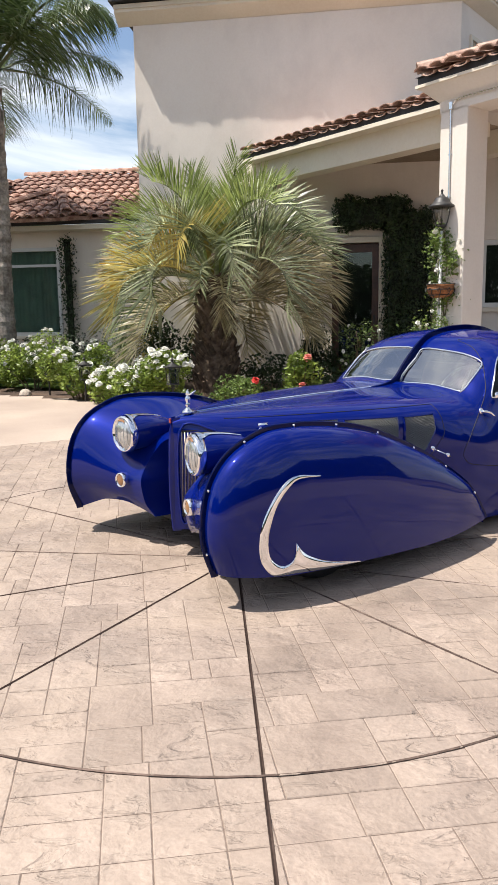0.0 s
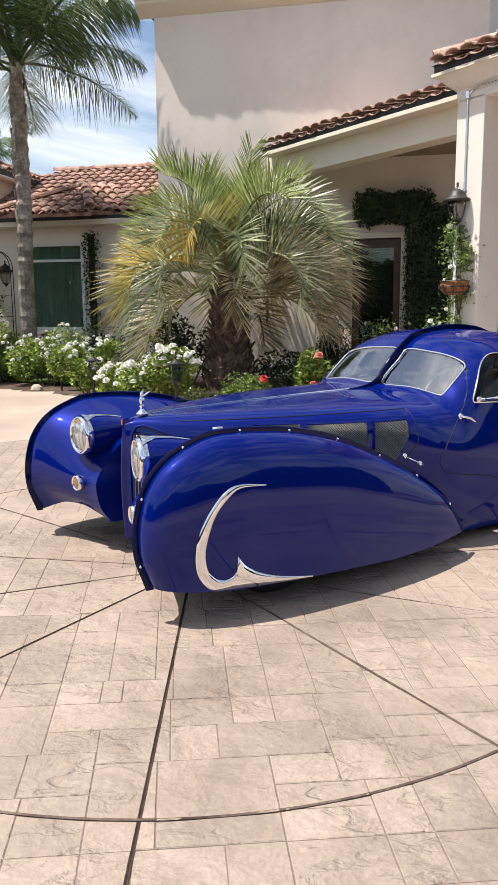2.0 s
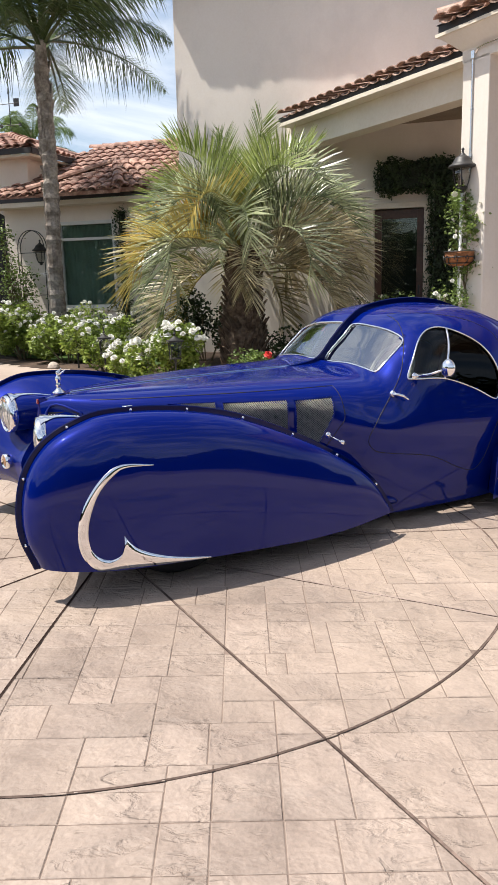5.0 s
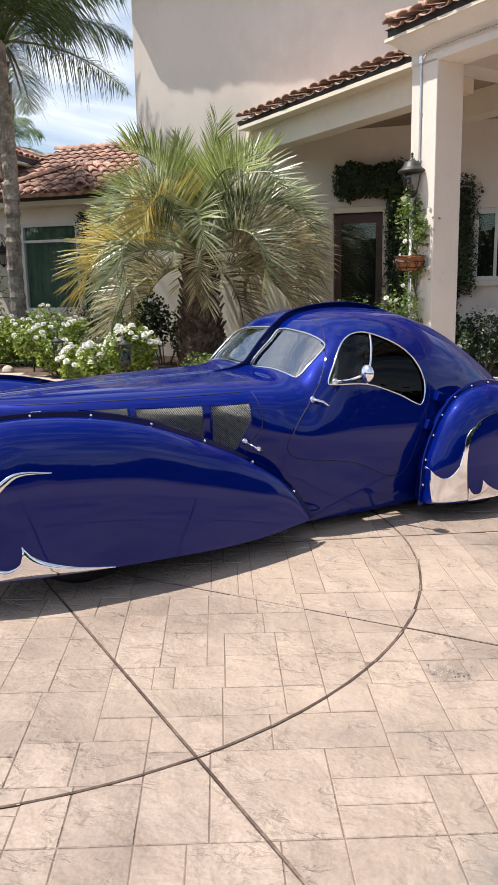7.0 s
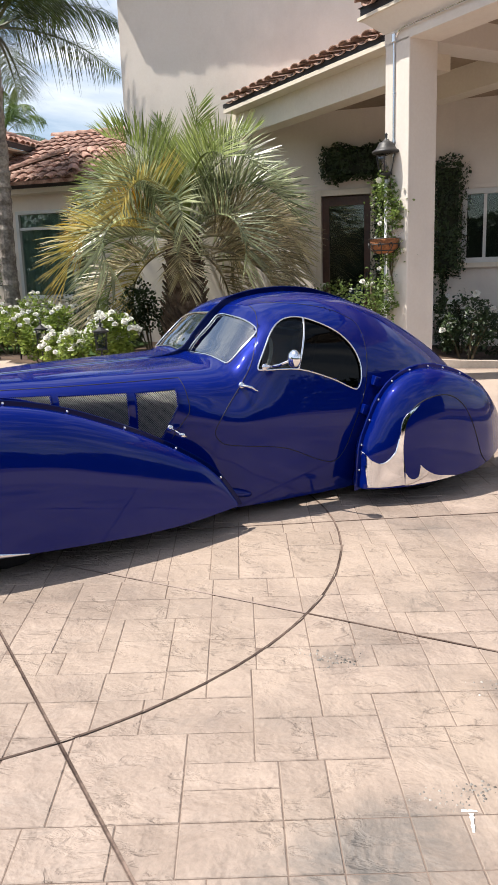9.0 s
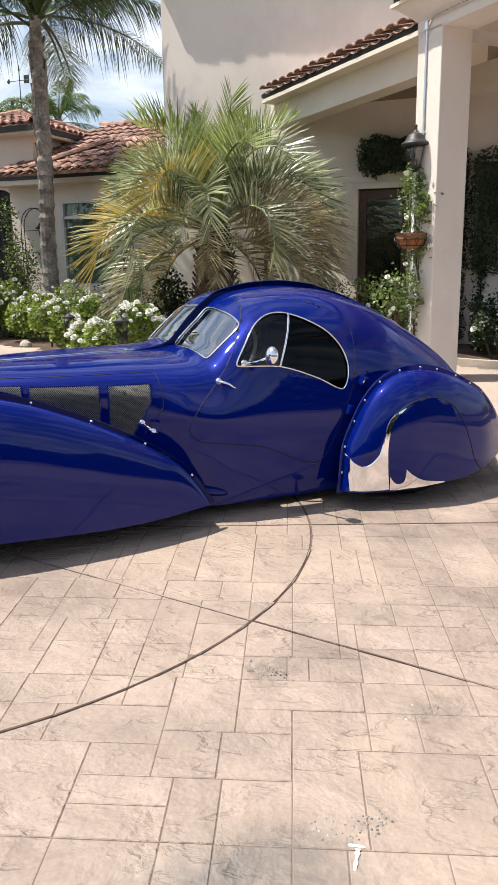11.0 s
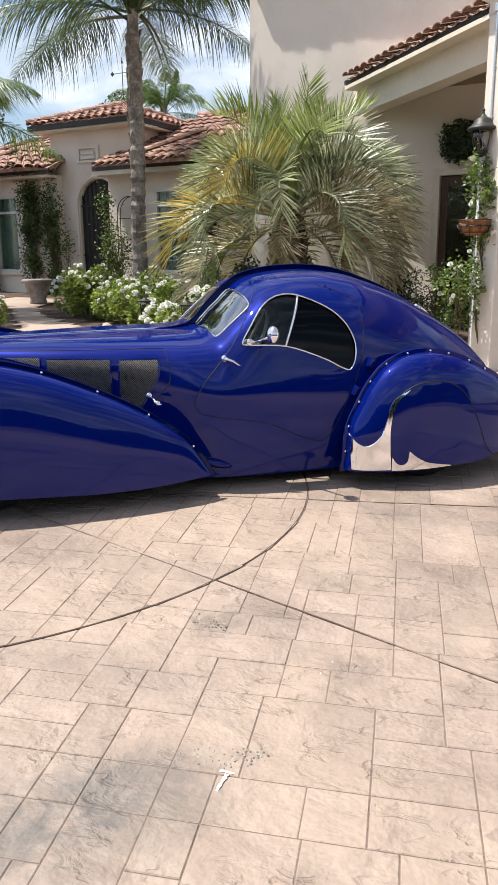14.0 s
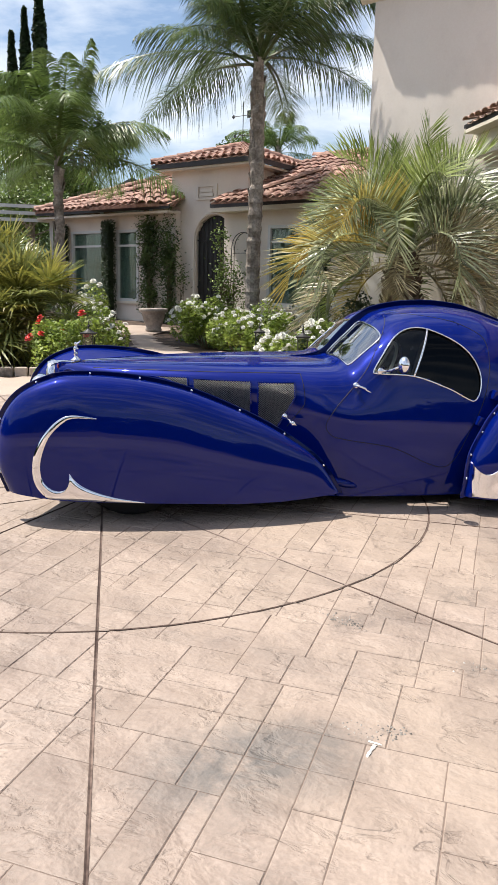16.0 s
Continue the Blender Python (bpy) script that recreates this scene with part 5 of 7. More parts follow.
    lathe(bm, [(.0, -.006), (.017, -.004), (.019, .004), (.012, .010), (.0, .013)], 14, Matrix.Translation(p0) @ pose(0, 0, 0, 90 if side > 0 else -90))
    lathe(bm, [(.0, -.009), (.012, -.007), (.016, 0), (.012, .007), (.0, .009)], 14, Matrix.Translation(p1) @ pose(0, 0, 0, 90 if side > 0 else -90))
    tube(bm, [p1 + Vector((-.022, 0, .01)), p1 + Vector((.022, 0, -.01))], .007, False, 6)
    part("bonnet_latch", bm, CHROME, car, "chrome twist latch", True)
    # lamps
    hc = cp(-.19, side * .395, .676)
    POD = [(.0, -.02), (.100, -.02), (.106, .0), (.108, .05), (.102, .13), (.084, .23), (.055, .34), (.02, .43), (.0, .45)]
    aim = Matrix.Translation(hc) @ pose(0, 0, 0, 0, 0, -12 if side > 0 else 6) @ pose(0, 0, 0, 0, 90, 0)
    bm = bmesh.new()
    lathe(bm, POD, 28, aim)
    pod = part("headlight", bm, PAINT, car, "blue teardrop headlight pod with chrome bezel", True)
    bm = bmesh.new()
    lathe(bm, [(.095, -.024), (.098, -.033), (.104, -.034), (.109, -.026), (.111, -.008), (.110, .012), (.104, .014), (.096, -.018)], 36, aim)
    part("bezel", bm, CHROME, pod, "chrome ring", True)
    bm = bmesh.new()
    lathe(bm, [(.0, -.046), (.045, -.042), (.075, -.035), (.097, -.022)], 28, aim)
    lens = part("lens", bm, LENS, pod, "fluted glass lens", True)
    bm = bmesh.new()
    for i in range(5):
        y = -.066 + i * .033
        half = math.sqrt(.084 ** 2 - y * y)
        tube(bm, [aim @ Vector((q * half, y, -.046 + .22 * (q * half) ** 2 / .1 + 1.6 * y * y)) for q in (-1, -.5, 0, .5, 1)], .0022, False, 4)
    part("flute", bm, LENS, lens, "raised glass ribs", True)
    bm = bmesh.new()
    cap = []
    for i in range(13):
        t = radians(-24 + 48 * i / 12)
        cap.append([aim @ Vector((-math.cos(t) * r, math.sin(t) * r, z)) for r, z in ((.090, -.034), (.080, -.040))])
    for (a0, b0), (a1, b1) in zip(cap, cap[1:]):
        bm.faces.new([bm.verts.new(p) for p in (a0, a1, b1, b0)])
    part("amber_band", bm, AMBER, pod, "amber upper lens band")
    bm = bmesh.new()
    pod_r = smooth([(z, r) for r, z in POD[1:-1]])
    rows = []
    for z in np.linspace(-.012, .25, 22):
        k = (z + .012) / .262
        spread = radians(30 * (1 - k / .32) ** 1.3 + 13 if k < .32 else 13 * (1 - (k - .32) / .68) ** .9 + .3)
        r = (.1125 if z < .016 else pod_r(z)) + .0035
        rows.append([bm.verts.new(aim @ Vector((-math.cos(spread * q) * (r + .004 * (1 - abs(q))), math.sin(spread * q) * r, z))) for q in (-1, -.66, -.33, 0, .33, .66, 1)])
    for r0, r1 in zip(rows, rows[1:]):
        for k in range(6):
            bm.faces.new((r0[k], r0[k + 1], r1[k + 1], r1[k]))
    bmesh.ops.recalc_face_normals(bm, faces=bm.faces)
    part("brow", bm, CHROME, pod, "chrome pointed brow", True)
    fc = cp(-.238, side * .385, .401)
    fog_aim = Matrix.Translation(fc) @ pose(0, 0, 0, 0, 0, -9 * side) @ pose(0, 0, 0, 0, 90, 0)
    bm = bmesh.new()
    lathe(bm, [(.0, -.016), (.024, -.015), (.036, -.010), (.039, 0), (.039, .05), (.0, .05)], 20, fog_aim)
    fog = part("fog_lamp", bm, AMBER, car, "round amber fog lamp", True)
    bm = bmesh.new()
    lathe(bm, [(.036, -.010), (.039, -.017), (.044, -.014), (.046, .0), (.044, .03), (.039, .03), (.037, -.004)], 24, fog_aim)
    part("fog_ring", bm, CHROME, fog, "chrome ring", True)
    # half of the vee grille
    bm = bmesh.new()
    edge = [(-.085, .745), (.045, .755), (.06, .70), (.05, .45), (-.02, .26), (-.085, .24)]
    bm.faces.new([bm.verts.new(cp(a, side * (body_n(a, h) + .003), h)) for a, h in edge])
    grille = part("grille", bm, GAP, car, "dark vee radiator grille with upright bars")
    for i in range(11):
        a = -.078 + i * .0125
        hs_ = [h for h in np.linspace(.25, .735, 60) if inside(edge, a, h)]
        if len(hs_) > 2:
            bm = bmesh.new()
            tube(bm, [cp(a, side * (body_n(a, h) + .0035), h) for h in (hs_[0], (hs_[0] + hs_[-1]) / 2, hs_[-1])], .0034, False, 5)
            part("grille_bar", bm, GRILLE_METAL, grille, "", True)
    bm = bmesh.new()
    tube(bm, [cp(a, side * (body_n(a, h) + .006), h) for a, h in spline(edge, 5, True)], .008, True, 6)
    part("grille_frame", bm, PAINT, grille, "", True)


def ridge_fin(name, pts, width, material, label):
    """An upright fin on the centre line: pts of (a, base h, top h)."""
    bm = bmesh.new()
    rows = [[bm.verts.new(cp(a, n, h)) for n, h in ((-width, h0), (-width * .8, h1 - .004), (0, h1), (width * .8, h1 - .004), (width, h0))] for a, h0, h1 in pts]
    for r0, r1 in zip(rows, rows[1:]):
        for k in range(4):
            bm.faces.new((r0[k], r0[k + 1], r1[k + 1], r1[k]))
    bmesh.ops.recalc_face_normals(bm, faces=bm.faces)
    return part(name, bm, material, car, label)


fin_h = smooth([(1.44, .004), (1.55, .012), (1.66, .03), (1.75, .06), (1.85, .062), (1.95, .05), (2.1, .036), (2.6, .034), (3.2, .028), (3.9, .012)])
# fin is body blue; the darker paint puts its shaded side into colour
ridge_fin("spine_fin", [(a, top_of(a) - .02, top_of(a) + fin_h(a)) for a in np.linspace(1.44, 3.9, 90)], .009, PAINT_DARK, "blue riveted spine along the roof with its shade painted in")
ridge_fin("bonnet_strip", [(a, top_of(a) - .004, top_of(a) + .007) for a in np.linspace(.06, 1.46, 40)], .0035, CHROME, "thin chrome strip along the bonnet")
bm = bmesh.new()
rows = []
for h in np.linspace(.155, .815, 24):
    rows.append([bm.verts.new(cp(a, n, h)) for a, n in ((-.07, .028), (-.128 + .02 * ((h - .48) / .33) ** 2, .007), (-.134 + .02 * ((h - .48) / .33) ** 2, 0), (-.128 + .02 * ((h - .48) / .33) ** 2, -.007), (-.07, -.028))])
for r0, r1 in zip(rows, rows[1:]):
    for k in range(4):
        bm.faces.new((r0[k], r0[k + 1], r1[k + 1], r1[k]))
bmesh.ops.recalc_face_normals(bm, faces=bm.faces)
part("nose_spine", bm, PAINT, car, "blue upright nose edge", True)
bm = bmesh.new()
box(bm, (.010, .017, .028), Matrix.Translation(cp(-.118, 0, .797)), .004)
part("badge", bm, RED, car, "small red enamel badge")
bm = bmesh.new()
lathe(bm, [(.0, .83), (.042, .832), (.044, .842), (.03, .85), (.016, .862), (.012, .874), (.02, .882), (.013, .892), (.016, .91), (.022, .925), (.012, .94), (.007, .948), (.013, .957), (.012, .968), (.0, .975)], 14, Matrix.Translation(cp(.0, 0, .10)) @ Matrix.Diagonal((.8, .8, .88, 1)))
for s in (-1, 1):
    tube(bm, [cp(0, s * .012, .935), cp(.012, s * .03, .945), cp(.03, s * .04, .962)], [.006, .007, .003], False, 6)
part("mascot", bm, CHROME, car, "small chrome bonnet mascot", True)
for side in (1, -1):
    bm = bmesh.new()
    tube(bm, [cp(.235, side * .355, .782), cp(.285, side * .37, .787)], [.012, .009], False, 8)
    tube(bm, [cp(.25, side * .36, .77), cp(.25, side * .33, .74)], .006, False, 6)
    part("bonnet_clip", bm, CHROME, car, "small chrome clip", True)
bm = bmesh.new()
tube(bm, [cp(a, .05, body_h(a, .05) + .02) for a in (3.27, 3.31, 3.36)], [.010, .012, .006], False, 8)
box(bm, (.045, .03, .02), Matrix.Translation(cp(3.28, .05, body_h(3.28, .05) + .01)) @ pose(0, 0, 0, 0, 26), .004)
part("tail_handle", bm, CHROME, car, "chrome handle on the tail", True)

# cabin
bm = bmesh.new()
box(bm, (.2, 1.0, .14), Matrix.Translation(cp(1.76, 0, .76)), .03)
part("dashboard", bm, DARK_TRIM, car, "dark dashboard")
for n in (.33, -.33):
    bm = bmesh.new()
    box(bm, (.5, .46, .16), Matrix.Translation(cp(2.35, n, .42)), .05)
    box(bm, (.16, .46, .55), Matrix.Translation(cp(2.62, n, .70)) @ pose(0, 0, 0, 0, 14), .06)
    part("seat", bm, LEATHER, car, "tan leather seat")
bm = bmesh.new()
ring = [(cp(1.99, .34, .84) + Vector((math.cos(t) * .19 * .45, math.sin(t) * .19, math.cos(t) * .19 * .9))) for t in np.linspace(0, 2 * math.pi, 28, endpoint=False)]
tube(bm, ring, .011, True, 6)
for t in (0, 2.1, 4.2):
    tube(bm, [cp(1.97, .34, .82), cp(1.99, .34, .84) + Vector((math.cos(t) * .085, math.sin(t) * .19, math.cos(t) * .17))], .008, False, 5)
tube(bm, [cp(1.75, .34, .74), cp(1.97, .34, .82)], .02, False, 8)
part("steering_wheel", bm, mat("ivory rim", (0.45, 0.42, 0.36), 0.35), car, "ivory steering wheel", True)

# ---- plants ----
def blade(v, f, pts, width, side):
    """A narrow leaf along pts, widest a third of the way, with a pointed tip."""
    n = len(pts)
    base = len(v)
    for i, p in enumerate(pts[:-1]):
        s = i / (n - 1)
        w = width * (.45 + 1.6 * s if s < .34 else 1.0 * (1.15 - s) / .66)
        v += [p - side * w, p + side * w]
    v.append(pts[-1])
    for i in range(n - 2):
        k = base + 2 * i
        f.append((k, k + 1, k + 3, k + 2))
    k = base + 2 * (n - 2)
    f.append((k, k + 1, len(v) - 1))


def fan_frond(seed, elev, petiole, radius, count, droop, width=.0185, spread=118):
    """One fan leaf in a mesh: stalk, then blades fanned from its end, bent by their weight."""
    rnd = random.Random(seed)
    e = radians(elev)
    v, f = [], []
    d = Vector((math.cos(e), 0, math.sin(e)))
    stalk = [d * (petiole * s) + Vector((0, 0, -droop * .35 * petiole * s * s)) for s in (0, .25, .5, .75, 1)]
    for i in range(4):
        b = len(v)
        for p, r in ((stalk[i], .02 - .003 * i), (stalk[i + 1], .02 - .003 * (i + 1))):
            v += [p + Vector((0, -r, 0)), p + Vector((0, r, 0)), p + Vector((0, 0, r * .8))]
        f += [(b, b + 1, b + 4, b + 3), (b + 1, b + 2, b + 5, b + 4), (b + 2, b, b + 3, b + 5)]
    end = stalk[-1]
    d = (stalk[-1] - stalk[-2]).normalized()
    side = Vector((0, 1, 0))
    nrm = side.cross(d) * -1
    if nrm.z < 0:
        nrm = -nrm
    for i in range(count):
        t = (i + rnd.uniform(-.3, .3)) / (count - 1) * 2 - 1
        phi = radians(spread) * t
        way = (d * math.cos(phi) + side * math.sin(phi) + nrm * (.30 * abs(math.sin(phi)) + rnd.uniform(-.08, .08))).normalized()
        length = radius * (.62 + .38 * math.cos(phi * .62)) * rnd.uniform(.88, 1.05)
        start = end + d * (.16 * radius * (1 - abs(t)))
        kink = rnd.uniform(.5, 1.0) if rnd.random() < .18 else 0
        pts = []
        for s in (.02, .3, .55, .8, 1.0):
            p = start + way * (length * s) + Vector((0, 0, -droop * length * (s ** 2.4) * rnd.uniform(.8, 1.15) - kink * length * max(0, s - .6) ** 1.5))
            pts.append(p)
        blade(v, f, pts, width, way.cross(nrm).normalized())
    return v, f


def mesh_of(name, vf, material, shade=False):
    me = bpy.data.meshes.new(name)
    me.from_pydata([tuple(p) for p in vf[0]], [], vf[1])
    me.materials.append(material)
    if shade:
        me.polygons.foreach_set("use_smooth", [True] * len(me.polygons))
    return me


def stub_trunk(owner, height, r0, r1, material, stubs, seed, lean=(0, 0)):
    """A trunk clothed in old leaf bases."""
    rnd = random.Random(seed)
    bm = bmesh.new()
    n = 14
    tube(bm, [(lean[0] * (i / n) ** 1.5, lean[1] * (i / n) ** 1.5, height * i / n - .05) for i in range(n + 1)], [r0 + (r1 - r0) * i / n + rnd.uniform(-.01, .01) for i in range(n + 1)], False, 14)
    for i in range(stubs):
        z = height * (i + rnd.random()) / stubs
        t = i * 2.399 + rnd.uniform(-.2, .2)
        r = r0 + (r1 - r0) * z / height
        k = (z / height) ** 1.5
        m = Matrix.Translation((lean[0] * k, lean[1] * k, z)) @ Matrix.Rotation(t, 4, "Z") @ pose(r * .96, 0, 0, 0, 28 + rnd.uniform(-10, 14), 0)
        s = rnd.uniform(.8, 1.25)
        bmesh.ops.create_cone(bm, segments=5, radius1=.085 * s, radius2=.022, depth=.30 * s, cap_ends=True, matrix=m @ Matrix.Diagonal((.6, 1.2, 1, 1)))
    return part("trunk", bm, material, owner)


FAN_VARIANTS = {}


def fan(elev, kind, k, petiole, radius, count, droop):
    key = (elev, kind, k, petiole)
    if key not in FAN_VARIANTS:
        FAN_VARIANTS[key] = mesh_of("frond", fan_frond(elev * 7 + k * 131 + 5, elev, petiole, radius, count, droop), kind)
    return FAN_VARIANTS[key]


def fan_palm(x, y, label, trunk_h, r0, r1, scale, seed, plan, heads=((0, 0, 0),)):
    rnd = random.Random(seed)
    p = thing("fan_palm", pose(x, y, gz(x, y)), label, "palm tree")
    stub_trunk(p, trunk_h, r0, r1, SAGO_BARK, int(90 * trunk_h), seed)
    for hx, hy, hz in heads:
        for elev, n, kinds, droop, length in plan:
            for i in range(n):
                yaw = 360 * (i + rnd.uniform(-.4, .4)) / n + elev * 1.7
                if elev < -20 and 225 < yaw % 360 < 315 and i % 3:
                    continue
                kind = rnd.choice(kinds)
                ob = new("frond", fan(elev, kind, i % 3, .62, .68, 24, droop))
                ob.parent = p
                s = scale * length * rnd.uniform(.86, 1.1)
                ob.matrix_local = (pose(hx, hy, trunk_h + hz - .1 + rnd.uniform(-.12, .08) + .25 * elev / 90, 0, 0, yaw) @ pose(0, 0, 0, 0, rnd.uniform(-11, 11), 0)
                                   @ pose(0, 0, 0, rnd.uniform(-24, 24), 0, 0) @ Matrix.Diagonal((s, s, s, 1)))
    return p


def arch_frond(seed, elev, length, bend, leaf_len, pairs, width=.0088):
    """A stiff feather leaf: a rib that arches over, with two rows of straight leaflets held in a V."""
    rnd = random.Random(seed)
    n = 18
    pos, pts = Vector((0, 0, 0)), []
    sway = rnd.uniform(-.25, .25)
    for i in range(n + 1):
        s = i / n
        a = radians(elev - bend * s ** 1.9)
        t = Vector((math.cos(a), sway * s, math.sin(a))).normalized()
        pts.append((pos.copy(), t))
        pos += t * (length / n)
    v, f = [], []
    for i in range(n):
        b = len(v)
        for q in (i, i + 1):
            p, t = pts[q]
            r = .030 * (1 - q / n) ** .8 + .004
            up = t.cross(Vector((0, 1, 0))) * -1
            v += [p + Vector((0, -r, 0)), p + Vector((0, r, 0)), p - up * r * .8]
        f += [(b, b + 1, b + 4, b + 3), (b + 1, b + 2, b + 5, b + 4), (b + 2, b, b + 3, b + 5)]
    for i in range(pairs):
        s = .22 + .78 * (i + rnd.random() * .6) / pairs
        x = s * n
        q = min(n - 1, int(x))
        p, t = pts[q][0].lerp(pts[q + 1][0], x - q), pts[q][1]
        up = t.cross(Vector((0, 1, 0))).normalized()
        side = t.cross(up).normalized()
        for sg in (-1, 1):
            fwd = .42 + .42 * s + rnd.uniform(-.12, .12)
            way = (t * fwd + side * (sg * (.72 - .22 * s)) + up * rnd.uniform(.35, .8)).normalized()
            ll = leaf_len * (.60 + .40 * math.sin(math.pi * min(1, .15 + s * .85))) * rnd.uniform(.9, 1.08)
            sag = rnd.uniform(.03, .2)
            leaf = [p + way * (ll * k) - Vector((0, 0, sag * ll * k * k)) for k in (0, .35, .7, 1)]
            edge = (t - way * t.dot(way)).normalized()
            blade(v, f, leaf, width, edge)
    return v, f


PINDO = {}


def pindo_palm(x, y, label, trunk_h, r, seed, plan, gold):
    """A feather palm with a squat booted trunk and strongly arching leaves."""
    rnd = random.Random(seed)
    p = thing("pindo_palm", pose(x, y, gz(x, y)), label, "palm tree")
    stub_trunk(p, trunk_h, r * 1.10, r * .56, SAGO_BARK, int(110 * trunk_h), seed)
    bm = bmesh.new()
    lathe(bm, [(r * .55, trunk_h - .15), (r * .45, trunk_h + .1), (r * .3, trunk_h + .35), (.03, trunk_h + .5)], 12)
    part("crown_shaft", bm, SAGO_BARK, p)
    for elev, count, kinds, bend, size in plan:
        for i in range(count):
            yaw = 360 * (i + rnd.uniform(-.32, .32)) / count + elev * 2.3
            facing = elev < 40 and 236 < yaw % 360 < 304
            if facing and i % 2:
                continue
            kind = rnd.choice(kinds)
            # low right and front fronds go straw pale: partly dry, partly painted sunlight
            if elev < 40 and ((yaw + 75) % 360 < 130 or facing) and i % 4:
                kind = FROND_DRY_LIT
            if abs((yaw - gold[0] + 180) % 360 - 180) < gold[1] and elev < 50:
                kind = (FROND_GOLD_PALE, FROND, FROND_GOLD, FROND_LIME, FROND_GOLD_PALE, FROND, FROND_DRY_LIT)[(i * 3 + elev) % 7]
            key = (elev, kind, i % 3)
            if key not in PINDO:
                PINDO[key] = mesh_of("frond", arch_frond(elev * 7 + 900 + (i % 3) * 131, elev, 1.72, bend * (.85 + .14 * (i % 3)), .64, 52), kind)
            ob = new("frond", PINDO[key])
            ob.parent = p
            s = size * rnd.uniform(.9, 1.08) * (.62 if facing else 1)
            ob.matrix_local = (pose(0, 0, trunk_h + .02 + .22 * elev / 90, 0, 0, yaw) @ pose(.12, 0, 0, 0, rnd.uniform(-6, 6), 0)
                               @ pose(0, 0, 0, rnd.uniform(-16, 16), 0, 0) @ Matrix.Diagonal((s, s, s, 1)))
    return p


pindo_palm(1.02, 12.45, "large grey-green pindo palm with yellowing lower fronds in the bed", 1.70, .34, 7,
           [(86, 4, (FROND_LIME,), 30, .95), (77, 6, (FROND_LIME, FROND), 85, 1.05), (64, 8, (FROND, FROND_LIME, FROND), 125, 1.12), (48, 10, (FROND, FROND_LIME, FROND), 145, 1.14),
            (32, 12, (FROND, FROND_DRY_LIT, FROND), 150, 1.16), (14, 12, (FROND_DRY_LIT, FROND, FROND_DRY_LIT), 140, 1.18), (-12, 9, (FROND_DRY_LIT, FROND_DRY_LIT, FROND), 76, 1.1)], (195, 62))
fan_palm(-4.4, 9.5, "bushy olive fan palm spreading low over the garden wall", .70, .22, .2, .84, 19,
         [(72, 6, (FAN_OLIVE, FAN_YELLOW), .1, 1.0), (52, 9, (FAN_OLIVE, FAN_YELLOW, FAN_YELLOW), .2, 1.0), (30, 11, (FAN_OLIVE, FAN_YELLOW, FAN_OLIVE), .3, 1.05), (8, 12, (FAN_OLIVE, FAN_YELLOW), .35, 1.05), (-18, 9, (FAN_YELLOW, FAN_OLIVE, FROND_DRY_LIT), .3, .95)],
         heads=((0, 0, 0), (-.5, .5, .45), (.38, .35, .1), (-.1, -.3, -.35)))


def feather(seed, elev, length, droop, leaflets, leaf_len, sag, width=.0075):
    """A feather leaf: an arching rib with hanging leaflets on both sides."""
    rnd = random.Random(seed)
    e = radians(elev)
    d = Vector((math.cos(e), 0, math.sin(e)))
    rib = lambda s: d * (length * s) + Vector((-.25 * droop * length * s ** 3, 0, -droop * length * s ** 2.2))
    v, f = [], []
    n = 12
    for i in range(n):
        b = len(v)
        for s in (i / n, (i + 1) / n):
            r = .028 * (1 - s) + .004
            p = rib(s)
            v += [p + Vector((0, -r, 0)), p + Vector((0, r, 0)), p + Vector((0, 0, r))]
        f += [(b, b + 1, b + 4, b + 3), (b + 1, b + 2, b + 5, b + 4), (b + 2, b, b + 3, b + 5)]
    for i in range(leaflets):
        s = .16 + .84 * (i + rnd.random()) / leaflets
        p, q = rib(s), rib(min(1.05, s + .02))
        t = (q - p).normalized()
        for sg in (-1, 1):
            out = (Vector((0, sg, 0)) * rnd.uniform(.7, 1) + t * rnd.uniform(.5, .9) + Vector((0, 0, rnd.uniform(-.25, .6)))).normalized()
            ll = leaf_len * math.sin(math.pi * min(.97, .22 + .75 * s)) * rnd.uniform(.8, 1.15)
            pts = [p + out * (ll * k) + Vector((0, 0, -ll * sag * k ** 1.8)) for k in (0, .35, .7, 1)]
            blade(v, f, pts, width, t)
    return v, f


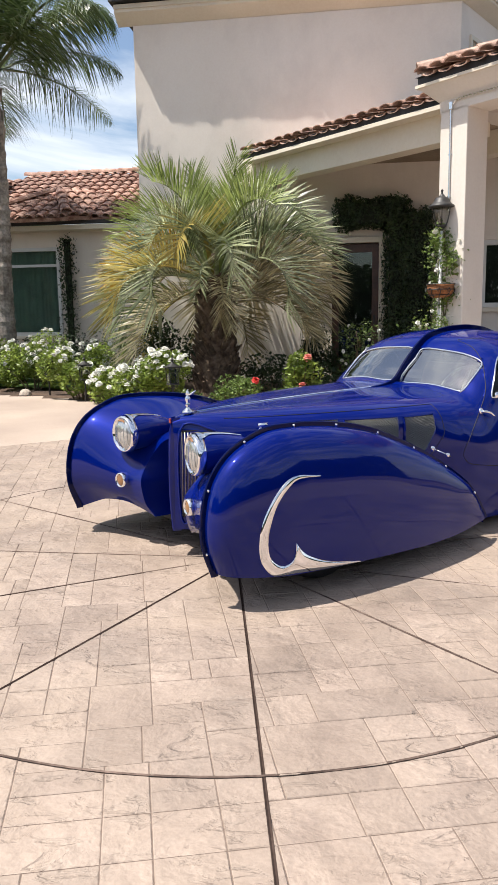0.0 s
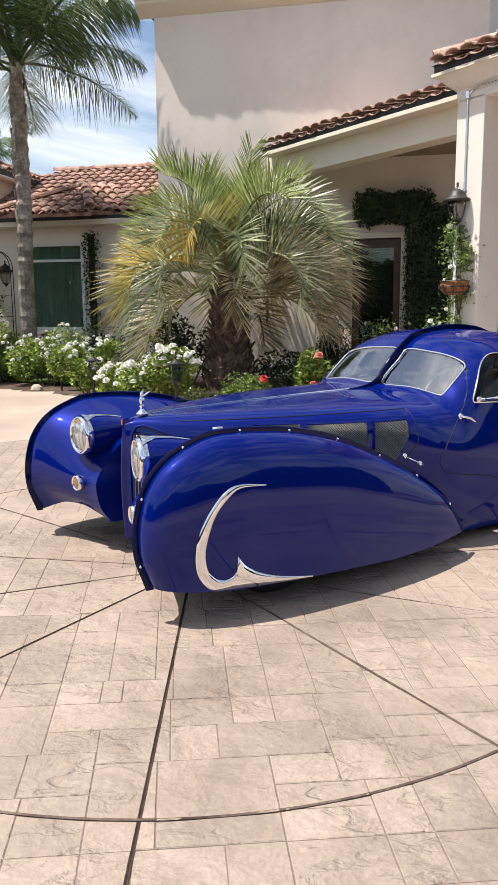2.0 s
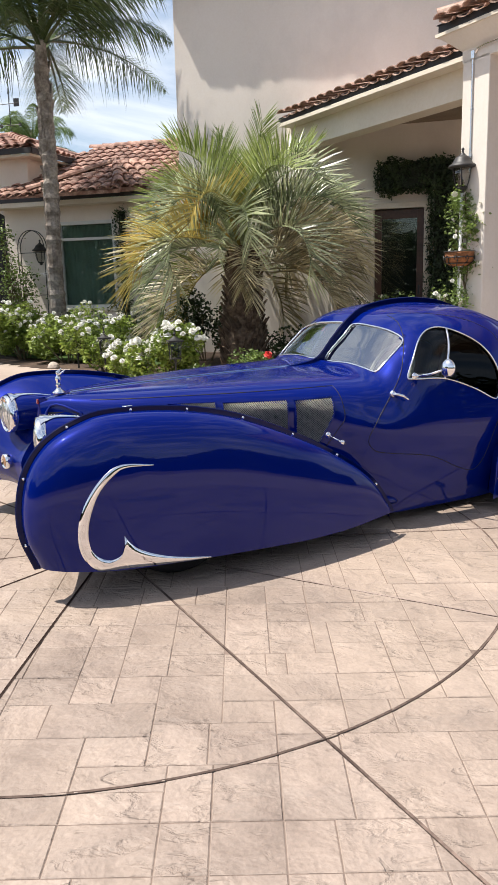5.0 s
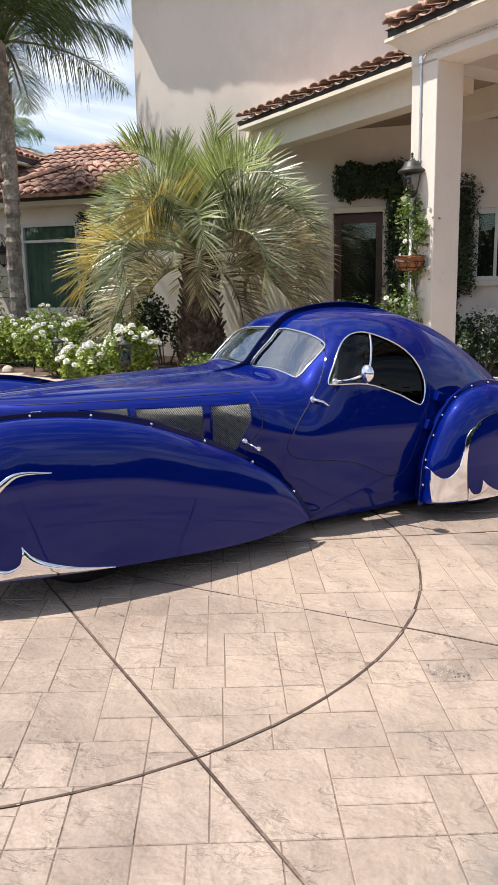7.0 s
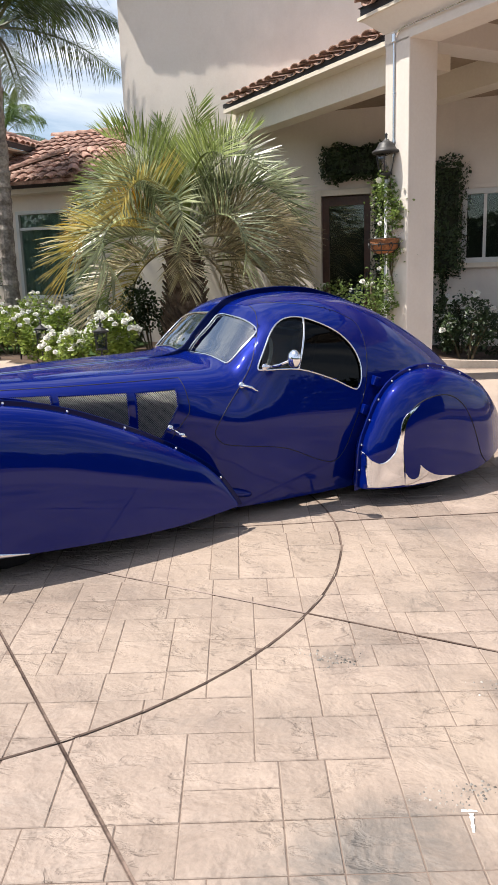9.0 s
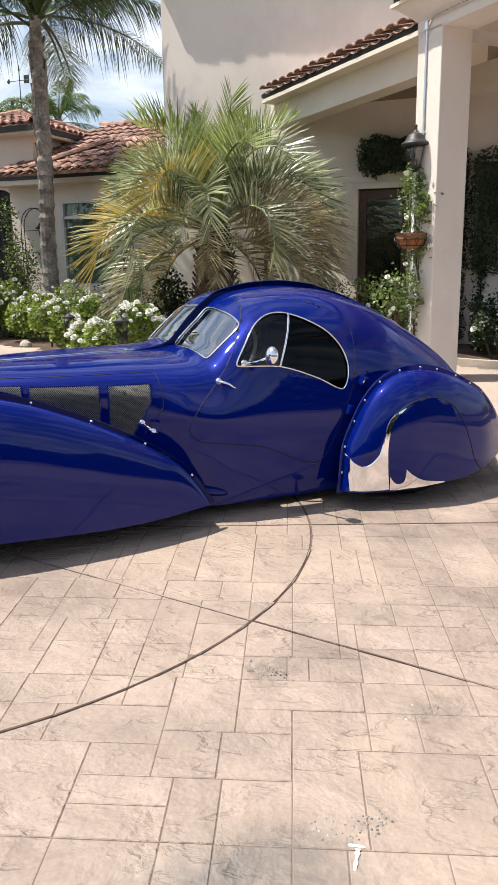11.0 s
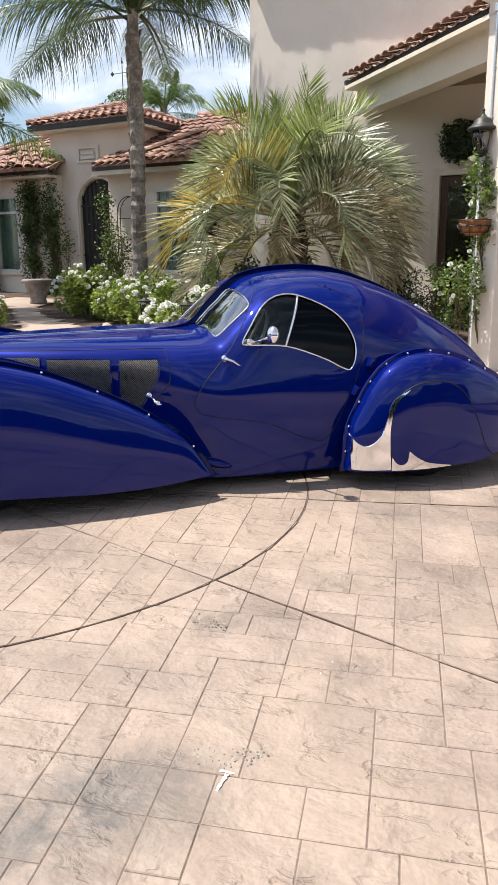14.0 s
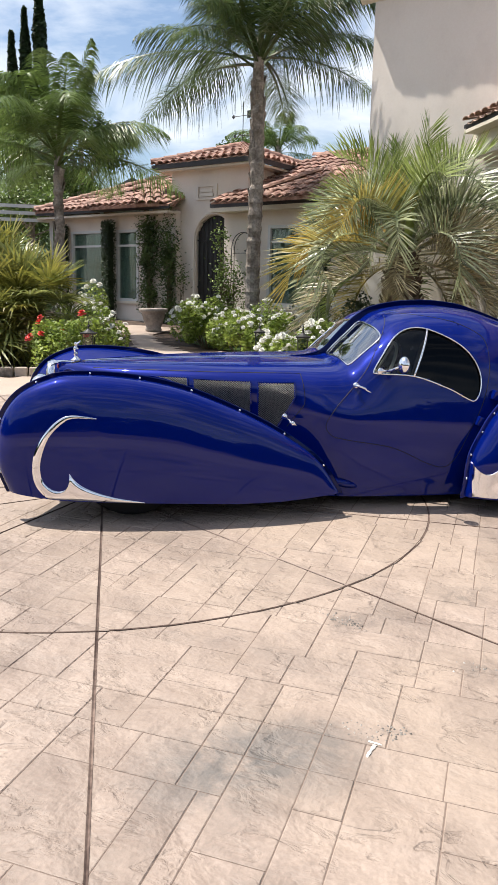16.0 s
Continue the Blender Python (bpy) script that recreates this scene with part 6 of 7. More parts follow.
def queen_palm(x, y, label, trunk_h, r, scale, seed, fronds, material, sag=.8):
    rnd = random.Random(seed)
    p = thing("queen_palm", pose(x, y, gz(x, y)), label, "palm tree")
    bm = bmesh.new()
    n = int(trunk_h / .09)
    tube(bm, [(.03 * math.sin(i * .12 + seed), .03 * math.cos(i * .1), trunk_h * i / n - .05) for i in range(n + 1)],
         [r * (1.12 - .22 * i / n) + (.02 if i % 3 == 0 else 0) + rnd.uniform(-.008, .008) for i in range(n + 1)], False, 12)
    for i in range(34):
        t, z = i * 2.4, trunk_h - .1 - 2.6 * rnd.random() ** 1.3
        box(bm, (.03, .12, rnd.uniform(.3, .6)), Matrix.Translation((0, 0, z)) @ Matrix.Rotation(t, 4, "Z") @ pose(r * .92, 0, 0, rnd.uniform(-8, 8), rnd.uniform(2, 14)), .01)
    part("trunk", bm, BARK, p)
    bm = bmesh.new()
    tube(bm, [(0, 0, trunk_h - .1), (0, 0, trunk_h + .35), (0, 0, trunk_h + .8)], [r * .9, r * .75, r * .3], False, 10)
    part("crown_shaft", bm, BARK, p)
    shapes = [(el, dr, k, mesh_of("frond", feather(seed * 31 + el + k, el, 2.6, dr, 104, .62, sag), material)) for el, dr in ((72, .36), (62, .50), (48, .54), (32, .44), (12, .34)) for k in (0, 1)]
    for i in range(fronds):
        el, dr, k, me = shapes[(i * 3 + i // 7) % len(shapes)]
        ob = new("frond", me)
        ob.parent = p
        s = scale * rnd.uniform(.85, 1.12)
        ob.matrix_local = pose(0, 0, trunk_h + .25 + rnd.uniform(-.15, .2), rnd.uniform(-10, 10), 0, i * 137.5 + rnd.uniform(-15, 15)) @ Matrix.Diagonal((s, s, s, 1))
    return p


queen_palm(-2.93, 16.5, "tall queen palm with grey ringed trunk before the entry", 5.55, .145, 1.58, 3, 30, QUEEN)
queen_palm(-6.4, 14.1, "queen palm with a dense arching crown beside the path", 3.3, .085, 1.3, 5, 30, QUEEN_LIT, .72)
queen_palm(-7.6, 32.2, "distant queen palm behind the tiled roofs", 6.2, .2, 1.1, 9, 18, QUEEN_LIT)


def leaves(v, f, centre, size, rnd, normal=None):
    """One leaf: two triangles folded along the midrib."""
    d = Vector((rnd.gauss(0, 1), rnd.gauss(0, 1), rnd.gauss(0, .8))).normalized()
    n = (normal + Vector((rnd.gauss(0, .5), rnd.gauss(0, .5), rnd.gauss(0, .5)))).normalized() if normal else Vector((rnd.gauss(0, 1), rnd.gauss(-.2, 1), rnd.gauss(1.3, .9))).normalized()
    s = d.cross(n)
    if s.length < .05:
        return
    s.normalize()
    d = n.cross(s)
    L_, W_ = size * rnd.uniform(.7, 1.25), size * .34 * rnd.uniform(.8, 1.2)
    b = len(v)
    v += [centre - d * L_ * .5, centre + s * W_ + n * W_ * .3, centre + d * L_ * .5, centre - s * W_ + n * W_ * .3]
    f += [(b, b + 1, b + 2), (b, b + 2, b + 3)]


def rose_mesh(name, material, petals, radius, seed):
    """A cupped bloom of overlapping petals."""
    rnd = random.Random(seed)
    v, f = [], []
    for ring, (tilt, r) in enumerate(((-12, 1.0), (25, .92), (55, .8), (78, .6))):
        for i in range(petals):
            t = 2 * math.pi * (i + ring * .5) / petals
            m = Matrix.Rotation(t, 4, "Z") @ pose(0, 0, 0, 0, -tilt + rnd.uniform(-8, 8), 0)
            b = len(v)
            w = radius * r
            v += [m @ Vector(q) for q in ((.1 * w, 0, 0), (.65 * w, -.5 * w, .12 * w), (w, -.18 * w, .05 * w), (w, .18 * w, .05 * w), (.65 * w, .5 * w, .12 * w))]
            f += [(b, b + 1, b + 2, b + 3, b + 4)]
    return mesh_of(name, (v, f), material)


BLOOM = [rose_mesh("bloom", PETAL, 7, .046, 3), rose_mesh("bloom", PETAL, 7, .036, 4)]
BLOOM_RED = [rose_mesh("bloom", PETAL_RED, 6, .05, 5)]
BLOOM_PINK = [rose_mesh("bloom", PETAL_PINK, 6, .06, 6)]


def shrub(name, x, y, size, label, category, n_leaves, leaf, material, seed, blooms=(), n_blooms=0, base=0.0, group="", clumps=9):
    """A bush: canes, foliage in uneven clumps, and blooms on the top and front."""
    rnd = random.Random(seed)
    p = thing(name, pose(x, y, gz(x, y)), label, category, group)
    sx, sy, sz = size[0] * 1.15, size[1] * 1.15, size[2] * 1.1
    n_blooms = int(n_blooms * 1.8)
    n_leaves = int(n_leaves * 1.25)
    heads = [(Vector((rnd.uniform(-.75, .75) * sx, rnd.uniform(-.75, .75) * sy, base + sz * rnd.uniform(.25, .78))), rnd.uniform(.28, .5)) for _ in range(clumps)]
    v, f = [], []
    for i in range(n_leaves):
        c, r = rnd.choice(heads)
        q = Vector((rnd.gauss(0, 1), rnd.gauss(0, 1), rnd.gauss(0, 1))).normalized() * (r * rnd.uniform(.45, 1.0) ** .5)
        q = c + Vector((q.x * sx, q.y * sy, q.z * sz * .8))
        if q.z < .03:
            q.z = rnd.uniform(.03, .2)
        leaves(v, f, q, leaf, rnd)
    raw("foliage", v, f, material, p)
    bm = bmesh.new()
    for c, r in heads:
        tube(bm, [(c.x * .25, c.y * .25, -.03), (c.x * .6, c.y * .6, c.z * .5), tuple(c)], [.012, .009, .005], False, 5)
    part("stem", bm, TWIG, p)
    for i in range(n_blooms):
        c, r = rnd.choice(heads)
        q = Vector((rnd.gauss(0, .8), -abs(rnd.gauss(0, .9)) * rnd.choice((1, 1, -.4)), abs(rnd.gauss(.7, .5)))).normalized() * r
        ob = new("bloom", rnd.choice(blooms))
        ob.parent = p
        s = rnd.uniform(.8, 1.35)
        ob.matrix_local = pose(c.x + q.x * sx * 1.04, c.y + q.y * sy * 1.04, max(.1, c.z + q.z * sz * .86), rnd.uniform(-10, 50), rnd.uniform(-25, 25), rnd.uniform(-40, 40)) @ Matrix.Diagonal((s, s, s, 1))
    return p


W_LABEL = "leafy green rose bush covered in white blooms"
RG = "white rose bushes along the bed"
shrub("rose_bush", -.15, 10.95, (.62, .42, .72), W_LABEL + " beside the path lamp", "rose bush", 3510, .064, ROSE_LEAF, 41, BLOOM, 58, group=RG)
shrub("rose_bush", -1.12, 12.05, (.5, .42, .74), W_LABEL, "rose bush", 2700, .064, ROSE_LEAF, 42, BLOOM, 26, group=RG)
shrub("rose_bush", -2.0, 13.25, (.5, .42, .72), W_LABEL, "rose bush", 2970, .064, ROSE_LEAF, 43, BLOOM, 24, group=RG)
shrub("rose_bush", -2.9, 13.85, (.5, .4, .80), W_LABEL, "rose bush", 2970, .064, ROSE_LEAF, 44, BLOOM, 34, group=RG)
shrub("rose_bush", -2.2, 14.2, (.8, .5, .80), W_LABEL, "rose bush", 3240, .064, ROSE_LEAF, 45, BLOOM, 34, group=RG)
shrub("rose_bush", -3.3, 14.6, (.5, .45, .84), W_LABEL, "rose bush", 2430, .064, ROSE_LEAF, 46, BLOOM, 26, group=RG)
shrub("rose_bush", -3.9, 11.3, (.48, .45, .98), W_LABEL + " by the walk", "rose bush", 3240, .064, ROSE_LEAF, 47, BLOOM, 40, group=RG)
shrub("rose_bush", -3.5, 10.4, (.38, .38, .72), W_LABEL + " by the walk", "rose bush", 2430, .064, ROSE_LEAF, 48, BLOOM, 14, group=RG)
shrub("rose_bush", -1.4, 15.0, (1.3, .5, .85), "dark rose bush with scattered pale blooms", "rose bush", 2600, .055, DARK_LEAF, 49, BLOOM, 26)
shrub("rose_bush", -3.0, 8.75, (.5, .4, .78), "rose bush with bright red blooms near the wall", "rose bush", 2700, .064, ROSE_LEAF, 50, BLOOM_RED, 5)
shrub("rose_bush", 2.12, 10.85, (.26, .25, .62), "small rose with coral pink blooms", "rose bush", 945, .064, ROSE_LEAF, 51, BLOOM_PINK, 2)
shrub("low_shrub", .85, 10.65, (.5, .3, .38), "low green ground shrub with small red buds", "shrub", 1700, .045, CLIMBER_LEAF, 52, BLOOM_RED, 1)
shrub("low_shrub", 1.7, 10.75, (.4, .25, .24), "low spreading green ground cover", "shrub", 1000, .045, CLIMBER_LEAF, 53)
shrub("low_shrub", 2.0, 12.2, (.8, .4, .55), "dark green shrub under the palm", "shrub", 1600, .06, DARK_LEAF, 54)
# foliage added to fill the dark space left of the palm trunk
shrub("low_shrub", .35, 13.35, (.45, .35, .95), "dark green foliage added to darken the space behind the palm trunk", "shrub", 2000, .06, DARK_LEAF, 63)
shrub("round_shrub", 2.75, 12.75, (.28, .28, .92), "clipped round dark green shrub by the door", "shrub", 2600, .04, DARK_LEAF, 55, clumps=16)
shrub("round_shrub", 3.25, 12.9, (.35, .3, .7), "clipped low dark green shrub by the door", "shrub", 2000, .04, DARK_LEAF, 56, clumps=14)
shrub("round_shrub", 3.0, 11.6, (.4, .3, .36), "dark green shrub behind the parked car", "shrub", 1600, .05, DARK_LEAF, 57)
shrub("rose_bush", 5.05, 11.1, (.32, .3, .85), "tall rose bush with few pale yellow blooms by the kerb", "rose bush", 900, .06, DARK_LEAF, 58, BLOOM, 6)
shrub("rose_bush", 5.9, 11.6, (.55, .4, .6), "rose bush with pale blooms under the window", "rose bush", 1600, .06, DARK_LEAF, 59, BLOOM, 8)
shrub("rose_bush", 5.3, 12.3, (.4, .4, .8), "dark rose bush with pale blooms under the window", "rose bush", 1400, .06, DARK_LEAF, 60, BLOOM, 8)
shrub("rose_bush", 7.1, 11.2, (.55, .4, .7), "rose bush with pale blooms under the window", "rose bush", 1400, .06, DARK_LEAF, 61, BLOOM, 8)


def ivy(name, m, spans, label, category, per, leaf, seed, material=None, rough=.17):
    """Clipped climbing growth over boxes (x0, x1, y0, y1, z0, z1) in the frame m, rough at the edge."""
    rnd = random.Random(seed)
    p = thing(name, m, label, category)
    v, f = [], []
    bm = bmesh.new()
    for x0, x1, y0, y1, z0, z1 in spans:
        area = (x1 - x0) * (z1 - z0) + (y1 - y0) * (z1 - z0) * 2 + (x1 - x0) * (y1 - y0) * 2
        for i in range(int(area * per)):
            face = rnd.random() * area
            if face < (x1 - x0) * (z1 - z0):
                q, nn = Vector((rnd.uniform(x0, x1), y0 + rnd.uniform(-.04, .10), rnd.uniform(z0, z1))), Vector((0, -1, .2))
            elif face < (x1 - x0) * (z1 - z0) + (y1 - y0) * (z1 - z0) * 2:
                q, nn = Vector((rnd.choice((x0, x1)) + rnd.uniform(-.05, .05), rnd.uniform(y0, y1), rnd.uniform(z0, z1))), Vector((rnd.choice((-1, 1)), 0, .2))
            else:
                q, nn = Vector((rnd.uniform(x0, x1), rnd.uniform(y0, y1), rnd.choice((z0, z1)) + rnd.uniform(-.05, .06))), Vector((0, 0, 1))
            c = noise.noise(Vector((q.x * 3 + seed, q.y * 3, q.z * 3))) * rough
            leaves(v, f, q + nn * c, leaf, rnd, nn)
        # near-black filler box: the shade deep inside the growth, put into colour
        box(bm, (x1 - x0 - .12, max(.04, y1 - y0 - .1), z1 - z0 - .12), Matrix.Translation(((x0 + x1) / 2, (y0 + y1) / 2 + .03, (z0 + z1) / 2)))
    part("core", bm, INNER_SHADE, p)
    raw("foliage", v, f, material or DARK_LEAF, p)
    return p


INNER_SHADE = mat("painted inner shade", (0.012, 0.016, 0.008), 0.95, vary=0.3, grain=20)
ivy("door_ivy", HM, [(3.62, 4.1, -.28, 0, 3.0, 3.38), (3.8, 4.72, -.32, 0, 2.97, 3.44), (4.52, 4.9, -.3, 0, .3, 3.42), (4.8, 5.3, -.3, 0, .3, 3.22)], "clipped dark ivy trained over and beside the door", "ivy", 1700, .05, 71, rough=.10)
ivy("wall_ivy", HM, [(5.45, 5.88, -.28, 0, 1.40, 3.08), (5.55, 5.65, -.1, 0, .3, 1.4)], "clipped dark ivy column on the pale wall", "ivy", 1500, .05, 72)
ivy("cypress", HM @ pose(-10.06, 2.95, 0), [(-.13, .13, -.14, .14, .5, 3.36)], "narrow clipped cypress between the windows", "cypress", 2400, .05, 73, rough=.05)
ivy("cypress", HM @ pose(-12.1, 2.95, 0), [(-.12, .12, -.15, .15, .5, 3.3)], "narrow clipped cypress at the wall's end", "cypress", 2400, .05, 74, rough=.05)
def vine(name, m, spans, label, category, n_leaves, leaf, seed, material):
    """An open climber: wandering stems with loose tufts of leaves. spans: (x0, x1, z0, z1, share of the leaves)."""
    rnd = random.Random(seed)
    p = thing(name, m, label, category)
    v, f = [], []
    bm = bmesh.new()
    for x0, x1, z0, z1, share in spans:
        tufts = []
        for k in range(max(5, int(80 * share))):
            q = Vector((rnd.gauss((x0 + x1) / 2, (x1 - x0) * .22), rnd.uniform(-.16, .04), rnd.uniform(z0, z1)))
            tufts.append((q, rnd.uniform(.08, .2)))
            tube(bm, [((x0 + x1) / 2, 0, .1), ((x0 + x1) / 2 + rnd.uniform(-.1, .1), -.02, q.z * .6), tuple(q)], [.012, .009, .004], False, 4)
        for i in range(int(n_leaves * share)):
            c, r = rnd.choice(tufts)
            leaves(v, f, c + Vector((rnd.gauss(0, r), rnd.gauss(0, r * .5), rnd.gauss(0, r * 1.2))), leaf, rnd)
    part("stem", bm, TWIG, p)
    raw("foliage", v, f, material, p)
    return p


VINE_LEAF = leaf_mat("vine leaf", (0.045, 0.085, 0.02), (0.13, 0.19, 0.05), 0.45, through=0.25)
vine("wall_vine", HM @ pose(0, 3.08, 0), [(-8.80, -8.28, 2.0, 3.40, .40), (-8.72, -8.4, .9, 2.0, .16), (-7.92, -7.55, .5, 3.42, .42), (-7.4, -7.1, 1.5, 2.2, .02)], "open green vine climbing the wing wall", "vine", 6200, .078, 75, VINE_LEAF)
vine("entry_vine", HM @ pose(-5.30, 2.75, 0), [(-.4, .42, .3, 2.0, .72), (-.45, -.05, 1.7, 2.9, .2), (-.6, -.2, .8, 1.4, .08)], "leafy green climber beside the entry arch", "vine", 1900, .08, 76, CLIMBER_LEAF)
ivy("window_vine", HM @ pose(-2.7, 3.05, 0), [(-.12, .12, -.1, .1, .4, 3.3)], "dark climbing vine beside the wing window", "vine", 700, .06, 77)


def tree(name, x, y, z0, h, spread, label, seed, n_leaves, leaf, material, category="tree"):
    """A broad tree: trunk with limbs and clumps of leaves with gaps."""
    rnd = random.Random(seed)
    p = thing(name, pose(x, y, z0), label, category)
    bm = bmesh.new()
    tube(bm, [(0, 0, -.2), (.1, 0, h * .3), (.05, .1, h * .6), (0, 0, h * .85)], [h * .035, h * .028, h * .018, h * .006], False, 8)
    heads = []
    for i in range(16):
        t, zz = i * 2.4, h * rnd.uniform(.35, .95)
        r = spread * math.sin(math.pi * min(.95, (zz / h) ** 1.2)) * rnd.uniform(.5, 1)
        c = Vector((r * math.cos(t), r * math.sin(t), zz))
        heads.append((c, spread * rnd.uniform(.28, .45)))
        tube(bm, [(0, 0, zz * .6), tuple(c * .6 + Vector((0, 0, zz * .25))), tuple(c)], [h * .012, h * .008, h * .003], False, 5)
    part("trunk", bm, BARK, p)
    v, f = [], []
    for i in range(n_leaves):
        c, r = rnd.choice(heads)
        q = Vector((rnd.gauss(0, 1), rnd.gauss(0, 1), rnd.gauss(0, .8))).normalized() * r * rnd.uniform(.3, 1) ** .6
        leaves(v, f, c + q, leaf, rnd)
    raw("crown", v, f, material, p)
    return p


def spire(x, y, z0, h, r, label, seed):
    """An Italian cypress: a thin spindle of foliage."""
    rnd = random.Random(seed)
    p = thing("italian_cypress", pose(x, y, z0), label, "cypress")
    bm = bmesh.new()
    tube(bm, [(0, 0, -.3), (0, 0, h * .97)], [r * .3, .03], False, 6)
    part("trunk", bm, BARK, p)
    v, f = [], []
    for i in range(3600):
        z = rnd.random() ** .9 * h
        s = z / h
        rr = r * min(1, s * 6 + .4) * (1 - s ** 3) * (1 + .3 * noise.noise(Vector((s * 9, seed, 0)))) * rnd.uniform(.75, 1.05)
        t = rnd.uniform(0, 6.283)
        leaves(v, f, Vector((rr * math.cos(t), rr * math.sin(t), z)), .34, rnd, Vector((math.cos(t), math.sin(t), .8)))
    raw("foliage", v, f, DARK_LEAF, p)

# ---- distance: hillside, fence, trees, a roof beyond ----
hill_v, hill_f = [], []
NX, NY = 24, 14
for j in range(NY + 1):
    for i in range(NX + 1):
        x, y = -75 + i * 5.2, 23.5 + j * 7
        rise = max(0, (y - 23.5)) * .13 * max(0, min(1, (-x - 2) / 14)) if x < -2 else 0
        hill_v.append((x, y, gz(x, y) - .02 + rise + (2.2 * max(0, min(1, (-x - 9) / 3)) if y > 23.6 else 0)))
for j in range(NY):
    for i in range(NX):
        a = j * (NX + 1) + i
        hill_f.append((a, a + 1, a + NX + 2, a + NX + 1))
tagged(raw("hillside", hill_v, hill_f, GRASS), "green hillside rising behind the houses", "hill", kind="structure")
spire(-23.7, 36.2, 5.0, 9.4, .42, "tall dark Italian cypress on the hill", 81)
spire(-23.15, 36.6, 5.0, 10.6, .45, "tall dark Italian cypress on the hill", 82)
spire(-22.45, 36.9, 5.0, 13.2, .42, "tall dark Italian cypress on the hill", 83)
tree("shade_tree", -14.3, 27.5, 3.0, 5.4, 1.9, "broad dark green tree on the hillside", 84, 9000, .15, VINE_LEAF)
tree("shade_tree", -17.5, 27.5, 3.2, 5.2, 2.8, "broad green tree on the hillside", 85, 9000, .17, CLIMBER_LEAF)
tree("shade_tree", -14.6, 24.6, 2.4, 2.6, 1.9, "low bright green tree behind the fence", 86, 7000, .13, CLIMBER_LEAF)
tree("shade_tree", -21.5, 26.0, 3.0, 6.0, 3.2, "broad green tree on the hillside", 87, 8000, .18, VINE_LEAF)
tree("shade_tree", -10.2, 34.0, 3.4, 4.6, 2.4, "dark green tree far behind the roofs", 88, 6000, .18, VINE_LEAF)
fence = thing("rail_fence", pose(-12.3, 21.0, 0, 0, 0, 37), "white painted rail fence on the slope", "fence")
for i in range(7):
    boxes("post", [(-4.0 + i * 1.6, -3.9 + i * 1.6, -.05, .05, 2.3, 4.05)], WINDOW_WHITE, I4, "", fence)
for z in (3.43, 3.64, 3.85):
    boxes("rail", [(-4.0, 5.7, -.08, -.05, z, z + .1)], WINDOW_WHITE, I4, "", fence)
shed = thing("far_house", pose(-16.8, 36.5, 3.2, 0, 0, 25), "grey gabled house half hidden by hillside trees", "house")
bm = bmesh.new()
prof = [(-2.2, 0), (2.2, 0), (2.2, 2.6), (0, 3.7), (-2.2, 2.6)]
a = [bm.verts.new((x, 0, z)) for x, z in prof]
b = [bm.verts.new((x, 6, z)) for x, z in prof]
bm.faces.new(a), bm.faces.new(b[::-1])
for i in range(5):
    bm.faces.new((a[i], b[i], b[(i + 1) % 5], a[(i + 1) % 5]))
bmesh.ops.recalc_face_normals(bm, faces=bm.faces)
part("wall", bm, mat("grey siding", (0.2, 0.18, 0.17), 0.9), shed)
raw("roof", [(-2.5, -.3, 2.5), (0, -.3, 3.8), (2.5, -.3, 2.5), (-2.5, 6.3, 2.5), (0, 6.3, 3.8), (2.5, 6.3, 2.5), (-2.5, -.3, 2.38), (0, -.3, 3.68), (2.5, -.3, 2.38)],
    [(0, 1, 4, 3), (1, 2, 5, 4), (0, 6, 7, 1), (1, 7, 8, 2)], mat("grey shingle", (0.16, 0.15, 0.15), 0.9), shed)
tagged(sheet("lawn", [(-4.2, 15.2), (-3.0, 13.9), (-1.9, 13.3), (-.4, 12.6), (.2, 14.4), (-2.9, 17.6), (-4.3, 17.6)], .004, GRASS, "strip of green lawn behind the rose bed", "lawn"))
# hedge that closes the place behind the viewer
rnd = random.Random(5)
hv, hf = [], []
for i in range(36000):
    t = rnd.uniform(0, math.pi)
    r = 19 + rnd.gauss(0, 1.0)
    top = 4.3 + 1.1 * math.sin(t * 5.1) + .6 * math.sin(t * 13 + 1)
    p = Vector((1.5 + r * 1.25 * math.cos(t), 2 - r * math.sin(t), 0))
    p.z = gz(p.x, p.y) + rnd.random() ** .8 * top
    leaves(hv, hf, p, .5, rnd)
tagged(raw("woods", hv, hf, DARK_LEAF), "dark green trees bordering the far side of the drive", "woods", kind="stuff")

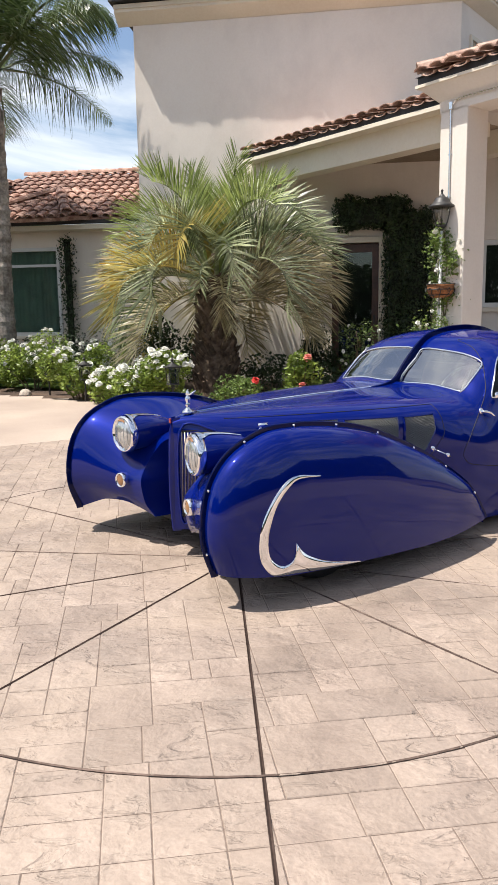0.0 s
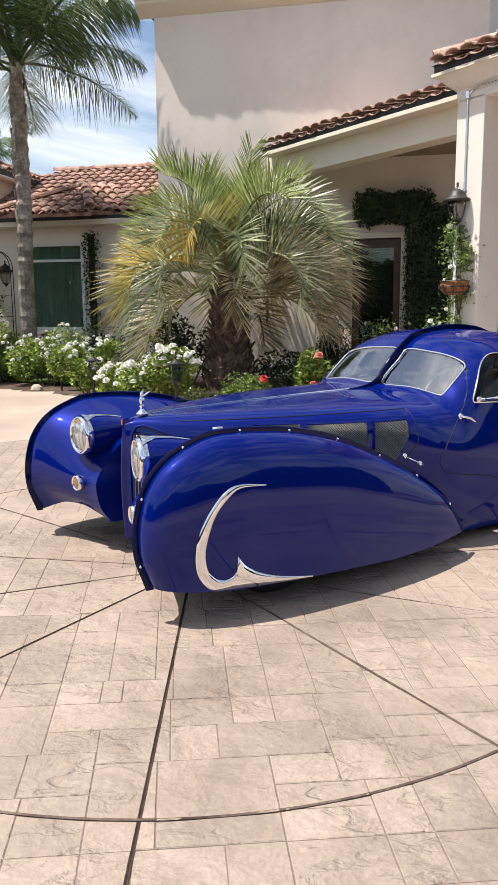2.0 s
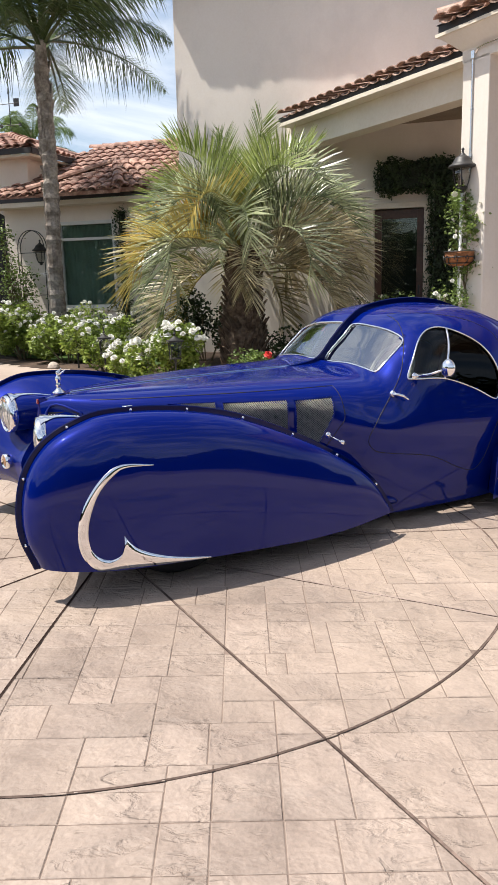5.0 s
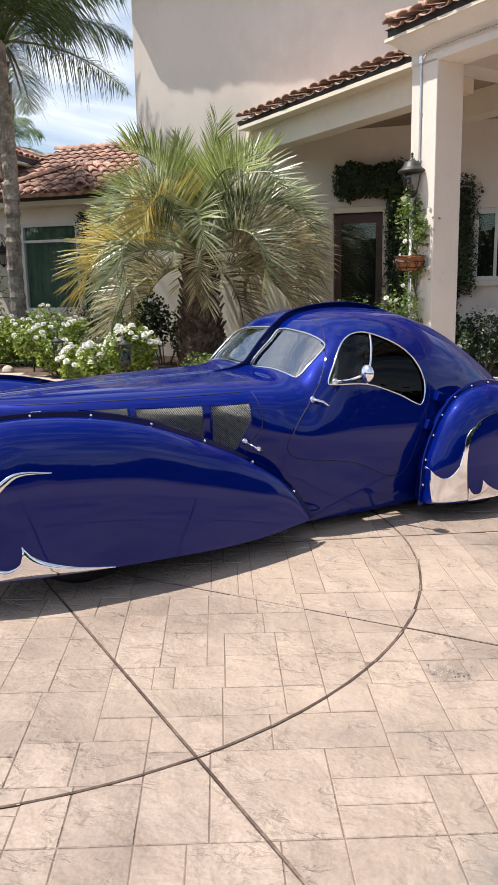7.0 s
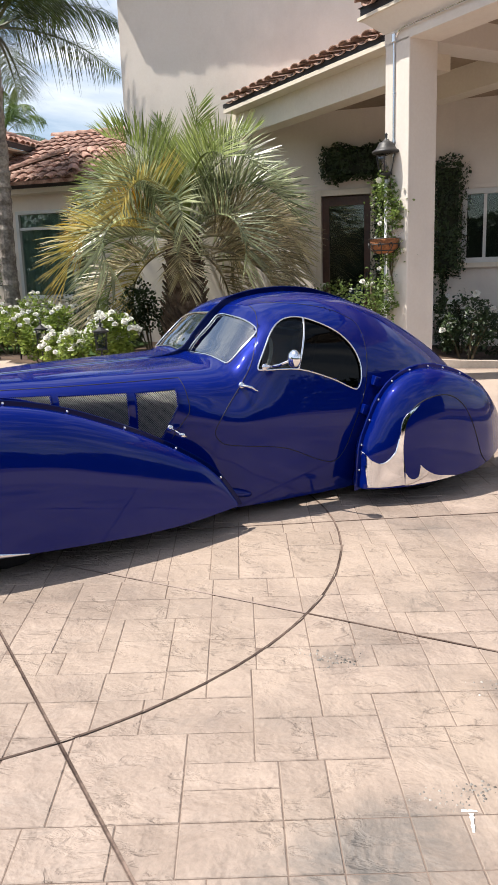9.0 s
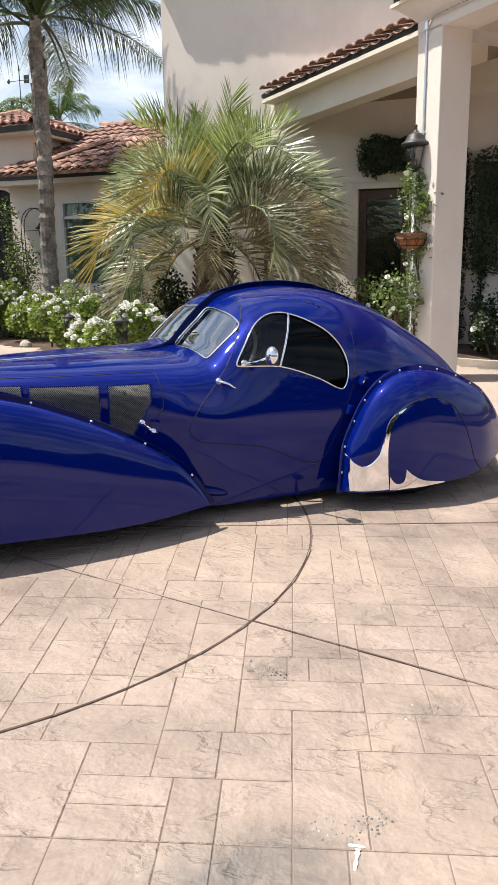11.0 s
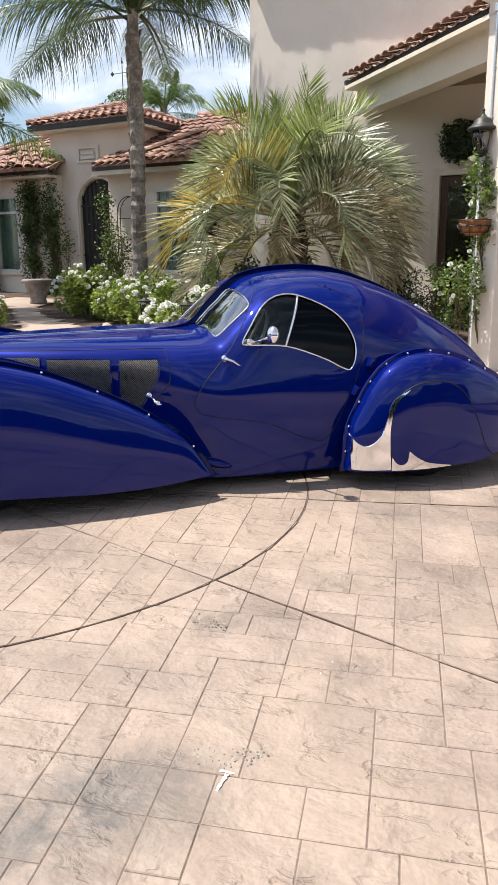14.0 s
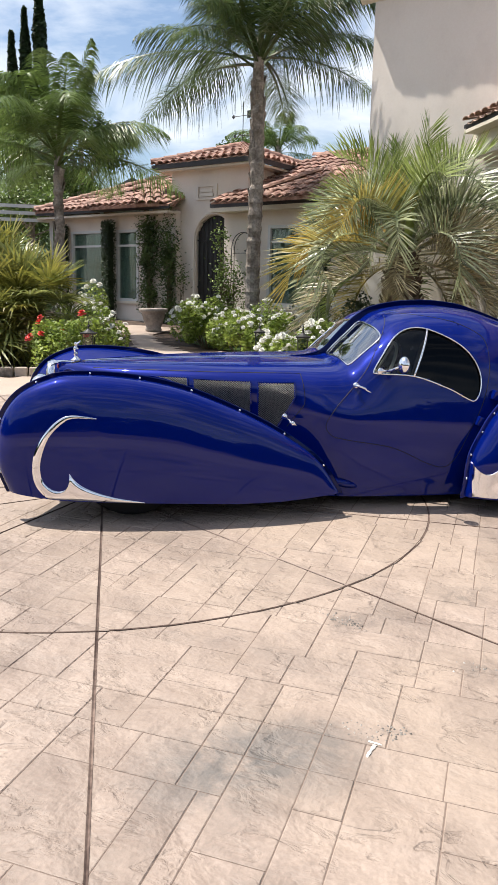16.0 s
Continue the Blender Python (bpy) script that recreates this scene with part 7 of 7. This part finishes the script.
# ---- lamps, pots and garden pieces ----
def carriage_lamp(name, m, s, label, post=None, metal=BRONZE):
    """A lantern: finial, domed roof, flared rim, six-sided glass and a base cup; post: height of its own post."""
    t = thing(name, m, label, "lamp")
    S = Matrix.Diagonal((s, s, s, 1))
    bm = bmesh.new()
    lathe(bm, [(.0, .50), (.012, .49), (.02, .475), (.01, .462), (.018, .45), (.012, .435), (.03, .425), (.036, .41), (.05, .40), (.085, .385), (.10, .36), (.112, .335), (.13, .31), (.165, .29), (.172, .272), (.16, .262), (.12, .255), (.0, .26)], 24, S)
    part("roof", bm, metal, t, "domed metal cap", True)
    bm = bmesh.new()
    lathe(bm, [(.0, .03), (.06, .03), (.085, .08), (.108, .18), (.118, .253), (.0, .253)], 24, S)
    part("glass", bm, FROST, t, "clear bell glass", True).visible_shadow = False
    for k in range(6):
        a = k * math.pi / 3 + .2
        bm = bmesh.new()
        tube(bm, [S @ Vector((r * math.cos(a), r * math.sin(a), z)) for r, z in ((.065, .03), (.09, .08), (.113, .18), (.123, .255))], .006 * s, False, 5)
        part("rib", bm, metal, t)
    bm = bmesh.new()
    lathe(bm, [(.0, -.03), (.025, -.03), (.03, 0), (.05, .012), (.07, .03), (.06, .036), (.0, .036)], 18, S)
    part("cup", bm, metal, t, "", True)
    if post:
        bm = bmesh.new()
        lathe(bm, [(.0, -post), (.05, -post), (.05, -post + .03), (.02, -post + .05), (.018, -.03), (.0, -.03)], 12)
        part("post", bm, WINDOW_WHITE, t, "", True)
    return t


lamp_x, lamp_y = 3.66, 9.58
carriage_lamp("post_lamp", pose(lamp_x, lamp_y, 2.52), .95, "weathered carriage lantern on a slim white post", 2.5 - gz(lamp_x, lamp_y))


def path_light(x, y, h, label):
    """A four-sided garden lantern with a flat cap, finial and bottom scrolls on a short stake."""
    t = thing("path_light", pose(x, y, gz(x, y) + h, 0, 0, 18), label, "lamp")
    bm = bmesh.new()
    box(bm, (.185, .185, .022), pose(0, 0, .215), .005)
    lathe(bm, [(.085, .226), (.06, .24), (.03, .262), (.012, .275), (.01, .29), (.022, .302), (.012, .318), (.006, .335), (.012, .347), (.0, .375)], 12)
    part("cap", bm, IRON, t, "flat cap with a finial")
    for a in (-1, 1):
        for b in (-1, 1):
            bm = bmesh.new()
            tube(bm, [(a * .055, b * .055, 0), (a * .068, b * .068, .205)], .006, False, 5)
            part("rib", bm, IRON, t)
    bm = bmesh.new()
    bmesh.ops.create_cube(bm, size=1, matrix=pose(0, 0, .104) @ Matrix.Diagonal((.118, .118, .196, 1)))
    part("glass", bm, FROST, t, "pale lantern glass").visible_shadow = False
    bm = bmesh.new()
    box(bm, (.135, .135, .014), pose(0, 0, 0), .004)
    for k in range(4):
        c, d = math.cos(k * math.pi / 2), math.sin(k * math.pi / 2)
        tube(bm, [(c * r, d * r, z) for r, z in ((.062, -.005), (.066, -.03), (.045, -.045), (.012, -.06))], .005, False, 5)
    part("base", bm, IRON, t)
    bm = bmesh.new()
    lathe(bm, [(.0, -h - .03), (.014, -h - .03), (.012, -.02), (.0, -.02)], 10)
    part("stake", bm, IRON, t)
    return t


path_light(.235, 9.62, .43, "small black path lantern among white roses")
path_light(-1.66, 12.55, .30, "small black path lantern at the bed's edge")
path_light(-2.28, 8.50, .42, "small black path lantern by red roses")
path_light(-1.0, 11.45, .32, "small black path lantern at the bed's edge")
# hanging basket with its vine
basket = thing("flower_basket", pose(lamp_x - .03, lamp_y - .1, 1.66), "coco-lined iron basket fixed to the lamp post", "basket")
bm = bmesh.new()
lathe(bm, [(.0, 0), (.09, .0), (.14, .03), (.165, .09), (.17, .16), (.155, .165), (.13, .12), (.0, .1)], 22)
part("lining", bm, COCO, basket, "brown coco fibre lining", True)
for z, r in ((.165, .178), (.10, .172), (.03, .145)):
    bm = bmesh.new()
    tube(bm, [(r * math.cos(k * math.pi / 14), r * math.sin(k * math.pi / 14), z) for k in range(28)], .006, True, 5)
    part("hoop", bm, IRON, basket)
for k in range(9):
    a = k * 2 * math.pi / 9
    bm = bmesh.new()
    w = lambda da, r, z: (r * math.cos(a + da), r * math.sin(a + da), z)
    tube(bm, [w(0, .10, 0), w(.14, .165, .05), w(.2, .18, .09), w(.08, .182, .12), w(-.05, .182, .10), w(.02, .182, .07)], .0055, False, 5)
    part("scrollwork", bm, IRON, basket)


def climber(name, x, y, z0, z1, radius, label, n_leaves, n_blooms, seed, lean=(0, 0)):
    rnd = random.Random(seed)
    p = thing(name, pose(x, y, gz(x, y)), label, "climbing rose")
    v, f = [], []
    shoots = []
    for k in range(26):
        t, z = rnd.uniform(0, 6.283), rnd.uniform(z0, z1)
        r = radius * rnd.uniform(.3, 1.15)
        shoots.append(Vector((r * math.cos(t) + lean[0] * (z - z0), r * math.sin(t) + lean[1] * (z - z0), z)))
    for i in range(n_leaves):
        s = rnd.choice(shoots)
        q = s + Vector((rnd.gauss(0, .06), rnd.gauss(0, .06), rnd.gauss(0, .07)))
        leaves(v, f, q, .048, rnd)
    raw("foliage", v, f, CLIMBER_LEAF, p)
    bm = bmesh.new()
    tube(bm, [(.03 * math.sin(k * 1.3), .04 * math.cos(k * 1.3), k * z1 / 14 - .03) for k in range(15)], .012, False, 5)
    for s in shoots[:14]:
        tube(bm, [(0, 0, max(.05, s.z - .3)), (s.x * .6, s.y * .6, s.z - .05), tuple(s)], [.008, .006, .003], False, 4)
    part("stem", bm, TWIG, p)
    for i in range(n_blooms):
        s = rnd.choice(shoots)
        ob = new("bloom", rnd.choice(BLOOM))
        ob.parent = p
        ob.matrix_local = pose(s.x + rnd.gauss(0, .07), s.y + rnd.gauss(0, .07) - .05, s.z + rnd.gauss(0, .08), rnd.uniform(20, 90), rnd.uniform(-35, 35), rnd.uniform(0, 360)) @ Matrix.Diagonal((.8, .8, .8, 1))
    return p


climber("climbing_rose", lamp_x + .08, lamp_y + .02, .8, 2.35, .17, "white climbing rose winding round the lamp post", 2300, 22, 91)
climber("climbing_rose", lamp_x - .15, lamp_y - .05, .3, 1.15, .2, "white climbing rose at the foot of the post", 1300, 16, 92)
climber("climbing_rose", 3.25, 12.0, .3, 1.0, .3, "loose white climbing rose near the door", 700, 8, 93)
# urn on the entry walk
ux, uy = -5.62, 16.85
urn = thing("stone_urn", pose(ux, uy, gz(ux, uy)), "large pale stone planter on the entry walk", "planter")
bm = bmesh.new()
lathe(bm, [(.0, 0), (.19, 0), (.20, .05), (.175, .09), (.23, .22), (.275, .38), (.285, .45), (.345, .47), (.355, .53), (.33, .55), (.285, .53), (.0, .50)], 28)
part("bowl", bm, mat("aged cast stone", (0.24, 0.20, 0.17), 0.9, vary=0.2, grain=30, blotch=4, bump=0.3, second=(0.36, 0.31, 0.27)), urn, "", True)
# iron garden arch and wall lantern beside the entry
arch = thing("iron_trellis", HM @ pose(-5.02, 2.85, .4), "slim black iron arch trellis by the entry", "trellis")
for dy in (0, .12):
    bm = bmesh.new()
    tube(bm, [(-.36, dy, 0), (-.36, dy, 2.1)] + [(-.36 * math.cos(t), dy, 2.1 + .42 * math.sin(t)) for t in np.linspace(0, math.pi, 13)][1:-1] + [(.36, dy, 2.1), (.36, dy, 0)], .011, False, 5)
    part("hoop", bm, IRON, arch)
for z in (.5, 1.0, 1.5, 2.0):
    bm = bmesh.new()
    tube(bm, [(-.36, .06, z), (.36, .06, z)], .008, False, 5)
    part("rung", bm, IRON, arch)
carriage_lamp("wall_lantern", HM @ pose(-4.98, 3.2, 2.15), 1.15, "black iron lantern on the entry wall", None, IRON)
boxes("bracket", [(-.03, .03, 0, .2, .5, .56)], IRON, I4, "", bpy.data.objects["wall_lantern"])
# kerb of the bed under the window and a low garden wall by the fan palm
KERB_LINE = [(4.45, 10.78), (4.9, 10.55), (5.6, 10.42), (6.6, 10.35), (8.2, 10.2)]
bm = bmesh.new()
path = spline(KERB_LINE, 6)
rows = [[bm.verts.new((x + dx, y + dy, gz(x, y) + z)) for dx, dy, z in ((0, -.06, -.02), (0, -.06, .09), (0, .06, .09), (0, .06, -.02))] for x, y in path]
for r0, r1 in zip(rows, rows[1:]):
    for k in range(4):
        bm.faces.new((r0[k], r0[(k + 1) % 4], r1[(k + 1) % 4], r1[k]))
tagged(part("kerb", bm, KERB), "low pale concrete kerb round the porch bed", "kerb", kind="structure")
edge_wall = thing("block_edging", Matrix(), "row of low brown edging blocks before the fan palm", "edging")
for i in range(9):
    x, y = -4.6 + i * .17, 8.02 + i * .085
    bm = bmesh.new()
    box(bm, (.165, .10, .13), pose(x, y, gz(x, y) + .05, 0, 0, 26), .012)
    part("block", bm, KERB if i % 3 else BARK, edge_wall)
stones = random.Random(4)
for x, y in ((1.2, 10.55), (1.45, 10.6), (-2.0, 12.3), (2.45, 10.75)):
    s = stones.uniform(.07, .12)
    rock = bmesh.new()
    bmesh.ops.create_icosphere(rock, subdivisions=2, radius=s)
    for v_ in rock.verts:
        v_.co *= 1 + .25 * noise.noise(v_.co * 9 + Vector((x, y, 0)))
    ob = part("garden_rock", rock, KERB)
    ob.matrix_world = pose(x, y, gz(x, y) - .03 + s * .5)
    tagged(ob, "rough pale rock in the planted bed", "rock", "rocks in the bed")

# ---- driveway stones: stamped slabs laid by one repeating mat, cut by eleven spokes and a ring ----
MAT_W, MAT_H, MAT_TURN = 1.178, 2.40, radians(1.5)
RING_C, RING_R, HUB = (0.405, 4.304), 2.137, (0.44, 4.24)
FIELD_R = 4.15
SPOKES = [radians(d) for d in (-94, -60.1, -26.2, 6.5, 39.5, 72, 104.5, 136.7, 168, 199, 232.8)]
# the mat's slabs course by course: from-to up the mat in centimetres, then the slabs' edges in fifty-ninths of its width
MAT = """124-143: 0-10; 143-185: 0-10; 124-167: 10-17; 124-185: 17-30; 124-165: 30-49 49-55.5 55.5-59
165-185: 30-42 42-52 52-59; 167-185: 10-17; 185-204: 0-10 10-17 17-29.5 29.5-38 38-52 52-59
204-229: 0-10 52-59; 204-217: 38-52; 217-229: 38-52; 204-244: 10-20 20-38
229-251: 48.5-58 58-69; 229-244: 38-48.5; 244-264: 10-22 22-30 30-48.5; 251-264: 1-10; 251-282: 48.5-60
264-282: 1-22 22-33 33-40.5 40.5-48.5; 282-298: 1-9 9-13 13-22.5 49.5-60; 282-306: 22.5-33 33-40.5 40.5-49.5
298-344: 1-10; 298-326: 10-19; 298-325: 19-22.5; 298-323: 49.5-60; 306-325: 22.5-33 33-40.5 40.5-49.5
325-344: 19-31 31-40.5 40.5-49.5; 323-344: 49.5-60; 326-344: 10-19; 344-364: 1-10 10-19 19-30 30-40.5 40.5-53 53-60"""


def clip(poly, nx, ny, c):
    """The part of a convex polygon where nx x + ny y < c."""
    out = []
    for i in range(len(poly)):
        p, q = poly[i - 1], poly[i]
        dp, dq = nx * p[0] + ny * p[1] - c, nx * q[0] + ny * q[1] - c
        if (dp < 0) != (dq < 0):
            t = dp / (dp - dq)
            out.append((p[0] + (q[0] - p[0]) * t, p[1] + (q[1] - p[1]) * t))
        if dq < 0:
            out.append(q)
    return out


def area(poly):
    return abs(sum(poly[i - 1][0] * poly[i][1] - poly[i][0] * poly[i - 1][1] for i in range(len(poly)))) / 2


def inset(poly, d):
    s = sum(poly[i - 1][0] * poly[i][1] - poly[i][0] * poly[i - 1][1] for i in range(len(poly)))
    if s < 0:
        poly = poly[::-1]
    out = poly
    for i in range(len(poly)):
        (x1, y1), (x2, y2) = poly[i - 1], poly[i]
        l = math.hypot(x2 - x1, y2 - y1)
        if l < 1e-6:
            continue
        nx, ny = (y2 - y1) / l, -(x2 - x1) / l
        out = clip(out, nx, ny, nx * x1 + ny * y1 - d)
        if len(out) < 3:
            return []
    return out


def laid(x0, x1, y0, y1):
    """Slabs of the mat repeated over a field; every second run is set over by half a mat."""
    slabs = []
    for course in MAT.replace("\n", ";").split(";"):
        rise, edges = course.split(":")
        lo, hi = (float(q) / 100 for q in rise.split("-"))
        slabs += [(float(e.split("-")[0]) * MAT_W / 59, float(e.split("-")[1]) * MAT_W / 59, lo, hi) for e in edges.split()]
    ca, sa = math.cos(MAT_TURN), math.sin(MAT_TURN)
    for j in range(math.floor(y0 / MAT_H) - 1, math.ceil(y1 / MAT_H) + 1):
        for i in range(math.floor(x0 / MAT_W) - 1, math.ceil(x1 / MAT_W) + 1):
            ox, oy = (i + .5 * (j % 2)) * MAT_W, j * MAT_H
            for a, b, lo, hi in slabs:
                yield [(ca * x - sa * y, sa * x + ca * y) for x, y in ((ox + a, oy + lo), (ox + b, oy + lo), (ox + b, oy + hi), (ox + a, oy + hi))]


pieces, smooth_part = [], []
for slab_outline in laid(-9.0, 9.0, -1.4, 17.8):
    polys = [slab_outline]
    cx, cy = sum(p[0] for p in slab_outline) / 4 - RING_C[0], sum(p[1] for p in slab_outline) / 4 - RING_C[1]
    reach = math.hypot(slab_outline[2][0] - slab_outline[0][0], slab_outline[2][1] - slab_outline[0][1]) / 2
    dist = math.hypot(cx, cy)
    joint = []
    if abs(dist - RING_R) < reach:
        ux, uy = cx / dist, cy / dist
        joint.append((ux, uy, ux * RING_C[0] + uy * RING_C[1] + RING_R))
    if abs(dist - FIELD_R) < reach:
        ux, uy = cx / dist, cy / dist
        joint.append((ux, uy, ux * RING_C[0] + uy * RING_C[1] + FIELD_R))
    for t in SPOKES if dist < FIELD_R + .3 else ():
        nx, ny = -math.sin(t), math.cos(t)
        hx, hy = cx + RING_C[0] - HUB[0], cy + RING_C[1] - HUB[1]
        if abs(nx * hx + ny * hy) < reach and math.cos(t) * hx + math.sin(t) * hy > -reach:
            joint.append((nx, ny, nx * HUB[0] + ny * HUB[1]))
    for nx, ny, c in joint:
        parts_ = []
        for p in polys:
            parts_ += [clip(p, nx, ny, c - .0028), clip(p, -nx, -ny, -c - .0028)]
        polys = [p for p in parts_ if len(p) > 2 and area(p) > .0006]
    for p in polys:
        q = p if math.hypot(sum(a for a, b in p) / len(p) - RING_C[0], sum(b for a, b in p) / len(p) - RING_C[1]) > FIELD_R else inset(p, .0016)
        if len(q) > 2 and area(q) > .0006:
            mx, my = sum(a for a, b in q) / len(q), sum(b for a, b in q) / len(q)
            if inside(DRIVE, mx, my):
                (smooth_part if q is p else pieces).append((q, mx, my))

rnd = random.Random(77)


def slab(q):
    """A slab's verts and faces: a worn rounded top edge over sunk sides."""
    top = inset(q, .0026)
    if len(top) != len(q):
        top = [((a - sum(x for x, y in q) / len(q)) * .95 + sum(x for x, y in q) / len(q), (b - sum(y for x, y in q) / len(q)) * .95 + sum(y for x, y in q) / len(q)) for a, b in q]
    lift = rnd.uniform(-.0012, .0012)
    n = len(q)
    if sum(q[i - 1][0] * q[i][1] - q[i][0] * q[i - 1][1] for i in range(n)) < 0:
        q = q[::-1]
    if sum(top[i - 1][0] * top[i][1] - top[i][0] * top[i - 1][1] for i in range(n)) < 0:
        top = top[::-1]
    k = min(range(n), key=lambda i: math.hypot(top[i][0] - q[0][0], top[i][1] - q[0][1]))
    top = top[k:] + top[:k]
    v = [(a, b, gz(a, b) - .0022) for a, b in q] + [(a, b, gz(a, b) + lift - .0005 * rnd.random()) for a, b in top]
    f = [tuple(range(n, 2 * n))] + [(i, (i + 1) % n, n + (i + 1) % n, n + i) for i in range(n)]
    return v, f


pieces.sort(key=lambda p: math.hypot(p[1] - 1.6, p[2] - 2.3))
paving = thing("stone_paving", Matrix(), "pinkish beige stamped slabs cut by radial joints", "paving", kind="structure")
for q, mx, my in pieces[:300]:
    v, f = slab(q)
    raw("paving_stone", v, f, STONE, paving)
v, f = [], []
for q, mx, my in pieces[300:]:
    a, b = slab(q)
    f += [tuple(i + len(v) for i in t) for t in b]
    v += a
tagged(raw("paving_field", v, f, STONE_FAR), "pinkish beige stamped concrete slabs further off", "paving", kind="stuff")

v, f = [], []
for q, mx, my in smooth_part:
    if sum(q[i - 1][0] * q[i][1] - q[i][0] * q[i - 1][1] for i in range(len(q))) < 0:
        q = q[::-1]
    f.append(tuple(range(len(v), len(v) + len(q))))
    v += [(a, b, gz(a, b) - .001) for a, b in q]
tagged(raw("pavement", v, f, PLAIN), "smooth pale concrete apron round the stamped field", "paving", kind="structure")

rnd = random.Random(21)
smear = bmesh.new()
for (x0, y0), (x1, y1), w0, w1 in (((2.64, 2.125), (2.69, 2.120), .005, .004), ((2.668, 2.12), (2.655, 2.045), .008, .003)):
    left, right = [], []
    for i in range(11):
        k = i / 10
        x, y, w = x0 + (x1 - x0) * k, y0 + (y1 - y0) * k, (w0 + (w1 - w0) * k) * rnd.uniform(.6, 1.3)
        d = Vector((y0 - y1, x1 - x0)).normalized() * w
        left.append(smear.verts.new((x + d.x, y + d.y, gz(x, y) + .0022)))
        right.append(smear.verts.new((x - d.x, y - d.y, gz(x, y) + .0022)))
    for i in range(10):
        smear.faces.new((left[i], left[i + 1], right[i + 1], right[i]))
    for i in (0, 10):
        for q in (left[i], right[i]):
            q.co.z -= .004
tagged(part("plaster_smear", smear, mat("white plaster", (0.70, 0.67, 0.61), 0.8, vary=0.15, grain=90)), "dried white plaster smear on the stamped concrete", "plaster smear")
v, f = [], []
for x, y, r, count in ((2.70, 2.21, .035, 34), (2.61, 2.165, .045, 40), (2.41, 2.93, .05, 44), (2.30, 2.98, .03, 14), (2.93, 2.74, .04, 16)):
    for i in range(count):
        px, py, q = x + rnd.gauss(0, r), y + rnd.gauss(0, r * .6), rnd.uniform(.002, .0065)
        b = len(v)
        v += [(px + q * math.cos(t) * rnd.uniform(.7, 1.2), py + q * math.sin(t) * rnd.uniform(.7, 1.2), gz(px, py) - .001) for t in (0, 1.26, 2.51, 3.77, 5.03)] + [(px, py, gz(px, py) + q * .8)]
        f += [(b + k, b + (k + 1) % 5, b + 5) for k in range(5)]
tagged(raw("loose_grit", v, f, mat("grey grit", (0.20, 0.18, 0.16), 0.9, vary=0.3, second=(0.5, 0.46, 0.41), island=0.5)), "loose grey grit where the concrete has broken", "grit", kind="stuff")

JOINT_DARK = mat("dark joint filler", (0.055, 0.038, 0.032), 0.9, vary=0.3, grain=60, spec=0.0)
JOINT = mat("brown joint filler", (0.145, 0.10, 0.082), 0.9, vary=0.3, grain=60, blotch=1.1, second=(0.26, 0.195, 0.16), contrast=(0.42, 0.62), spec=0.1)
JOINT_MID = mat("maroon joint filler", (0.115, 0.079, 0.067), 0.9, vary=0.4, grain=50, spec=0.1, blotch=3, second=(0.19, 0.138, 0.114))
JOINT_PALE = mat("pale joint filler", (0.27, 0.205, 0.175), 0.9, vary=0.2, grain=50, spec=0.1, blotch=3, second=(0.36, 0.285, 0.25))


def joint_strip(path, half, name, material):
    """Filler tooled to a shallow vee in a cut joint."""
    v, f = [], []
    for i, (x, y) in enumerate(path):
        x0, y0 = path[max(0, i - 1)]
        x1, y1 = path[min(len(path) - 1, i + 1)]
        l = math.hypot(x1 - x0, y1 - y0)
        nx, ny = -(y1 - y0) / l * half, (x1 - x0) / l * half
        v += [(x + nx, y + ny, gz(x, y) + .0014), (x, y, gz(x, y) - .0027), (x - nx, y - ny, gz(x, y) + .0014)]
        if i:
            k = 3 * i
            f += [(k - 3, k - 2, k + 1, k), (k - 2, k - 1, k + 2, k + 1)]
    return raw(name, v, f, material, joints)


joints = thing("joint_filler", Matrix(), "dark filler in the ring and spoke joints of the drive", "joint", kind="structure")
joint_strip([(RING_C[0] + RING_R * math.cos(t), RING_C[1] + RING_R * math.sin(t)) for t in np.linspace(0, 2 * math.pi, 140)], .0052, "ring_joint", JOINT_MID)
for k, t in enumerate(SPOKES):
    dx, dy = HUB[0] - RING_C[0], HUB[1] - RING_C[1]
    along = dx * math.cos(t) + dy * math.sin(t)
    cross = math.sqrt(along ** 2 + RING_R ** 2 - dx * dx - dy * dy) - along
    within, beyond = (JOINT_DARK, JOINT_DARK) if k == 0 else (JOINT_MID, JOINT_MID) if k == 1 else (JOINT_PALE, JOINT) if k == 2 else (JOINT_DARK, JOINT_DARK) if k == 10 else (JOINT, JOINT)
    for lo, hi, filler in ((.3, cross - .006, within), (cross + .006, FIELD_R, beyond)):
        joint_strip([(HUB[0] + r * math.cos(t), HUB[1] + r * math.sin(t)) for r in np.linspace(lo, hi, 4)], .0048 if filler in (JOINT, JOINT_PALE) else .0058, "spoke_joint", filler)
